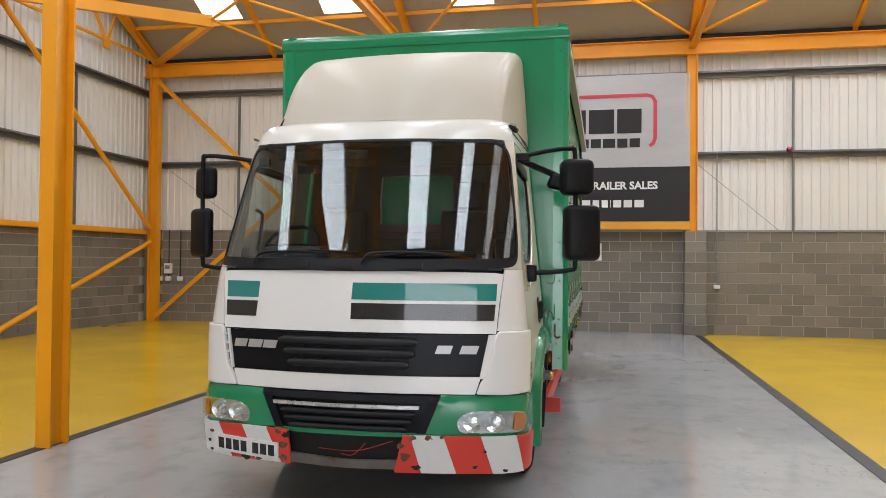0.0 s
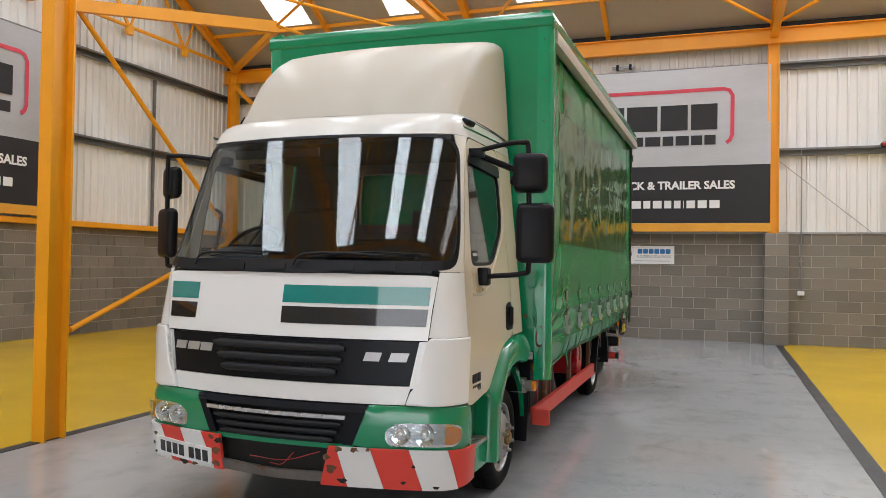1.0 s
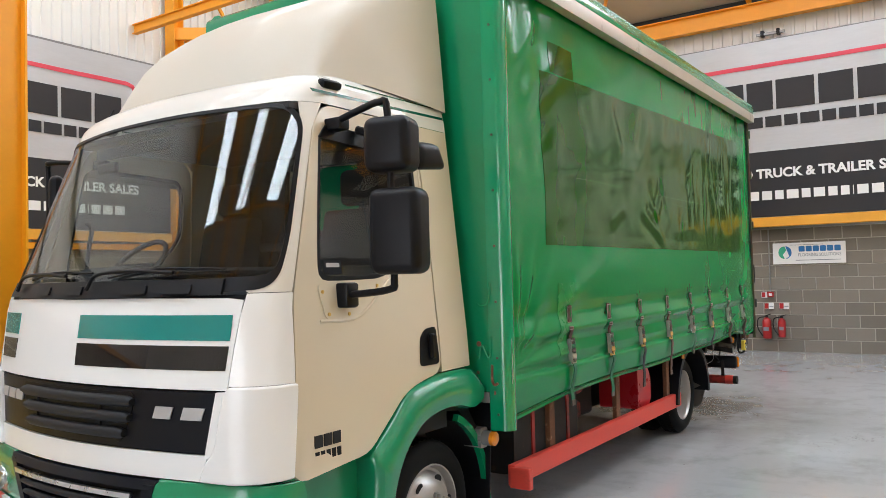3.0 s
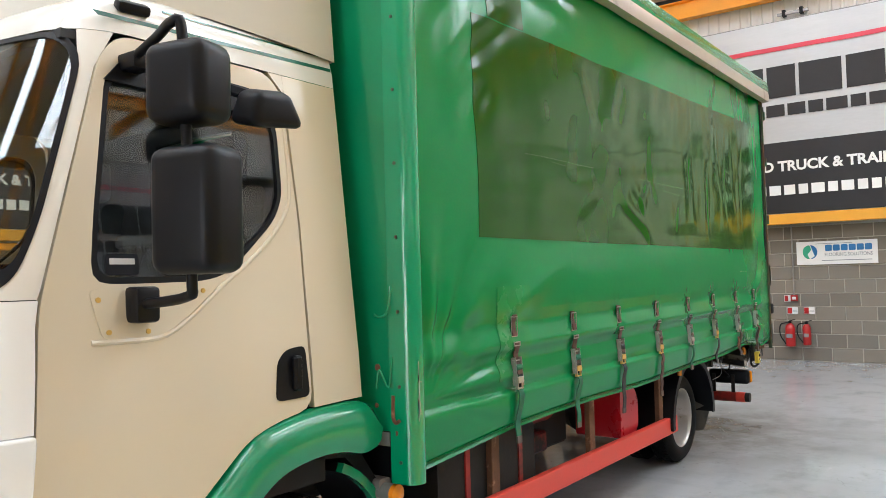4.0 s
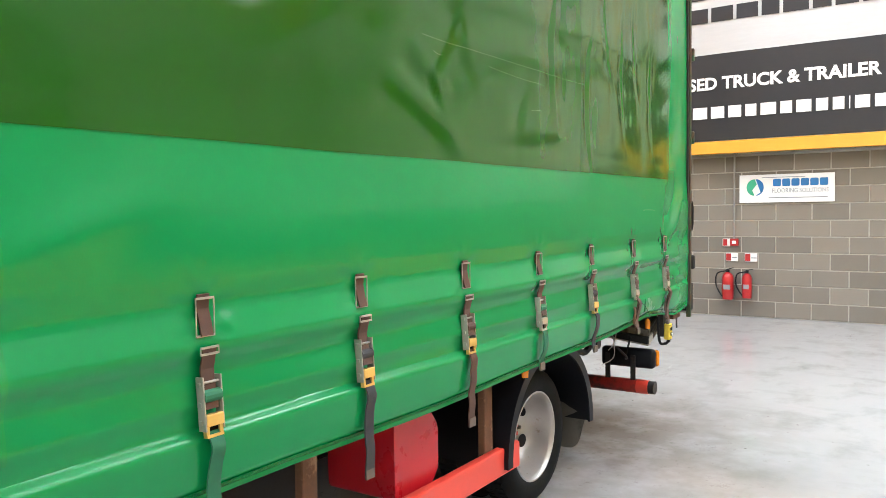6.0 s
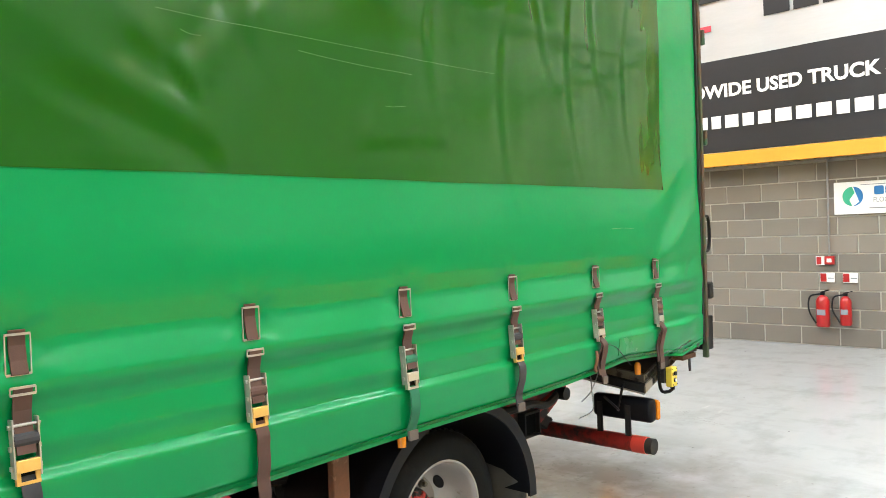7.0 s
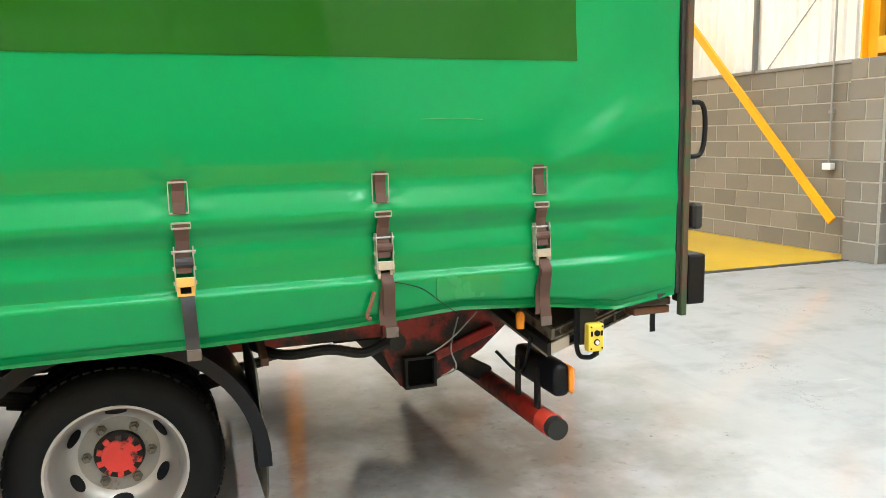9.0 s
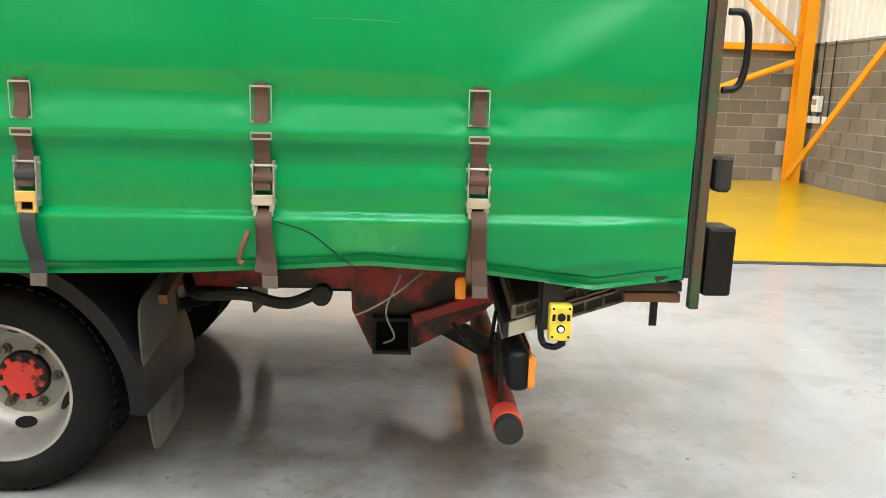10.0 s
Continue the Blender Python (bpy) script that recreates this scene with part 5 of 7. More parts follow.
# wind deflector: nose line, foot half-width and top half-width by y
DEF = ((5.555, 2.685, 0.867, 0.83), (5.59, 2.765, 0.87, 0.83), (5.68, 2.904, 0.88, 0.835), (5.78, 3.03, 0.894, 0.845), (5.92, 3.152, 0.91, 0.858), (6.1, 3.272, 0.927, 0.875), (6.3, 3.367, 0.942, 0.89), (6.5, 3.427, 0.954, 0.902), (6.66, 3.46, 0.962, 0.91), (6.735, 3.467, 0.965, 0.912))
bm = bmesh.new()
rows = []
for y, zt, hb, ht in DEF:
    zb = ramp(hb, ((0.80, 2.732), (0.86, 2.726), (0.915, 2.712), (0.95, 2.688), (0.968, 2.66))) - (0.05 if y < 5.7 else 0.02 if y < 5.85 else 0.004)
    h = zt - zb
    r = min(0.10, h * 0.5)
    tw = ht + (hb - ht) * max(0.0, 1 - h / 0.68)
    half_pts = [(hb, zb), (hb + (tw - hb) * 0.3, zb + (h - r) * 0.33), (hb + (tw - hb) * 0.65, zb + (h - r) * 0.68)]
    half_pts += [(tw - r + r * math.cos(q), zt - r + r * math.sin(q)) for q in (0.0, 0.3, 0.6, 0.9, 1.2, 1.5)]
    half_pts += [(tw * 0.6, zt + 0.010), (tw * 0.3, zt + 0.016), (0.0, zt + 0.018)]
    full = [(-u, z) for u, z in half_pts] + [(u, z) for u, z in reversed(half_pts[:-1])]
    rows.append([bm.verts.new((CAB + 0.022 + u, y + 0.16 * (u / 0.9) ** 2 * (6.735 - y), z)) for u, z in full])
for p, q in zip(rows, rows[1:]):
    for k in range(len(p) - 1):
        bm.faces.new((p[k], p[k + 1], q[k + 1], q[k]))
bm.faces.new(rows[-1])
bm.faces.new(rows[0][::-1])
bmesh.ops.recalc_face_normals(bm, faces=bm.faces)
part("wind_deflector", bm, M_DEFL, truck, "cream fibreglass roof wind deflector", True)

# bumper: green moulding, dark lower grille, chevron steel bar
front_sheet("bumper_moulding", [(-0.51, 0.565), (0.51, 0.565), (0.60, 0.815), (-0.60, 0.815)], -0.02, M_BLACK, label="black lower grille backing")
for sg in (1, -1):
    end = S(5.36, 0.7)
    soften(part("bumper_moulding", sheet([(0.495, 0.575), (0.62, 0.56), (1.0, 0.56), (end, 0.555), (end, 0.75), (end - 0.03, 0.81), (1.0, 0.822), (0.59, 0.822), (0.575, 0.80), (0.535, 0.69)], skin(0.0, sg), 0.03, 0.07), M_GREEN, truck, "glossy green bumper moulding", True), 0.01)
front_sheet("bumper_moulding", [(-0.495, 0.55), (0.495, 0.55), (0.51, 0.58), (-0.51, 0.58)], 0.003, M_GREEN, 0.03)
lg = front_sheet("lower_grille", [(-0.595, 0.818), (0.595, 0.818), (0.575, 0.78), (-0.575, 0.78)], 0.01, M_PANEL, 0.03, label="charcoal lower grille")
front_sheet("trim_strip", [(-0.50, 0.733), (0.46, 0.733), (0.465, 0.757), (-0.505, 0.757)], 0.02, M_CHROME, 0.02, lg, "bright trim strip")
for z, w in ((0.697, 0.455), (0.647, 0.43), (0.60, 0.40)):
    blade("slat", -w, w - 0.02, z, 0.018, 0.02, -0.002, lg)
for sg in (1, -1):
    part("side_cheek", sheet([(0.44, 0.575), (0.50, 0.575), (0.59, 0.80), (0.53, 0.80)], skin(0.004, sg), 0.03, 0.08), M_PANEL, lg, "", True)


END = S(5.38, 0.45)
tops = (0.36, 0.405, 0.61, 0.835, 1.05)
feet = (0.30, 0.47, 0.685, 0.905, 1.11)
for k, m in enumerate((M_CHEVRED, M_CHEVWHITE, M_CHEVRED, M_CHEVWHITE)):
    g = 0.002
    part("chevron_stripe", sheet([(feet[k] + g, 0.325), (feet[k + 1], 0.325), (tops[k + 1], 0.568), (tops[k] + g, 0.568)], skin(0.028), 0.02, 0.07), m, truck, "chipped red and white chevron marking", True)
part("chevron_stripe", sheet([(1.112, 0.33), (END, 0.345), (END, 0.56), (1.052, 0.568)], skin(0.028), 0.02, 0.06), M_CHEVRED, truck, "chipped red and white chevron marking", True)
for pts, m in (([(-0.40, 0.568), (-0.555, 0.568), (-0.45, 0.34), (-0.38, 0.34)], M_CHEVRED), ([(-0.557, 0.568), (-0.74, 0.568), (-0.64, 0.34), (-0.452, 0.34)], M_CHEVWHITE),
               ([(-0.742, 0.568), (-0.93, 0.568), (-0.83, 0.34), (-0.642, 0.34)], M_CHEVRED), ([(-0.932, 0.568), (-END, 0.555), (-END, 0.36), (-0.832, 0.34)], M_CHEVWHITE)):
    part("chevron_stripe", sheet(pts[::-1], skin(0.028), 0.02, 0.07), m, truck, "chipped red and white chevron marking", True)
front_sheet("bumper_beam", [(-0.42, 0.352), (0.0, 0.338), (0.40, 0.345), (0.42, 0.405), (0.0, 0.392), (-0.42, 0.415)], 0.026, M_BEAM, 0.03, label="scraped rusty bent lower bumper edge")
rs = random.Random(11)
for u, z, rad, m in ((0.37, 0.43, 0.030, M_RUST), (0.35, 0.50, 0.022, M_RUST), (0.44, 0.36, 0.022, M_DARK), (0.42, 0.555, 0.02, M_RUST), (0.52, 0.558, 0.022, M_RUST), (0.60, 0.56, 0.014, M_RUST), (0.80, 0.37, 0.014, M_DARK), (0.86, 0.47, 0.010, M_DARK),
                     (-0.43, 0.46, 0.028, M_RUST), (-0.41, 0.53, 0.024, M_DARK), (-0.47, 0.545, 0.018, M_RUST), (-0.44, 0.375, 0.026, M_RUST), (-0.99, 0.50, 0.016, M_RUST), (-1.02, 0.43, 0.014, M_DARK), (-0.72, 0.352, 0.026, M_DARK), (-0.62, 0.35, 0.018, M_RUST), (-1.0, 0.37, 0.012, M_DARK), (0.98, 0.345, 0.016, M_DARK)):
    pts = [(u + rad * (0.5 + 0.8 * rs.random()) * math.cos(q) * 1.3, z + rad * (0.4 + 0.7 * rs.random()) * math.sin(q)) for q in [2 * math.pi * k / 11 for k in range(11)]]
    front_sheet("rust_spot", pts, 0.0295, m, 0.002, label="flaked rusty patch")
front_sheet("bumper_opening", [(-0.42, 0.38), (0.42, 0.37), (0.42, 0.57), (-0.42, 0.57)], -0.05, M_DARK, 0.02, label="dark opening behind the bumper")
for a, b in (((-0.2, 0.45), (0.3, 0.52)), ((-0.05, 0.42), (0.12, 0.5))):
    p, q = Vector(cab(a[0], a[1], -0.01)), Vector(cab(b[0], b[1], -0.01))
    part("loose_cable", tube(bend([p, (p + q) / 2 + Vector((0, 0, -0.04)), q]), 0.003, 6), M_REDCHASSIS, truck, "loose red cable", True)
plate = front_sheet("number_plate", [(-0.97, 0.375), (-0.468, 0.355), (-0.465, 0.47), (-0.968, 0.49)], 0.036, M_PLATE, 0.008, label="white number plate with dark bars")
for k, u in enumerate((-0.93, -0.87, -0.81, -0.75, -0.66, -0.60, -0.54)):
    front_sheet("plate_bar", [(u, 0.392 - (u + 0.93) * 0.035), (u + 0.045, 0.39 - (u + 0.93) * 0.035), (u + 0.045, 0.464 - (u + 0.93) * 0.035), (u, 0.466 - (u + 0.93) * 0.035)], 0.038, M_BLACKGLOSS, 0.003, plate)

# cab interior
part("cab_floor", box(CX - 0.98, CX + 0.98, 5.35, 6.58, 0.98, 1.04), M_INTERIOR, truck)
dash = part("dashboard", prism(rounded([(5.27, 1.2), (5.62, 1.2), (5.70, 1.5), (5.62, 1.68), (5.34, 1.70), (5.24, 1.65)], 0.04), "x", CX - 0.93, CX + 0.88), M_INTERIOR, truck, "dark grey dashboard", True)
part("instrument_hood", prism(rounded([(5.45, 1.66), (5.72, 1.62), (5.70, 1.79), (5.5, 1.77)], 0.04), "x", CX - 0.88, CX - 0.45), M_INTERIOR, dash, "", True)
part("tray_rail", box(CX + 0.1, CX + 0.75, 5.30, 5.58, 1.70, 1.745, 0.015), M_BLACK, dash)
ring = [(CX - 0.8 + 0.215 * math.cos(q), 5.83 + 0.15 * math.sin(q), 1.79 + 0.155 * math.sin(q)) for q in [2 * math.pi * k / 28 for k in range(29)]]
wheel_obj = part("steering_wheel", tube(ring, 0.017, 8, caps=False), M_BLACK, truck, "black steering wheel", True)
part("spoke", bar((CX - 1.0, 5.83, 1.79), (CX - 0.6, 5.83, 1.79), 0.05, 0.03), M_BLACK, wheel_obj)
part("steering_column", cyl((CX - 0.8, 5.83, 1.78), (CX - 0.78, 5.6, 1.5), 0.04, 10), M_BLACK, wheel_obj)
for u, w in ((-0.63, 0.48), (0.50, 0.48)):
    seat = part("seat", box(u + CX - w / 2, u + CX + w / 2, 5.85, 6.38, 1.25, 1.45, 0.05, 2), M_SEAT, truck, "dark fabric cab seat", True)
    part("backrest", prism(rounded([(6.28, 1.42), (6.42, 1.42), (6.53, 2.1), (6.40, 2.1)], 0.05), "x", u + CX - w / 2 + 0.02, u + CX + w / 2 - 0.02), M_SEAT, seat, "", True)
    part("headrest", box(u + CX - 0.13, u + CX + 0.13, 6.42, 6.52, 2.12, 2.34, 0.04, 2), M_SEAT, seat, "", True)
outer = [(CX - 1.0, 1.0), (CX, 1.0), (CX + 1.0, 1.0), (CX + 1.03, 1.6), (CX + 0.93, 2.52), (CX, 2.6), (CX - 0.93, 2.52), (CX - 1.03, 1.6)]
inner = [(CX - 0.33, 2.0), (CX, 2.0), (CX + 0.33, 2.0), (CX + 0.335, 2.2), (CX + 0.32, 2.42), (CX, 2.43), (CX - 0.32, 2.42), (CX - 0.335, 2.2)]
part("rear_cab_wall", sheet(outer, flat("y", 6.66), 0.04, 0.6, inner), M_INTERIOR, truck, "dark trim on the rear cab wall")
part("rear_cab_panel", sheet(outer, flat("y", 6.71), 0.03, 0.6, inner), M_CREAM, truck, "cream rear cab panel")
part("roof_lining", box(CX - 0.9, CX + 0.9, 5.5, 6.62, 2.5, 2.53), M_INTERIOR, truck)
shelf = part("bunk_rail", box(CX - 0.3, CX + 0.95, 6.40, 6.62, 1.86, 1.92, 0.01), M_INTERIOR, truck, "grey padded shelf rail behind the seats")
for k in range(14):
    a = CX - 0.25 + 0.085 * k
    for d in (-0.06, 0.06):
        part("net_cord", bar((a, 6.40, 1.74), (a + d, 6.40, 1.86), 0.005, 0.005), M_BLACK, shelf)
part("sun_visor", box(CX - 0.8, CX - 0.1, 5.56, 5.58, 2.42, 2.49, 0.008), M_INTERIOR, truck)
part("interior_mirror", box(CX - 0.60, CX - 0.42, 5.44, 5.47, 2.31, 2.37, 0.01), M_BLACK, truck)
part("grab_rail", tube(bend([(CX - 0.98, 5.6, 1.75), (CX - 0.95, 5.6, 1.9), (CX - 0.95, 5.62, 2.02), (CX - 1.0, 5.62, 2.06)]), 0.014, 8), M_BLACK, truck, "", True)
part("engine_block", box(CX - 0.8, CX + 0.8, 5.25, 6.55, 0.45, 0.97, 0.05), M_DARK, truck, "dark engine and cab underside")

# ---- load body ----
BX, BY0, BY1 = 1.30, 6.83, 13.33


def lift(y):
    return 0.009 * (y - 7.0)


part("bulkhead", box(CX - BX + 0.05, CX + BX - 0.09, BY0, BY0 + 0.05, 0.99, 3.62), M_GREEN, truck, "glossy green front bulkhead")
for sg in (1, -1):
    px = CX + sg * (BX if sg > 0 else BX + 0.04)
    plan = [(px - sg * 0.13, BY0 - 0.004)] + [(px - sg * 0.055 * (1 - math.sin(q)), BY0 + 0.055 * (1 - math.cos(q))) for q in [radians(6 * k) for k in range(0, 16)]] + [(px, BY0 + 0.075), (px - sg * 0.008, BY0 + 0.088), (px - sg * 0.13, BY0 + 0.088)]
    post = part("corner_post", prism(plan, "z", 0.765, 3.63), M_POST, truck, "scratched glossy green corner post", True)
    for k in range(9):
        part("rivet", cyl((px - sg * 0.075, BY0 + 0.008, 0.86 + 0.33 * k), (px - sg * 0.075, BY0 - 0.006, 0.86 + 0.33 * k), 0.008, 8), M_EDGE, post, "dull rivet head")
    rs = random.Random(5)
    yy, zz = BY0 + 0.04, 1.06
    for k in range(15):
        if k % 3 == 2:
            ln = 0.006 + 0.012 * rs.random()
            part("scuff", box(px - 0.001, px + sg * 0.0012, yy, yy + ln, zz, zz + 0.0025), M_SCRATCH, post, "pale scrape in the paint")
            yy = BY0 + 0.034 + 0.012 * rs.random()
        else:
            ln = 0.03 + 0.07 * rs.random()
            part("scuff", box(px - 0.001, px + sg * 0.0012, yy, yy + 0.002 + 0.002 * rs.random(), zz, zz + ln), M_SCRATCH, post, "pale scrape in the paint")
            zz = 1.04 + 0.18 * rs.random()
    for z, up in ((1.56, 0.075), (1.235, 0.085)):
        part("curtain_hook", tube(bend([(CX + sg * 1.125, BY0 - 0.045, z - 0.05), (CX + sg * 1.15, BY0 - 0.05, z - 0.062 if z > 1.4 else z + 0.03), (CX + sg * 1.182, BY0 - 0.03, z - 0.045), (CX + sg * 1.185, BY0 - 0.008, z + up * 0.5), (CX + sg * 1.185, BY0 - 0.004, z + up)]), 0.0055, 8), M_GREEN, truck, "painted steel hook", True)
    part("hook_plate", tube(bend([(CX + sg * 1.19, BY0 - 0.004, 1.15), (CX + sg * 1.19, BY0 - 0.008, 1.06), (CX + sg * 1.215, BY0 - 0.02, 1.035), (CX + sg * 1.235, BY0 - 0.02, 1.045)]), 0.008, 8), M_RUST, truck, "rusty bent hook", True)
    for dx, z, r in ((1.10, 1.27, 0.016), (1.09, 1.10, 0.011), (1.2, 0.985, 0.012)):
        part("rust_spot", cyl((CX + sg * dx, BY0 + 0.002, z), (CX + sg * dx, BY0 - 0.0025, z), r, 9), M_RUST, truck, "small rust spot")
    part("maker_plate", box(CX + sg * 1.075, CX + sg * 1.165, BY0 - 0.006, BY0 - 0.001, 0.925, 0.985), M_ZINC, truck, "worn metal plate")
    # cant rail, pelmet and curtain rail
    part("cant_rail", prism([(CX + sg * (BX - 0.1), 0), (CX + sg * BX, 0), (CX + sg * (BX + 0.004), 0.06), (CX + sg * (BX - 0.015), 0.12), (CX + sg * (BX - 0.06), 0.145), (CX + sg * (BX - 0.1), 0.145)], "y", BY0, BY1), M_GREEN, truck, "green roof edge rail", True).data.transform(
        Matrix(((1, 0, 0, 0), (0, 1, 0, 0), (0, 0.009, 1, 3.595 - 0.063), (0, 0, 0, 1))))
    part("pelmet", prism([(CX + sg * (BX - 0.06), -0.01), (CX + sg * (BX + 0.01), -0.01), (CX + sg * (BX + 0.014), 0.05), (CX + sg * (BX + 0.006), 0.098), (CX + sg * (BX - 0.06), 0.098)], "y", BY0 + 0.10, BY1 - 0.03), M_ALU, truck, "dirty aluminium curtain pelmet", True).data.transform(
        Matrix(((1, 0, 0, 0), (0, 1, 0, 0), (0, 0.009, 1, 3.495 - 0.063), (0, 0, 0, 1))))
part("front_header", prism(rounded([(BY0 - 0.012, 3.60), (BY0 + 0.1, 3.60), (BY0 + 0.1, 3.742), (BY0 + 0.03, 3.742), (BY0 - 0.012, 3.70)], 0.03), "x", CX - BX - 0.028, CX + BX - 0.012), M_GREEN, truck, "green front header rail", True)
for k in range(12):
    part("rivet", cyl((CX - 1.15 + 0.21 * k, BY0 - 0.011, 3.64), (CX - 1.15 + 0.21 * k, BY0 - 0.015, 3.64), 0.007, 8), M_GREEN, truck)
part("body_roof", box(CX - BX + 0.08, CX + BX - 0.08, BY0 + 0.1, BY1, 3.70, 3.735), M_CLAD, truck, "pale box roof sheet")
part("load_floor", box(CX - 1.14, CX + 1.14, BY0 + 0.05, BY1 - 0.1, 0.985, 1.03), M_WOOD, truck, "timber load floor")

STRAPS = [7.772, 8.477, 9.161, 9.855, 10.546, 11.238, 11.94, 12.59]
CUR0, CUR1 = BY0 + 0.09, 13.262


def hem(y):
    table = ((6.9, 0.785), (7.8, 0.86), (9.5, 0.862), (11.2, 0.88), (11.7, 0.90), (12.26, 0.928), (12.6, 0.905), (12.98, 0.86), (13.3, 0.915))
    return ramp(y, table) + 0.005 * math.sin(y * 3.1)


def bell(x, c, w):
    return math.exp(-((x - c) / w) ** 2)


# cross-section of the strapped lower part: outward bulge by height
FOLD_Z = [0.7 + 0.004 * k for k in range(320)]
_fold = np.interp(FOLD_Z, (0.84, 0.88, 0.95, 1.02, 1.038, 1.048, 1.058, 1.09, 1.13, 1.17, 1.21, 1.245, 1.275, 1.30, 1.345, 1.385, 1.41, 1.44, 1.48, 1.55, 1.65, 1.8, 1.95),
                  (0.004, 0.016, 0.028, 0.037, 0.037, 0.026, 0.007, 0.011, 0.021, 0.015, 0.008, 0.018, 0.037, 0.041, 0.026, 0.011, 0.007, 0.012, 0.019, 0.021, 0.017, 0.006, 0.0))
FOLD_O = np.convolve(np.pad(_fold, 2, mode="edge"), (0.06, 0.2, 0.48, 0.2, 0.06), "valid")
SCRATCHES = ((9.58, 2.36, 11.17, 2.365), (10.09, 2.31, 10.64, 2.29), (10.49, 2.16, 10.60, 2.16), (9.66, 2.31, 9.73, 2.30), (7.97, 2.35, 8.88, 2.37), (8.27, 2.335, 8.46, 2.34), (12.1, 1.66, 12.35, 1.65))
DENTS = ((9.66, 2.16, 0.03, 0.05, -0.5, 0.014), (9.88, 2.38, 0.06, 0.16, -0.3, 0.008), (10.4, 2.1, 0.05, 0.14, 0.3, 0.007), (10.75, 2.5, 0.04, 0.3, 0.1, 0.008), (11.2, 2.3, 0.03, 0.35, 0.05, 0.008), (11.5, 2.75, 0.035, 0.3, -0.1, 0.010), (11.75, 2.5, 0.03, 0.4, 0.04, 0.008), (12.0, 2.7, 0.03, 0.3, -0.06, 0.008), (12.3, 2.5, 0.03, 0.4, 0.03, 0.007))
# creases pressed into the upper field: from, to, half-width, depth
GROOVES = ((9.28, 2.18, 9.84, 1.92, 0.07, 0.0122), (9.46, 2.29, 9.74, 2.11, 0.062, 0.0098), (9.9, 2.46, 9.66, 2.2, 0.062, 0.0091), (7.7, 2.34, 8.55, 2.4, 0.07, 0.0084), (8.5, 2.39, 9.32, 2.47, 0.078, 0.0115), (9.4, 2.48, 10.65, 2.62, 0.078, 0.0068), (10.6, 2.62, 12.5, 2.55, 0.085, 0.0084),
           (9.2, 2.72, 9.36, 3.05, 0.093, 0.0119), (8.92, 2.66, 8.74, 3.0, 0.093, 0.0105), (8.25, 2.55, 8.1, 2.95, 0.109, 0.0084), (7.22, 2.7, 7.8, 3.12, 0.093, 0.0187), (7.12, 2.92, 7.48, 3.34, 0.085, 0.017), (7.3, 2.45, 7.58, 2.75, 0.093, 0.0105), (8.05, 3.36, 8.65, 3.26, 0.078, 0.0105),
           (7.62, 2.02, 8.0, 2.1, 0.093, 0.0063), (8.6, 2.02, 8.95, 2.18, 0.093, 0.0084), (10.2, 2.0, 10.9, 2.05, 0.078, 0.0063),
           (12.62, 1.39, 13.14, 1.70, 0.07, 0.016), (12.78, 1.21, 13.2, 1.12, 0.04, 0.012), (12.76, 0.90, 13.24, 0.957, 0.032, 0.016), (12.95, 1.36, 13.26, 1.55, 0.05, 0.012))


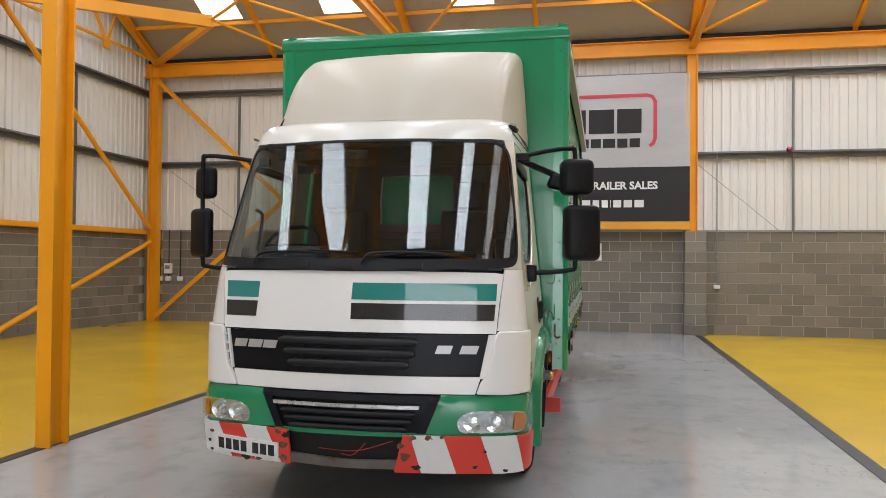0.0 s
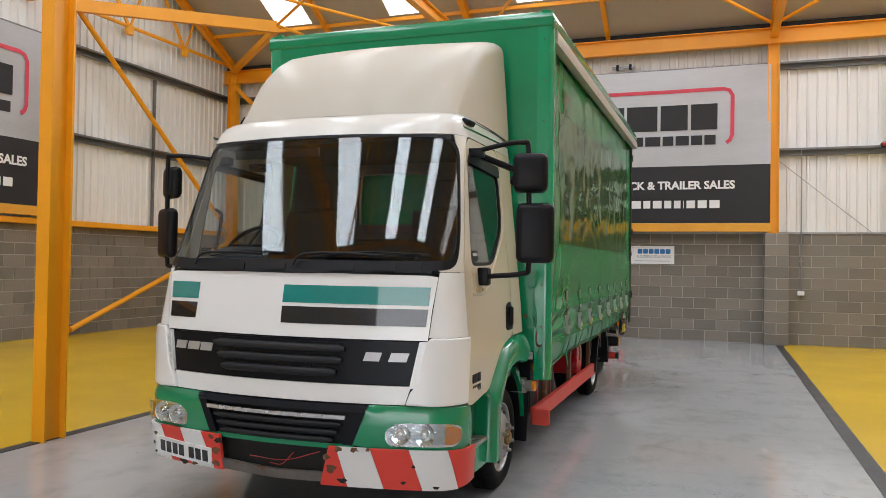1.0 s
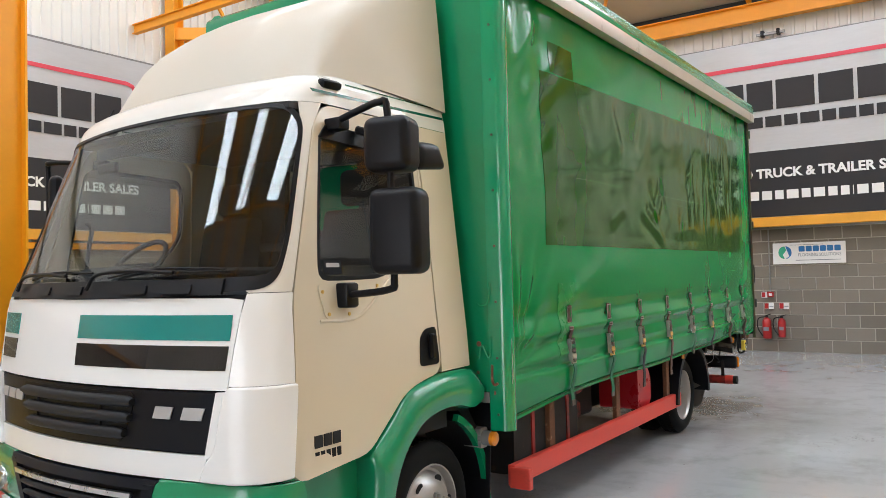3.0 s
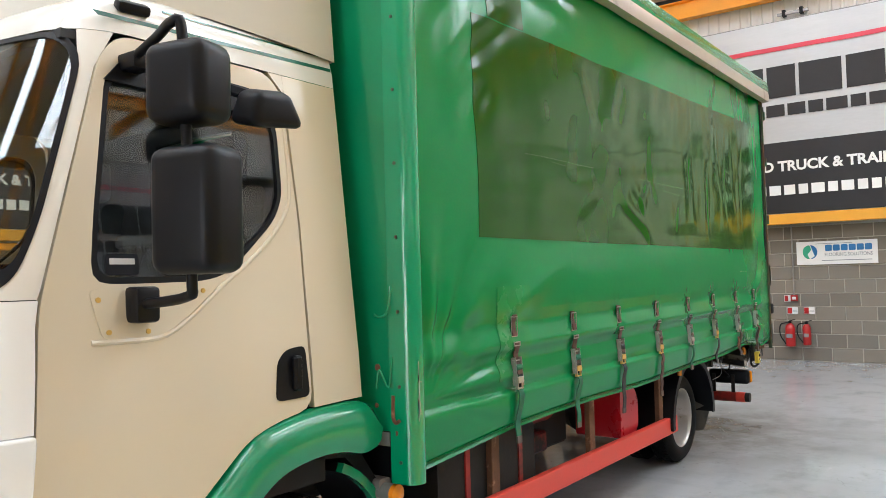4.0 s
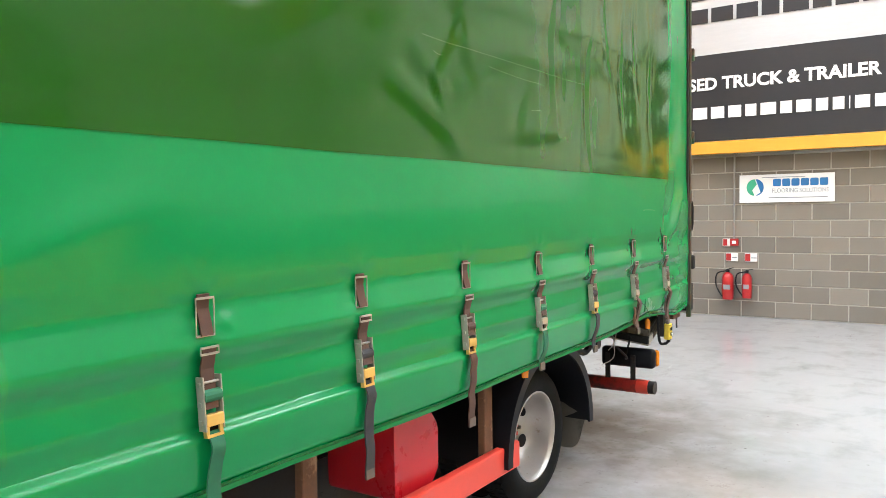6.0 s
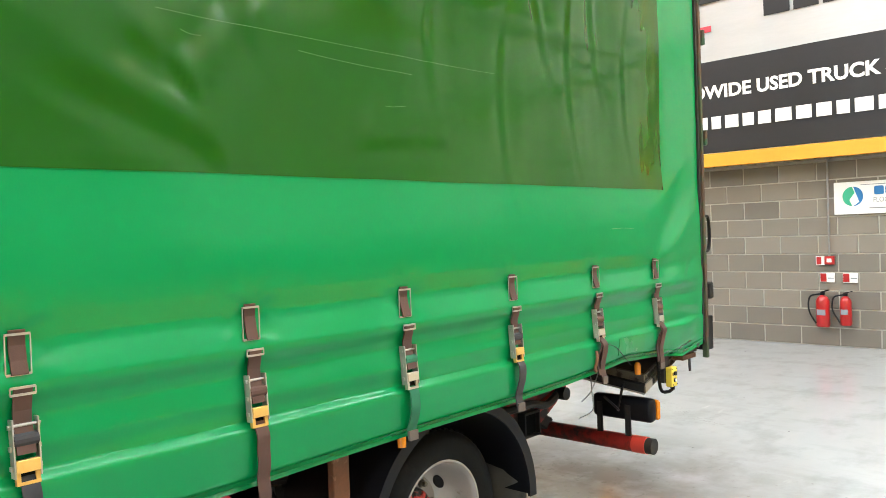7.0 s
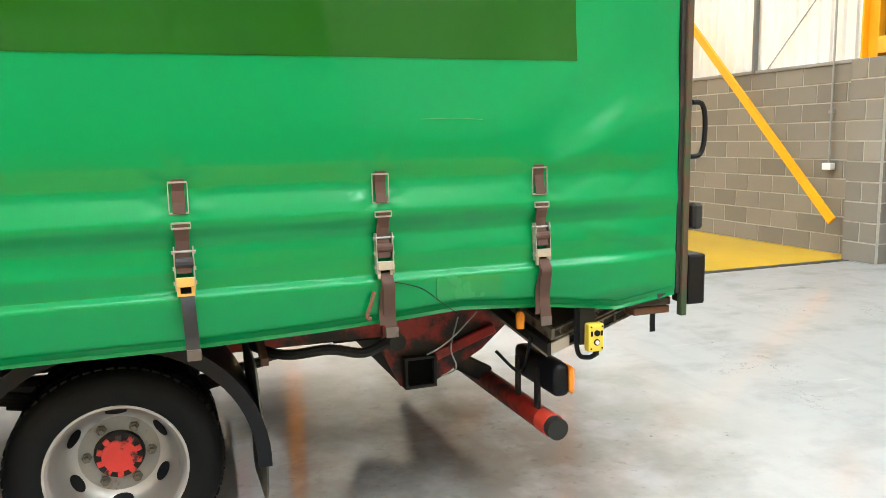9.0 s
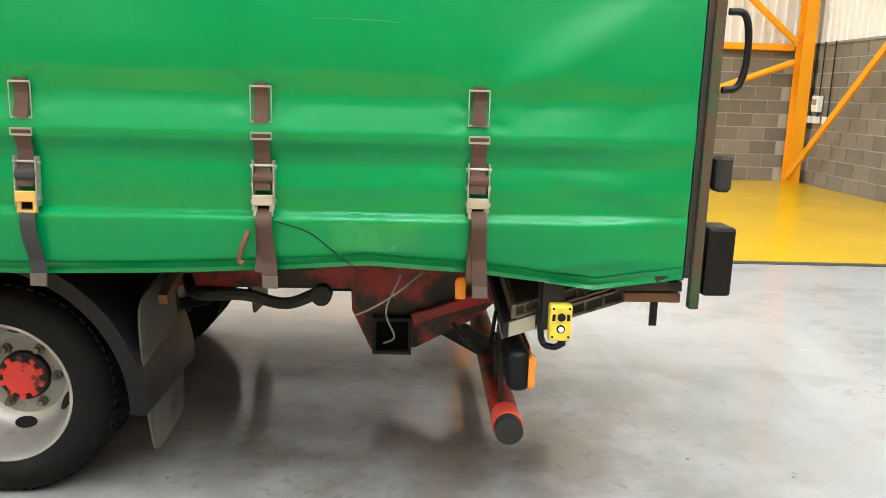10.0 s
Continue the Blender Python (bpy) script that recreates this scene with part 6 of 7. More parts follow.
def curtain_x(y, z):
    zz = z - lift(y) * 0.6
    o = 0.0
    near = max(bell(y, k, 0.07) for k in STRAPS)
    if zz < 1.94:
        o += float(np.interp(zz, FOLD_Z, FOLD_O)) * (0.92 + 0.25 * noise.noise((y * 1.4, zz * 3.0, 2.2)))
        o += 0.007 * noise.noise((y * 1.9, zz * 16.0, 4.4)) * bell(zz, 1.15, 0.10)
        o -= 0.010 * near * bell(zz, 1.30, 0.16)
        for k in STRAPS:
            if abs(y - k) < 0.16:
                for zc in (1.42, 1.33):
                    dy, dz = y - k, z - zc - lift(y) * 0.9
                    rad = math.hypot(dy, dz)
                    o += 0.0016 * math.sin(math.atan2(dz, dy) * 7 + k * 3) * bell(rad, 0.075, 0.035)
    for dy, dz, w, h, lean, amp in DENTS:
        if abs(z - dz) < 2.5 * h and abs(y - dy) < 0.6:
            u = (y - dy) - lean * (z - dz) - 0.15 * (z - dz) ** 2 / h
            o += amp * (u / w) * math.exp(-(u / w) ** 2) * bell(z, dz, h)
    # belly between rails, long soft waves
    t = (z - 0.9) / 2.6
    o += 0.02 * math.sin(math.pi * min(1, max(0, t))) + 0.010 * noise.noise((y * 0.7, z * 0.5, 3.1)) + 0.006 * noise.noise((y * 2.0, z * 0.9, 7.7))
    # vertical crinkles of the upper field
    up = min(1, max(0, (z - 1.75) / 0.4))
    back = min(1, max(0, (y - 9.6) / 1.6))
    o += up * (0.012 * noise.noise((y * 1.8, z * 1.2, 1.7)) + 0.010 * (1 - 0.5 * back) * noise.noise((y * 2.6, z * 2.4, 5.3)) + 0.0035 * noise.noise((y * 5.0 - z * 2.0, z * 4.2, 2.9)) + (0.001 + 0.0036 * back) * noise.noise((y * 5.5, z * 1.0, 6.1)) + 0.0014 * back * noise.noise((y * 12.0, z * 1.2, 9.2)))
    for gy, gz, hy, hz, w, amp in GROOVES:
        if min(gy, hy) - 0.3 < y < max(gy, hy) + 0.3 and min(gz, hz) - 0.3 < z < max(gz, hz) + 0.3:
            ly, lz = hy - gy, hz - gz
            ln = math.hypot(ly, lz)
            t = ((y - gy) * ly + (z - gz) * lz) / (ln * ln)
            d = ((z - gz) * ly - (y - gy) * lz) / ln + 0.10 * ln * (t - 0.5) ** 2 + 0.012 * noise.noise((y * 4.0, z * 4.0, 8.8))
            u = d / w
            o += amp * u * math.exp(-u * u) * math.exp(-max(0.0, abs(t - 0.5) - 0.3) ** 2 * 30)
    # creases that fan out from the front foot
    if y < 8.5:
        ang = math.atan2(z - 1.10, y - 7.02 + 1e-6)
        rad = math.hypot(z - 1.10, y - 7.02)
        if ang > -0.4:
            o += (0.010 * math.sin(ang * 17 + 0.9 * math.sin(ang * 5)) + 0.006 * math.sin(ang * 9 + 1.0)) * bell(rad, 0.48, 0.32) * min(1, (ang + 0.4) / 0.3)
        o += 0.012 * math.sin((y - 7.0) * 15 + z * 3.0 + 1.5 * math.sin(z * 3)) * bell(y, 7.28, 0.3) * min(1, max(0, (z - 2.1) / 0.8))
        o += 0.014 * bell(z - 1.55 - 0.35 * (y - 7.9), 0.0, 0.07) * bell(y, 8.05, 0.3)
    # slack, lumpy foot towards the rear
    if y > 11.7:
        k = min(1, (y - 11.7) / 0.6)
        o += k * 0.022 * noise.noise((y * 3.0, z * 6.0, 5.5)) * bell(zz, 0.98, 0.14)
        o += 0.014 * k * math.sin((z - 1.2) * 13 - (y - 12.6) * 8) * bell(zz, 1.62, 0.33) * bell(y, 13.0, 0.35)
    o -= 0.03 * bell(z, hem(y), 0.02)
    o -= 0.035 * bell(y, CUR0, 0.03)
    if y > 12.2:
        t = min(1.0, (y - 12.2) / 1.0)
        o -= 0.04 * t * t * (3 - 2 * t) * min(1, max(0, (z - 1.5) / 0.4))
    if y > 12.86:
        t = min(1.0, (y - 12.86) / 0.40)
        o *= 1 - 0.75 * t * t * (3 - 2 * t)
    return o


def cloth(y0, y1, zlo, zhi, ny, nz, sg, off=0.0, warp=None, dense=False):
    bm = bmesh.new()
    g = []
    for i in range(ny + 1):
        y = y0 + (y1 - y0) * i / ny
        col = []
        for j in range(nz + 1):
            a, b = zlo(y), zhi(y)
            t = j / nz
            if dense:
                t = t * 0.42 if t < 0.6 else 0.252 + (t - 0.6) * 1.87
            z = a + (b - a) * t
            yy = y + (warp(z) if warp else 0)
            col.append(bm.verts.new((CX + sg * (1.215 + curtain_x(yy, z) + off), yy, z)))
        g.append(col)
    for i in range(ny):
        for j in range(nz):
            bm.faces.new((g[i][j], g[i + 1][j], g[i + 1][j + 1], g[i][j + 1]))
    r = bmesh.ops.extrude_face_region(bm, geom=bm.faces[:])
    for v in r["geom"]:
        if isinstance(v, bmesh.types.BMVert):
            v.co.x -= sg * 0.0025
    bmesh.ops.recalc_face_normals(bm, faces=bm.faces)
    return bm


for sg in (1, -1):
    fine = sg == 1
    cur = part("side_curtain", cloth(CUR0, CUR1, hem, lambda y: 3.5 + lift(y), 520 if fine else 60, 150 if fine else 30, sg, dense=fine), M_CURTAIN, truck, "taut green vinyl side curtain with creases", True)
    if not fine:
        continue
    part("overpainted_field", cloth(7.475, 12.772, lambda y: 1.868 + 0.002 * (y - 7.4) + 0.004 * noise.noise((y * 1.7, 0, 0)), lambda y: 3.03 + 0.036 * (y - 7.4), 300, 70, sg, 0.003), M_PATCH, cur, "glossy olive green overpainted field", True)
    part("overpainted_field", cloth(7.62, 8.0, lambda y: 3.04 + 0.036 * (y - 7.4), lambda y: 3.26 + 0.02 * (y - 7.6), 20, 10, sg, 0.003), M_PATCH, cur, "glossy olive green overpainted field", True)
    part("repair_patch", cloth(7.61, 7.93, lambda y: 1.115, lambda y: 1.61 + 0.02 * (y - 7.6), 24, 80, sg, 0.004), M_REPAIR, cur, "welded repair patch on the curtain", True)
    part("repair_patch", cloth(12.15, 12.42, lambda y: 0.97, lambda y: 1.06, 20, 20, sg, 0.0035), M_REPAIR, cur, "welded repair patch on the curtain", True)
    for y0, z0, y1, z1 in SCRATCHES:
        bm = bmesh.new()
        n = max(3, int((y1 - y0) / 0.05))
        row = []
        for i in range(n + 1):
            t = i / n
            y, z = y0 + (y1 - y0) * t, z0 + (z1 - z0) * t + 0.006 * math.sin(t * 3 + y0)
            x = CX + 1.215 + curtain_x(y, z) + 0.0045
            row.append([bm.verts.new((x, y, z + d)) for d in (-0.0007, 0.0007)])
        for p, q in zip(row, row[1:]):
            bm.faces.new((p[0], q[0], q[1], p[1]))
        part("scratch", bm, M_SCRATCHG, cur, "thin pale scratch in the vinyl")
    part("hem_tape", cloth(CUR0, CUR1, lambda y: hem(y) - 0.012, lambda y: hem(y) + 0.028, 160, 3, sg, 0.006), M_CURTAIN, cur, "doubled hem along the curtain foot", True)


# straps with ratchet buckles
def ribbon(points, w, t=0.003):
    """A strip of webbing along points in the x-z plane at its own y."""
    bm = bmesh.new()
    rows = []
    pts = [Vector(p) for p in points]
    for i, p in enumerate(pts):
        d = (pts[min(i + 1, len(pts) - 1)] - pts[max(0, i - 1)]).normalized()
        n = d.cross(Vector((0, 1, 0))).normalized()
        rows.append([bm.verts.new(p + Vector((0, a * w / 2, 0)) + n * b * t) for a, b in ((-1, -1), (1, -1), (1, 1), (-1, 1))])
    for p, q in zip(rows, rows[1:]):
        for k in range(4):
            bm.faces.new((p[k], p[(k + 1) % 4], q[(k + 1) % 4], q[k]))
    bm.faces.new(rows[0][::-1])
    bm.faces.new(rows[-1])
    bmesh.ops.recalc_face_normals(bm, faces=bm.faces)
    return bm


def loop_ring(x, y, z, w, h):
    bm = bmesh.new()
    for a, b in (((y - w, z - h), (y + w, z - h)), ((y - w, z + h), (y + w, z + h)), ((y - w, z - h), (y - w, z + h)), ((y + w, z - h), (y + w, z + h))):
        k = 0.006 if a[1] == b[1] else 0.003
        bar((x, a[0], a[1]), (x, b[0], b[1]), k, k, into=bm)
    return bm


TAILS = [(M_WEBGREEN, 0.78, -0.01), (M_WEBGREEN, 0.74, 0.01), (M_WEBBLACK, 0.72, 0.015), (M_WEB, 0.74, 0.02), (M_WEBGREEN, 0.865, 0.006), (M_WEBBLACK, 0.845, 0.012), (M_WEB, 0.855, 0.016), (M_WEB, 0.835, 0.014)]
for k, (y, (tm, zend, sway)) in enumerate(zip(STRAPS, TAILS)):
    up = lift(y) * 0.9 - 0.03 + 0.0
    X = lambda z: CX + 1.215 + curtain_x(y, z) + 0.006
    z0 = 1.462 + (up if k else up + 0.02)
    st = part("strap", ribbon([(X(z0 - q) + 0.003, y + 0.001, z0 - q) for q in (0.0, 0.04, 0.08, 0.115)], 0.041), M_WEB, truck, "brown webbing strap with ratchet buckle")
    part("loop", loop_ring(X(z0 - 0.06) + 0.012, y, z0 - 0.063, 0.031, 0.052), M_ZINC, st, "zinc plated loop")
    z1 = z0 - 0.148
    part("loop", loop_ring(X(z1) + 0.006, y + 0.003, z1 - 0.008, 0.031, 0.009), M_ZINC, st, "zinc plated loop")
    part("webbing", ribbon([(X(z1 - q) + 0.004 + 0.12 * q, y + 0.004, z1 - q) for q in (0.0, 0.03, 0.06, 0.09, 0.13, 0.17)], 0.046), M_WEB, st)
    zb = z1 - 0.085
    xb = X(zb) + 0.02
    m = pose(xb, y + 0.006, zb - 0.07, 0, -4, 0)
    bm = bmesh.new()
    for a in (-1, 1):
        box(-0.012, 0.018, a * 0.031 - 0.002, a * 0.031 + 0.002, -0.075, 0.075, m=m, into=bm)
        for dz in (-0.05, 0.0, 0.055):
            box(-0.006, 0.008, a * 0.034 - 0.004, a * 0.034 + 0.004, dz - 0.006, dz + 0.006, m=m, into=bm)
    part("buckle_frame", bm, M_ZINC, st, "ratchet buckle frame")
    part("buckle_drum", cyl(m @ Vector((0.004, -0.03, 0.02)), m @ Vector((0.004, 0.03, 0.02)), 0.019, 12), tm if k != 6 else M_WEB, st, "wound webbing on the drum")
    hd = box(-0.002, 0.022, -0.029, 0.029, -0.062, -0.030, 0.0015, 1, m=m)
    box(0.0, 0.014, -0.029, -0.018, -0.088, -0.062, m=m, into=hd)
    box(0.0, 0.014, 0.018, 0.029, -0.088, -0.062, m=m, into=hd)
    box(0.0, 0.016, -0.029, 0.029, -0.094, -0.086, m=m, into=hd)
    part("buckle_handle", hd, M_BRASS if k in (1, 2, 3, 5) else M_HANDLE, st, "folded ratchet handle")
    # shade of the handle's slot as a black piece
    part("buckle_slot", box(0.002, 0.006, -0.018, 0.018, -0.086, -0.062, m=m), M_VOID, st, "black piece for the shade in the handle's slot")
    part("buckle_pin", cyl(m @ Vector((0.006, -0.040, 0.058)), m @ Vector((0.006, 0.040, 0.058)), 0.004, 8), M_ZINC, st)
    zt = zb - 0.14
    pts = []
    n = 7
    for i in range(n + 1):
        z = zt + (zend + 0.0 - zt) * i / n
        xx = (X(z) if z > hem(y) + 0.02 else X(hem(y) + 0.03)) + 0.020 + 0.006 * math.sin(i * 1.2 + k)
        pts.append((xx, y + 0.008 + sway * i / n, z))
    part("tail", ribbon(bend(pts, 4), 0.046), tm, st, "hanging webbing tail", True)
    px, py, pz = pts[-1]
    part("tail_end", ribbon([(px + 0.003, py, pz + 0.035), (px + 0.003, py, pz - 0.003)], 0.047, 0.004), M_WEBEND, st, "stitched frayed end")
    if k in (6, 7):
        part("tail", ribbon(bend([(p[0] - 0.007 if i < n else p[0] - 0.004, p[1] - 0.002 - 0.0035 * i, p[2] + 0.045 * i / n) for i, p in enumerate(pts)], 4), 0.04), M_WEB, st, "hanging webbing tail", True)
# loose cord and hook by the seventh strap
part("cord", tube(bend([(CX + 1.262, 11.98, 1.06), (CX + 1.268, 12.08, 1.03), (CX + 1.27, 12.16, 0.97), (CX + 1.265, 12.24, 0.91)]), 0.002, 6), M_BLACK, truck, "thin black cord", True)
part("cord_hook", tube(bend([(CX + 1.265, 11.90, 1.03), (CX + 1.275, 11.885, 0.99), (CX + 1.27, 11.87, 0.94), (CX + 1.27, 11.885, 0.93)]), 0.008, 6), M_RUST, truck, "rusty hook on the curtain foot", True)

# rear frame and doors
part("rear_seal", box(CX + 1.14, CX + 1.222, 13.266, 13.286, 0.9, 3.52), M_DARK, truck, "rusty dark curtain tension post")
part("rear_post", box(CX + 1.2, CX + 1.235, 13.287, 13.318, 0.80, 3.64, 0.004), M_REARPOST, truck, "rusty dark green rear corner post")
part("rear_post", box(CX - 1.295, CX - 1.2, 13.2, 13.32, 0.80, 3.64, 0.006), M_GREEN, truck, "green rear corner post")
part("rear_header", box(CX - 1.2, CX + 1.2, 13.22, 13.32, 3.45, 3.64), M_GREEN, truck, "green rear header")
for a, b in ((-1.19, -0.005), (0.005, 1.19)):
    part("rear_door", box(CX + a, CX + b, 13.29, 13.33, 0.95, 3.44, 0.004), M_GREEN, truck, "green rear door")
for z in (0.80, 0.84, 0.88):
    part("rear_sill", box(CX - 1.2, CX + 1.18 - (0.92 - z) * 0.2, 13.10 - (z - 0.8), 13.285, z, z + 0.032, 0.003), M_DARKWOOD if z > 0.81 else M_RUST, truck, "worn timber and steel rear sill")
for z in (2.23, 2.88, 3.4):
    part("rear_hinge", box(CX + 1.19, CX + 1.25, 13.325, 13.352, z - 0.05, z + 0.05, 0.006), M_EDGE, truck, "dark door hinge")
part("grab_handle", tube(bend([(CX + 1.22, 13.33, 1.72), (CX + 1.22, 13.375, 1.715), (CX + 1.22, 13.395, 1.66), (CX + 1.22, 13.395, 1.56), (CX + 1.22, 13.375, 1.50), (CX + 1.22, 13.33, 1.49)], 4), 0.011, 8), M_BLACK, truck, "black grab handle", True)
part("latch", box(CX + 1.18, CX + 1.25, 13.332, 13.38, 1.18, 1.29, 0.01), M_DARK, truck, "dark rusty door latch")
part("bump_stop", box(CX + 1.1, CX + 1.22, 13.332, 13.425, 0.84, 1.065, 0.012, 2), M_BLACK, truck, "black rubber bump stop")

# ---- chassis and running gear ----
for u in (-0.42, 0.42):
    part("chassis_rail", box(CX + u - 0.035, CX + u + 0.035, 5.6, 12.9, 0.64, 0.84, 0.006), M_REDDIRTY, truck, "dirty red chassis rail")
for y in [7.1 + 0.55 * k for k in range(12)]:
    part("cross_bearer", box(CX - 1.1, CX + 1.1, y - 0.03, y + 0.03, 0.87, 0.98), M_DARK, truck, "dark body cross bearer")
for sg in (1, -1):
    part("side_rave", box(CX + sg * 1.03, CX + sg * 1.12, 7.0, 13.2, 0.93, 1.03), M_DARK, truck, "dark side rave")
    part("guard_rail", box(CX + sg * 1.06, CX + sg * 1.11, 7.2, 10.595, 0.338, 0.472, 0.008, 2), M_RED, truck, "bright red side guard rail")
    part("rail_end", box(CX + sg * 1.08, CX + sg * 1.225, 7.185, 7.235, 0.33, 0.462, 0.008, 2), M_RED, truck, "bright red rail end")
    for y in (7.85, 9.08, 10.36):
        part("guard_post", box(CX + sg * 1.02, CX + sg * 1.06, y - 0.04, y + 0.04, 0.4, 0.93, 0.004), M_RUST, truck, "rusty drilled guard post")
part("fuel_tank", prism(rounded([(-0.98, 0.36), (-0.50, 0.36), (-0.50, 0.82), (-0.98, 0.82)], 0.08), "y", 7.36, 8.35), M_DARK, truck, "dark fuel tank", True)
for y in (7.6, 8.15):
    part("tank_strap", prism(rounded([(-0.99, 0.35), (-0.49, 0.35), (-0.49, 0.83), (-0.99, 0.83)], 0.085), "y", y, y + 0.04), M_REDCHASSIS, truck, "red tank strap", True)
part("hydraulic_tank", prism(rounded([(9.62, 0.44), (9.86, 0.41), (9.95, 0.5), (9.95, 0.70), (9.88, 0.79), (9.62, 0.80)], 0.035), "x", CX + 0.66, CX + 1.03), M_TANKRED, truck, "bright crimson hydraulic tank", True)
part("air_tank", cyl((CX + 0.6, 8.75, 0.72), (CX + 0.6, 9.2, 0.72), 0.11, 20), M_REDCHASSIS, truck, "dirty red air tank", True)
part("battery_box", box(CX + 0.1, CX + 0.62, 8.45, 9.55, 0.40, 0.66, 0.02), M_DARK, truck, "grimy dark battery box")
part("silencer", cyl((CX - 0.05, 7.7, 0.50), (CX - 0.05, 8.4, 0.50), 0.16, 20), M_DARK, truck, "sooty exhaust silencer", True)
part("valve_block", box(CX + 0.64, CX + 0.78, 8.7, 8.95, 0.46, 0.60, 0.015), M_REDDIRTY, truck)
# added box, no known part: stands in for the dark shade under the body
part("battery_locker", box(CX - 1.05, CX - 0.5, 7.25, 8.7, 0.36, 0.84, 0.03), M_DARK, truck, "dark box added under the other side to darken the view beneath")
part("gearbox", box(CX - 0.25, CX + 0.25, 6.6, 7.6, 0.45, 0.85, 0.06), M_DARK, truck)
part("propshaft", cyl((CX, 7.5, 0.58), (CX, 10.9, 0.45), 0.05, 12), M_DARK, truck)
part("side_indicator", lathe([(0, 0.0), (0, 0.043), (0.022, 0.042), (0.03, 0.03), (0.032, 0.0)], 20, "x", (CX + 1.155, 6.86, 0.71)), M_AMBER, truck, "amber side marker lamp", True)
part("lamp_body", cyl((CX + 1.08, 6.86, 0.71), (CX + 1.155, 6.86, 0.71), 0.043, 20), M_VENT, truck, "grey lamp body", True)
part("lamp_bracket", prism(rounded([(6.82, 0.65), (6.9, 0.65), (6.9, 0.77), (6.82, 0.77)], 0.02), "x", CX + 0.98, CX + 1.1), M_GALV, truck, "grey lamp bracket", True)
part("front_mudflap", sheet(rounded([(CX + 0.72, 0.27), (CX + 1.1, 0.25), (CX + 1.13, 0.95), (CX + 0.72, 0.98)], 0.02), flat("y", 6.90), 0.008, 1), M_BLACK, truck, "black rubber mudflap")
part("front_mudflap", sheet(rounded([(CX - 1.12, 0.25), (CX - 0.72, 0.27), (CX - 0.72, 0.98), (CX - 1.13, 0.95)], 0.02), flat("y", 6.90), 0.008, 1), M_BLACK, truck, "black rubber mudflap")
for sg in (1, -1):
    wing = [(6.40 + r * math.cos(radians(q)), 0.385 + r * math.sin(radians(q))) for r, qs in ((0.545, range(66, -1, -6)), (0.505, range(0, 67, 6))) for q in qs]
    wing.insert(12, (6.965, 0.30))
    wing.insert(13, (6.925, 0.30))
    part("rear_wing", prism(wing, "x", CX + sg * 1.045, CX + sg * 1.08), M_GREEN, truck, "green wing edge behind the front wheel", True)
    part("wing_liner", prism(wing, "x", CX + sg * 0.72, CX + sg * 1.044), M_BLACK, truck, "black wing liner", True)
part("inner_arch", prism([(5.95, 0.5), (6.0, 0.72), (6.15, 0.88), (6.4, 0.935), (6.65, 0.9), (6.8, 0.75), (6.86, 0.75), (6.7, 0.97), (6.4, 1.0), (6.1, 0.95), (5.9, 0.75)], "x", CX + 0.7, CX + 1.06), M_BLACK, truck, "black inner wheel arch", True)


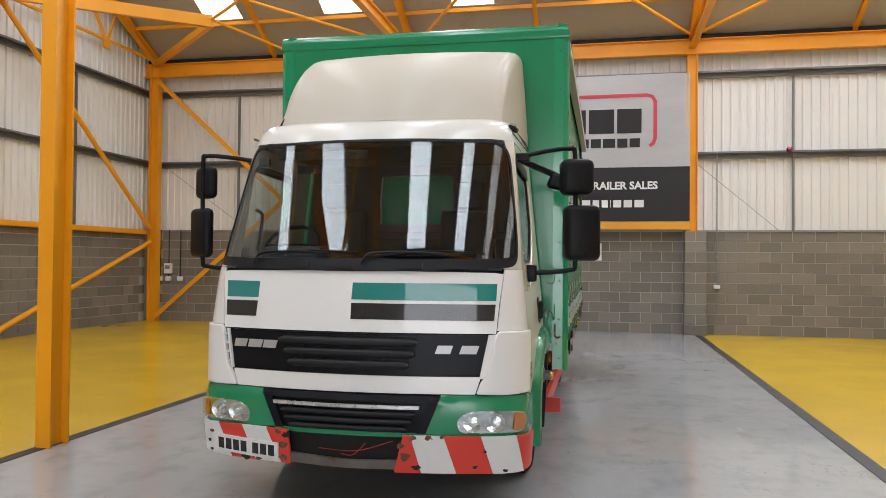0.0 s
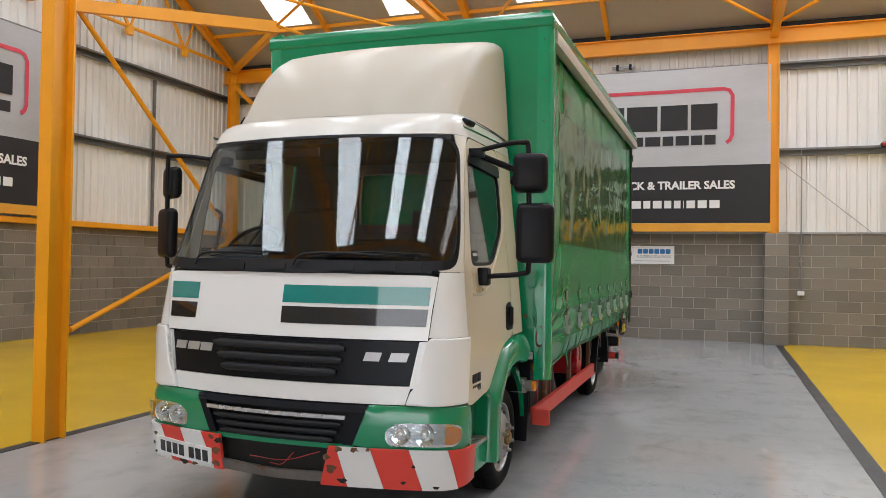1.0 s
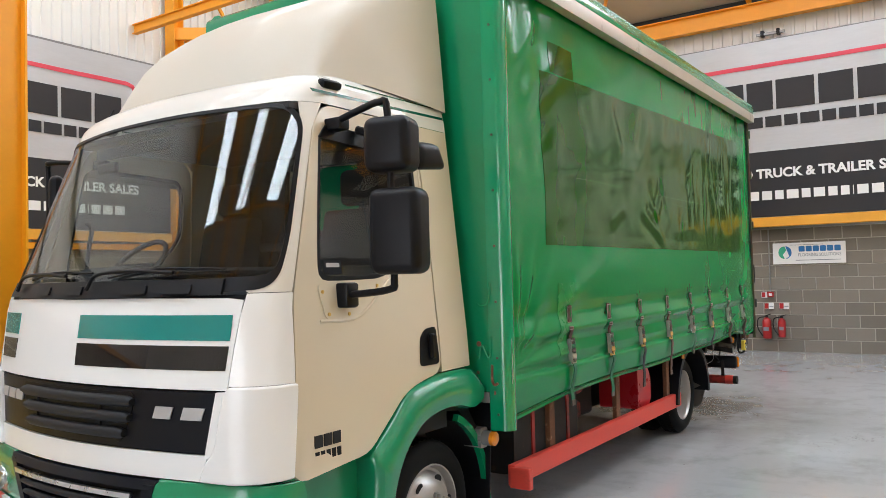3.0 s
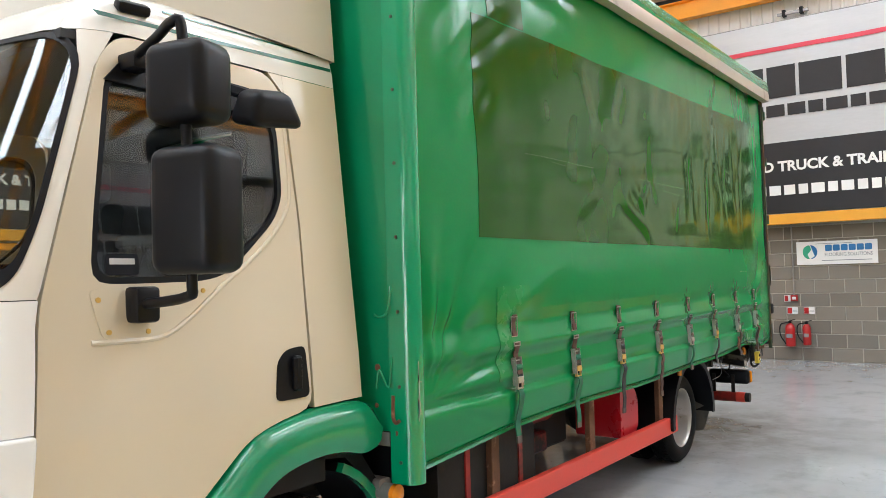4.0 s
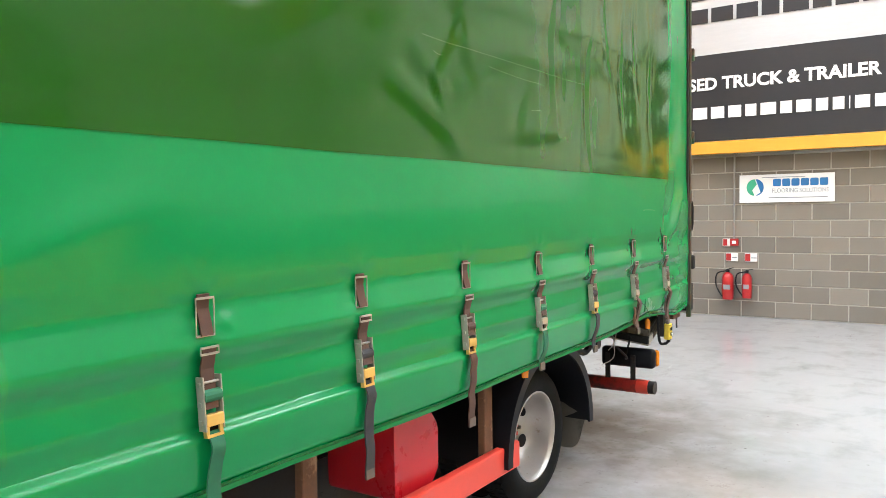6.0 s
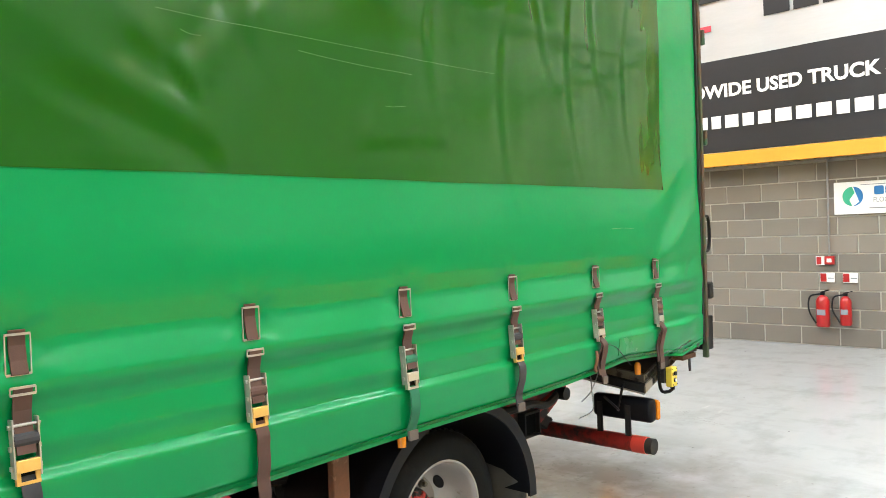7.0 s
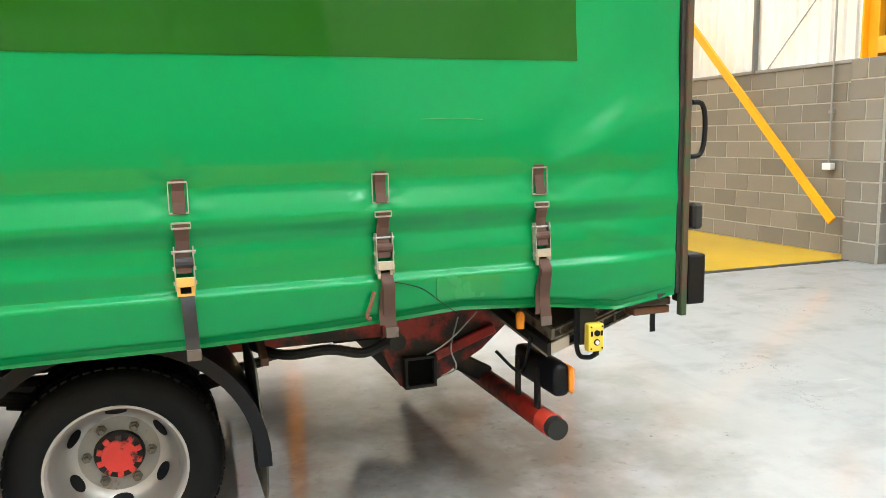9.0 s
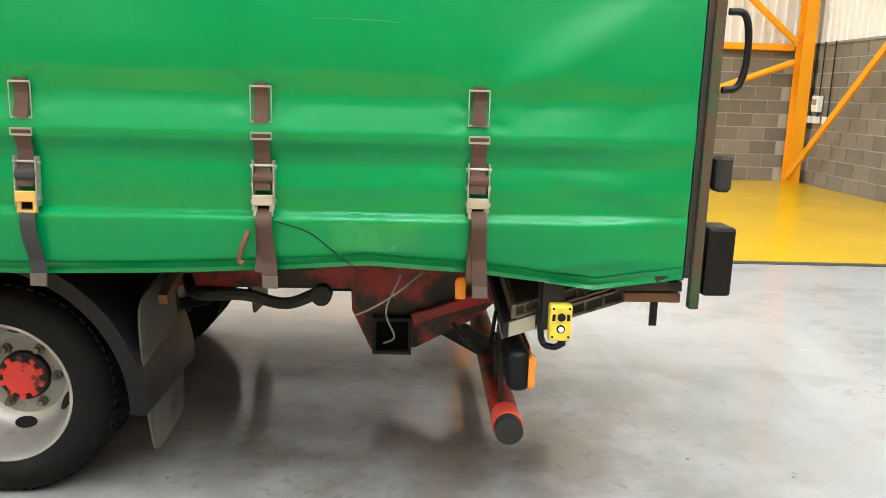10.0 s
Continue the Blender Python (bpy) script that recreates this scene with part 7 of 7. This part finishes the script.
def wheel(name, y, x_face, sg, rear):
    """One road wheel: tyre, rim, nuts and hub. x_face: its outer face; sg: the side that it looks to."""
    R, W = 0.385, 0.21
    prof = [(0.034, 0.236), (0.012, 0.25), (0.0, 0.268), (-0.010, 0.298), (-0.008, 0.333), (0.010, 0.36), (0.026, 0.373), (0.040, R - 0.005), (0.06, R), (W - 0.06, R), (W - 0.04, R - 0.006), (W - 0.02, 0.36), (W, 0.30), (W - 0.012, 0.245)]
    c = (x_face, y, R)
    tyre = part("tyre", lathe([(-sg * a, r) for a, r in prof], 64, "x", c, caps=False), M_RUBBER, truck, "worn black tyre", True)
    lug = bmesh.new()
    for k in range(60):
        q = 2 * math.pi * k / 60
        for a, b, sh in ((0.045, 0.09, 0.0), (W - 0.09, W - 0.045, 0.05)):
            box(-sg * b, -sg * a, -0.013, 0.013, R - 0.004, R + 0.004, m=Matrix.Translation(c) @ Matrix.Rotation(q + sh, 4, "X"), into=lug)
    tagged(part("tread", lug, M_RUBBER, tyre), kind="stuff")
    if rear:
        rim = [(0.022, 0.254), (0.007, 0.254), (0.007, 0.245), (0.018, 0.237), (0.034, 0.232), (0.08, 0.225), (0.125, 0.215), (0.15, 0.203), (0.172, 0.190), (0.193, 0.170), (0.200, 0.150), (0.201, 0.0)]
        face, hub_r, nut_r = 0.201, 0.066, 0.118
    else:
        rim = [(0.022, 0.254), (0.007, 0.254), (0.007, 0.245), (0.02, 0.237), (0.05, 0.23), (0.055, 0.215), (0.02, 0.19), (-0.01, 0.15), (-0.03, 0.12), (-0.03, 0.0)]
        face, hub_r, nut_r = -0.03, 0.058, 0.095
    rm = part("rim", lathe([(-sg * a, r) for a, r in rim[:11 if rear else 6]], 56, "x", c, caps=False), M_RIM, truck, "silver steel wheel rim", True)
    part("dish", lathe([(-sg * a, r) for a, r in rim[10 if rear else 5:]], 56, "x", c, caps=False), M_DISH if rear else M_RIM, rm, "dull steel wheel dish" if rear else "", True)
    for k in range(6):
        q = math.pi / 3 * k + (math.pi / 6 if rear else 0.1)
        cy, cz = y + math.cos(q) * 0.18, R + math.sin(q) * 0.18
        fx = x_face - sg * ((0.180 if rear else 0.012))
        hole = lathe([(0.0, 0.0), (0.0, 1.0), (sg * 0.004, 1.0)], 16, "x", (0, 0, 0))
        hole.transform(Matrix.Translation((fx + sg * 0.003, cy, cz)) @ Matrix.Rotation(q, 4, "X") @ Matrix.Rotation(-sg * (radians(50) if rear else 0), 4, "Z") @ Matrix.Diagonal((1, 0.024 if rear else 0.02, 0.04 if rear else 0.033, 1)))
        part("hand_hole", hole, M_BLACK, rm, "dark hand hole")
        q += math.pi / 6
        ny, nz = y + math.cos(q) * nut_r, R + math.sin(q) * nut_r
        fx = x_face - sg * face
        part("wheel_nut", lathe([(0, 0.0), (0, 0.020), (sg * 0.016, 0.019), (sg * 0.017, 0.013), (sg * 0.036, 0.012), (sg * 0.038, 0.0)], 6, "x", (fx, ny, nz)), M_NUT if rear else M_ZINC, rm)
    fx = x_face - sg * face
    if rear:
        hub = part("hub", lathe([(0, 0.0), (0, 0.095), (sg * 0.02, 0.091), (sg * 0.03, 0.078), (sg * 0.031, 0.0)], 32, "x", (fx, y, R)), M_DARK, rm, "greasy dark hub flange", True)
        part("hub_face", lathe([(sg * 0.026, 0.0), (sg * 0.026, 0.066), (sg * 0.04, 0.063), (sg * 0.044, 0.045), (sg * 0.046, 0.02), (sg * 0.046, 0.0)], 28, "x", (fx, y, R)), M_HUBRED, rm, "red painted hub face", True)
    else:
        hub = part("hub", lathe([(0, 0.0), (0, hub_r), (sg * 0.022, hub_r - 0.006), (sg * 0.026, 0.04), (sg * 0.034, 0.036), (sg * 0.036, 0.0)], 28, "x", (fx, y, R)), M_HUBRUST, rm, "rusty brass coloured hub", True)
    if rear:
        for k in range(10):
            q = 2 * math.pi * k / 10
            box(sg * 0.022, sg * 0.038, -0.011, 0.011, 0.06, 0.084, m=Matrix.Translation((fx, y, R)) @ Matrix.Rotation(q, 4, "X")).to_mesh(me := bpy.data.meshes.new("hub_tooth"))
            part("hub_tooth", me, M_HUBRED, rm)


for sg in (1, -1):
    wheel("front", 6.40, CX + sg * 1.035, sg, False)
    wheel("rear", 10.97, CX + sg * 1.02, sg, True)
    wheel("rear", 10.97, CX + sg * 0.76, sg, True)
    # rear mudguard, flaps
    arc = []
    for k in range(37):
        q = radians(-2 + 184 * k / 36)
        arc.append((10.97 + 0.548 * math.cos(q), 0.385 + 0.54 * math.sin(q)))
    arc2 = [(10.97 + (y - 10.97) * 0.965, 0.385 + (z - 0.385) * 0.965) for y, z in reversed(arc)]
    part("mudguard", prism(arc + arc2, "x", CX + sg * 0.55, CX + sg * 1.12), M_BLACK, truck, "black plastic rear mudguard", True)
    part("mudguard_lip", prism([(10.97 + (y - 10.97) * 1.0, 0.385 + (z - 0.385) * 1.0) for y, z in arc] + [(10.97 + (y - 10.97) * 0.905, 0.385 + (z - 0.385) * 0.905) for y, z in reversed(arc)], "x", CX + sg * 1.12, CX + sg * 1.135), M_BLACK, truck, "", True)
    flap = rounded([(0.66, 0.19), (1.03, 0.17), (1.10, 0.42), (1.06, 0.74), (0.66, 0.80)], 0.07)
    part("mudflap", sheet(flap, lambda u, v, o: (CX + sg * u, 11.50 - 0.02 * (1.1 - u) + 0.012 * math.sin(v * 6) + o, v), 0.008, 0.1), M_FLAP, truck, "dusty grey mudflap", True)
    part("mudguard_stay", bar((CX + sg * 0.6, 11.53, 0.83), (CX + sg * 0.95, 11.53, 0.72), 0.03, 0.035), M_RUST, truck, "rusty mudguard stay")
    # springs
    for k in range(4):
        part("spring_leaf", tube(bend([(CX + sg * 0.5, 10.3 + 0.08 * k, 0.62 - 0.03 * k), (CX + sg * 0.5, 10.97, 0.52 - 0.02 * k), (CX + sg * 0.5, 11.65 - 0.08 * k, 0.62 - 0.03 * k)]), 0.016, 6), M_DARK, truck, "dark leaf spring", True)
part("rear_axle", cyl((CX - 0.8, 10.97, 0.385), (CX + 0.8, 10.97, 0.385), 0.08, 16), M_DARK, truck, "dark rear axle", True)
part("differential", lathe([(-0.2, 0.0), (-0.18, 0.12), (0.0, 0.2), (0.18, 0.12), (0.2, 0.0)], 20, "x", (CX, 10.97, 0.385)), M_DARK, truck, "", True)
part("front_axle", cyl((CX - 0.85, 6.40, 0.385), (CX + 0.85, 6.40, 0.385), 0.06, 12), M_DARK, truck)
part("front_beam", box(CX - 0.9, CX + 0.9, 5.15, 5.3, 0.36, 0.55), M_DARK, truck)
part("anti_roll_bar", tube(bend([(CX + 0.55, 11.5, 0.70), (CX + 0.85, 11.62, 0.715), (CX + 0.9, 11.8, 0.73), (CX + 0.9, 11.95, 0.70), (CX + 0.9, 12.08, 0.75)], 5), 0.022, 8), M_DARK, truck, "dark bent anti-roll bar", True)
part("shackle", lathe([(-0.03, 0.024), (-0.03, 0.036), (0.03, 0.036), (0.03, 0.024)], 16, "x", (CX + 0.92, 12.08, 0.742)), M_DARK, truck, "", True)
for y in (7.03, 10.62, 12.56):
    part("side_marker", lathe([(0, 0.0), (0, 0.018), (0.055, 0.02), (0.07, 0.012), (0.075, 0.0)], 14, "z", (CX + 1.13, y, 0.80 if y < 12 else 0.795)), M_AMBER, truck, "small amber side marker", True)

# tail lift and under-run bar
for u in (0.44, -0.48):
    part("lift_bracket", prism([(12.14, 0.88), (12.86, 0.88), (12.79, 0.64), (12.66, 0.53), (12.42, 0.40), (12.23, 0.39), (12.15, 0.56)], "x", CX + u, CX + u + 0.035), M_REDDIRTY, truck, "dirty red tail-lift mounting plate")
hol = bmesh.new()
for y0, y1, z0, z1 in ((12.24, 12.40, 0.385, 0.398), (12.24, 12.40, 0.527, 0.54), (12.24, 12.253, 0.398, 0.527), (12.387, 12.40, 0.398, 0.527)):
    box(CX - 0.5, CX + 0.53, y0, y1, z0, z1, into=hol)
part("cross_tube", hol, M_DARK, truck, "square steel cross tube with open end")
part("cross_tube_core", box(CX - 0.48, CX + 0.44, 12.255, 12.385, 0.40, 0.525), M_DARK, truck)
# black plug just inside the mouth, painted shade of the hollow tube
part("tube_mouth", box(CX + 0.478, CX + 0.50, 12.2535, 12.3865, 0.3985, 0.5265), M_VOID, truck, "black plug for the shade inside the open tube end")
part("lift_ram", cyl((CX + 0.3, 12.0, 0.74), (CX + 0.3, 12.7, 0.62), 0.045, 14), M_DARK, truck, "dark lift ram", True)
part("lift_pump_box", box(CX - 0.3, CX + 0.2, 11.95, 12.25, 0.56, 0.84, 0.02), M_DARK, truck)
part("under_run_bar", cyl((CX - 1.12, 12.745, 0.322), (CX + 1.06, 12.745, 0.322), 0.052, 20), M_REDDIRTY, truck, "scuffed red tubular under-run bar", True)
# light on the bar's end, put in as a sleeve of brighter red
part("bar_end", cyl((CX + 0.99, 12.745, 0.322), (CX + 1.08, 12.745, 0.322), 0.0535, 20), M_RED, truck, "bar end in brighter red for the light on it", True)
part("bar_cap", cyl((CX + 1.06, 12.745, 0.322), (CX + 1.125, 12.745, 0.322), 0.049, 20), M_DARK, truck, "dark rusty bar cap", True)
for u in (-0.34, 0.34):
    part("bar_arm", bar((CX + u, 12.3, 0.60), (CX + u, 12.75, 0.35), 0.06, 0.09, 0.01), M_DARK, truck, "dark under-run bar arm")
for u in (0.50, -0.54):
    part("lift_arm", bar((CX + u, 12.40, 0.53), (CX + u, 12.72, 0.64), 0.03, 0.05, 0.006), M_REDCHASSIS, truck, "red tail-lift arm")
for sg in (1, -1):
    tl = part("tail_lamp", box(-0.21, 0.21, -0.04, 0.04, -0.075, 0.075, 0.03, 3, m=pose(CX + sg * 0.91, 12.77, 0.535)), M_BLACK, truck, "black tail lamp cluster", True)
    part("lens", box(-0.19, 0.12, 0.038, 0.05, -0.06, 0.06, 0.01, m=pose(CX + sg * 0.91, 12.77, 0.535)), M_REDLENS, tl, "red lens")
    part("lens", box(-0.035, 0.05, 0.03, 0.055, -0.062, 0.062, 0.012, m=pose(CX + sg * 1.085, 12.77, 0.535)), M_AMBER, tl, "amber lens")
    for u in (0.76, 0.96):
        part("lamp_bracket", box(CX + sg * u - 0.018, CX + sg * u + 0.018, 12.72, 12.735, 0.37, 0.56), M_DARK, tl)
part("lamp_cable", tube(bend([(CX + 0.9, 12.55, 0.64), (CX + 0.95, 12.62, 0.56), (CX + 0.92, 12.68, 0.55), (CX + 0.95, 12.7, 0.7)]), 0.008, 6), M_BLACK, truck, "", True)
for pts in (((0.97, 12.20, 0.68), (0.98, 12.26, 0.71), (0.97, 12.34, 0.76), (0.95, 12.44, 0.84)), ((0.88, 12.30, 0.55), (0.95, 12.34, 0.60), (0.97, 12.31, 0.70), (0.93, 12.36, 0.82))):
    part("loose_cable", tube(bend([(CX + p[0], p[1], p[2]) for p in pts]), 0.0035, 6), M_GALV, truck, "loose grey cable", True)


def tilt(bm, sg):
    """Lays a piece of the half-folded platform on its slope."""
    for v in bm.verts:
        v.co.z += 0.645 + 0.34 * (v.co.y - 12.72) + 0.12 * (1.085 - v.co.x)
        v.co.x = CX + sg * v.co.x
    bmesh.ops.recalc_face_normals(bm, faces=bm.faces)
    return bm


for sg in (1, -1):
    deck = part("lift_platform", tilt(box(0.02, 1.075, 12.73, 13.16, 0.006, 0.042), sg), M_DARKWOOD, truck, "dark ribbed folded tail-lift platform")
    part("platform_lip", tilt(box(0.02, 1.085, 12.712, 12.73, 0.0, 0.056), sg), M_DARK, deck)
    part("platform_tread", tilt(box(0.02, 1.085, 12.709, 12.7115, 0.0, 0.010), sg), M_ALU, deck, "pale worn edge")
    for k in range(7):
        part("platform_rib", tilt(box(0.03, 1.07, 12.755 + 0.056 * k, 12.778 + 0.056 * k, 0.042, 0.052), sg), M_DARK, deck)
    # the side channel: an alloy extrusion, cleaner at its front
    part("platform_edge", tilt(box(1.075, 1.085, 12.731, 12.82, 0.0, 0.05), sg), M_ALU, deck, "pale alloy platform edge")
    for z0, z1 in ((0.0, 0.009), (0.041, 0.05)):
        part("platform_edge", tilt(box(1.075, 1.085, 12.82, 13.16, z0, z1), sg), M_RUSTALU, deck, "grimy alloy channel")
    part("platform_slot", tilt(box(1.075, 1.077, 12.82, 13.16, 0.009, 0.041), sg), M_BLACK, deck, "dark slot")
    for k in range(5):
        part("platform_web", tilt(box(1.075, 1.084, 12.86 + 0.062 * k, 12.868 + 0.062 * k, 0.009, 0.041), sg), M_RUSTALU, deck)
    # the upper leaf, folded back on the lower one
    leaf = part("lift_platform", tilt(box(0.02, 1.062, 12.755, 13.16, 0.058, 0.098), sg), M_DARKWOOD, truck, "grimy upper leaf of the folded platform")
    part("platform_lip", tilt(box(0.02, 1.07, 12.74, 12.755, 0.054, 0.102), sg), M_RUSTALU, leaf)
    for z0, z1 in ((0.054, 0.062), (0.094, 0.102)):
        part("platform_edge", tilt(box(1.062, 1.078, 12.755, 13.16, z0, z1), sg), M_RUSTALU, leaf, "grimy alloy channel")
    for k in range(4):
        ring = [(12.80 + 0.088 * k + 0.017 * math.cos(q), 0.078 + 0.017 * math.sin(q)) for q in [0.5 + 5.3 * j / 10 for j in range(11)]]
        part("platform_web", tilt(tube([(1.068, y, z) for y, z in ring], 0.0035, 6), sg), M_RUSTALU, leaf)
pend = part("control_pendant", box(-0.022, 0.022, -0.037, 0.037, -0.060, 0.062, 0.008, 2, m=pose(CX + 1.18, 12.885, 0.735)), M_YBOX, truck, "yellow tail-lift control box")
part("button", cyl((CX + 1.2, 12.885, 0.757), (CX + 1.21, 12.885, 0.757), 0.013, 14), M_BLACK, pend)
part("button_collar", cyl((CX + 1.2, 12.885, 0.717), (CX + 1.206, 12.885, 0.717), 0.014, 14), M_BLACK, pend)
part("button", cyl((CX + 1.2, 12.885, 0.717), (CX + 1.211, 12.885, 0.717), 0.009, 14), M_SIGN, pend, "white push button")
for dy in (-0.024, 0.024):
    part("marking", box(CX + 1.2, CX + 1.204, 12.885 + dy - 0.005, 12.885 + dy + 0.005, 0.744, 0.766), M_BLACK, pend)
    for z in (0.785, 0.69):
        part("screw", cyl((CX + 1.2, 12.885 + dy * 1.1, z), (CX + 1.2045, 12.885 + dy * 1.1, z), 0.004, 8), M_BLACK, pend)
part("gland", cyl((CX + 1.18, 12.895, 0.678), (CX + 1.18, 12.895, 0.655), 0.014, 10), M_BLACK, pend)
part("pendant_cable", tube(bend([(CX + 1.18, 12.895, 0.658), (CX + 1.16, 12.87, 0.642), (CX + 1.13, 12.835, 0.665), (CX + 1.12, 12.83, 0.85)]), 0.011, 8), M_BLACK, truck, "black pendant cable", True)
part("pendant_bracket", box(CX + 1.12, CX + 1.158, 12.83, 12.9, 0.70, 0.88), M_DARK, truck)
part("hanging_strap_end", ribbon([(CX + 1.15, 13.2, 0.82), (CX + 1.15, 13.2, 0.76), (CX + 1.152, 13.2, 0.72)], 0.025), M_BLACK, truck, "short black strap end")
part("rear_corner_rollers", cyl((CX + 1.15, 13.2, 0.90), (CX + 1.215, 13.2, 0.90), 0.025, 10), M_DARK, truck)


# ---- blockwork ----
BLOCK_L, JOINT = 0.492, 0.018


def block_mesh(w, h, d):
    bm = box(-w / 2, w / 2, -d, 0.0, -h / 2, h / 2)
    es = [e for e in bm.edges if all(abs(v.co.y + d) < 1e-6 for v in e.verts)]
    bmesh.ops.bevel(bm, geom=es, offset=0.003, segments=1, affect="EDGES")
    me = bpy.data.meshes.new("block")
    bm.to_mesh(me)
    bm.free()
    me.materials.append(M_BLOCK)
    return me


wall_n = solo("block_wall_north", box(XL - 0.2, XR + 0.2, YF - 0.03, YF + 0.2, 0.0, WALL_TOP - 0.006), M_MORTAR, "grey concrete block wall with pale mortar joints", "wall", kind="structure")
wall_w = solo("block_wall_west", box(XL - 0.2, XL + 0.03, YB, YF - 0.04, 0.0, WALL_TOP - 0.006), M_MORTAR, "grey concrete block wall with pale mortar joints", "wall", kind="structure")
wall_e = solo("block_wall_east", box(XR - 0.03, XR + 0.2, YB, YF - 0.04, 0.0, WALL_TOP - 0.006), M_MORTAR, "grey concrete block wall with pale mortar joints", "wall", kind="structure")
FULL = block_mesh(BLOCK_L - JOINT, COURSE - JOINT, 0.008)
HALF = block_mesh(BLOCK_L / 2 - JOINT, COURSE - JOINT, 0.008)
rng = random.Random(4)
far = bmesh.new()
far_sides = bmesh.new()


def far_block(bm, m, w):
    box(-w / 2, w / 2, -0.008 - rng.uniform(0, 0.002), 0.0, -(COURSE - JOINT) / 2, (COURSE - JOINT) / 2, m=m, into=bm)


for row in range(10):
    z = COURSE * (row + 0.5)
    for k in range(-26, 26):
        x = -1.0 + (k + 0.5 * (row % 2)) * BLOCK_L
        if x < XL + 0.3 or x > XR - 0.3:
            continue
        m = pose(x, YF - 0.03, z)
        if -9.2 < x < 5.4:
            ob = new("block", FULL)
            ob.parent = wall_n
            ob.matrix_basis = pose(x, YF - 0.03 - rng.uniform(0, 0.002), z)
        else:
            far_block(far, m, BLOCK_L - JOINT)
    for k in range(0, 60):
        y = YB + 0.3 + (k + 0.5 * (row % 2)) * BLOCK_L
        if y > YF - 0.35:
            break
        far_block(far_sides, pose(XL + 0.03, y, z, 0, 0, 90), BLOCK_L - JOINT)
        far_block(far_sides, pose(XR - 0.03, y, z, 0, 0, -90), BLOCK_L - JOINT)
tagged(part("blocks", far, M_BLOCKJ, wall_n), kind="stuff")
tagged(part("blocks", far_sides, M_BLOCKJ, wall_w), kind="stuff")
for x in (2.21, -4.6, 8.98):
    pier = solo("block_pier", box(x - 0.24, x + 0.24, YF - 0.36, YF - 0.05, 0.0, WALL_TOP - 0.004), M_MORTAR, "concrete block pier against the wall", "pier", "block piers", "structure")
    for row in range(10):
        z = COURSE * (row + 0.5)
        if row % 2:
            for dx in (-0.123, 0.123):
                ob = new("block", HALF)
                ob.parent = pier
                ob.matrix_basis = pose(x + dx, YF - 0.36, z)
        else:
            ob = new("block", FULL)
            ob.parent = pier
            ob.matrix_basis = pose(x, YF - 0.36, z)
        for sx in (-1, 1):
            ob = new("block", HALF)
            ob.parent = pier
            ob.matrix_basis = pose(x + sx * 0.24, YF - 0.2, z, 0, 0, sx * 90)
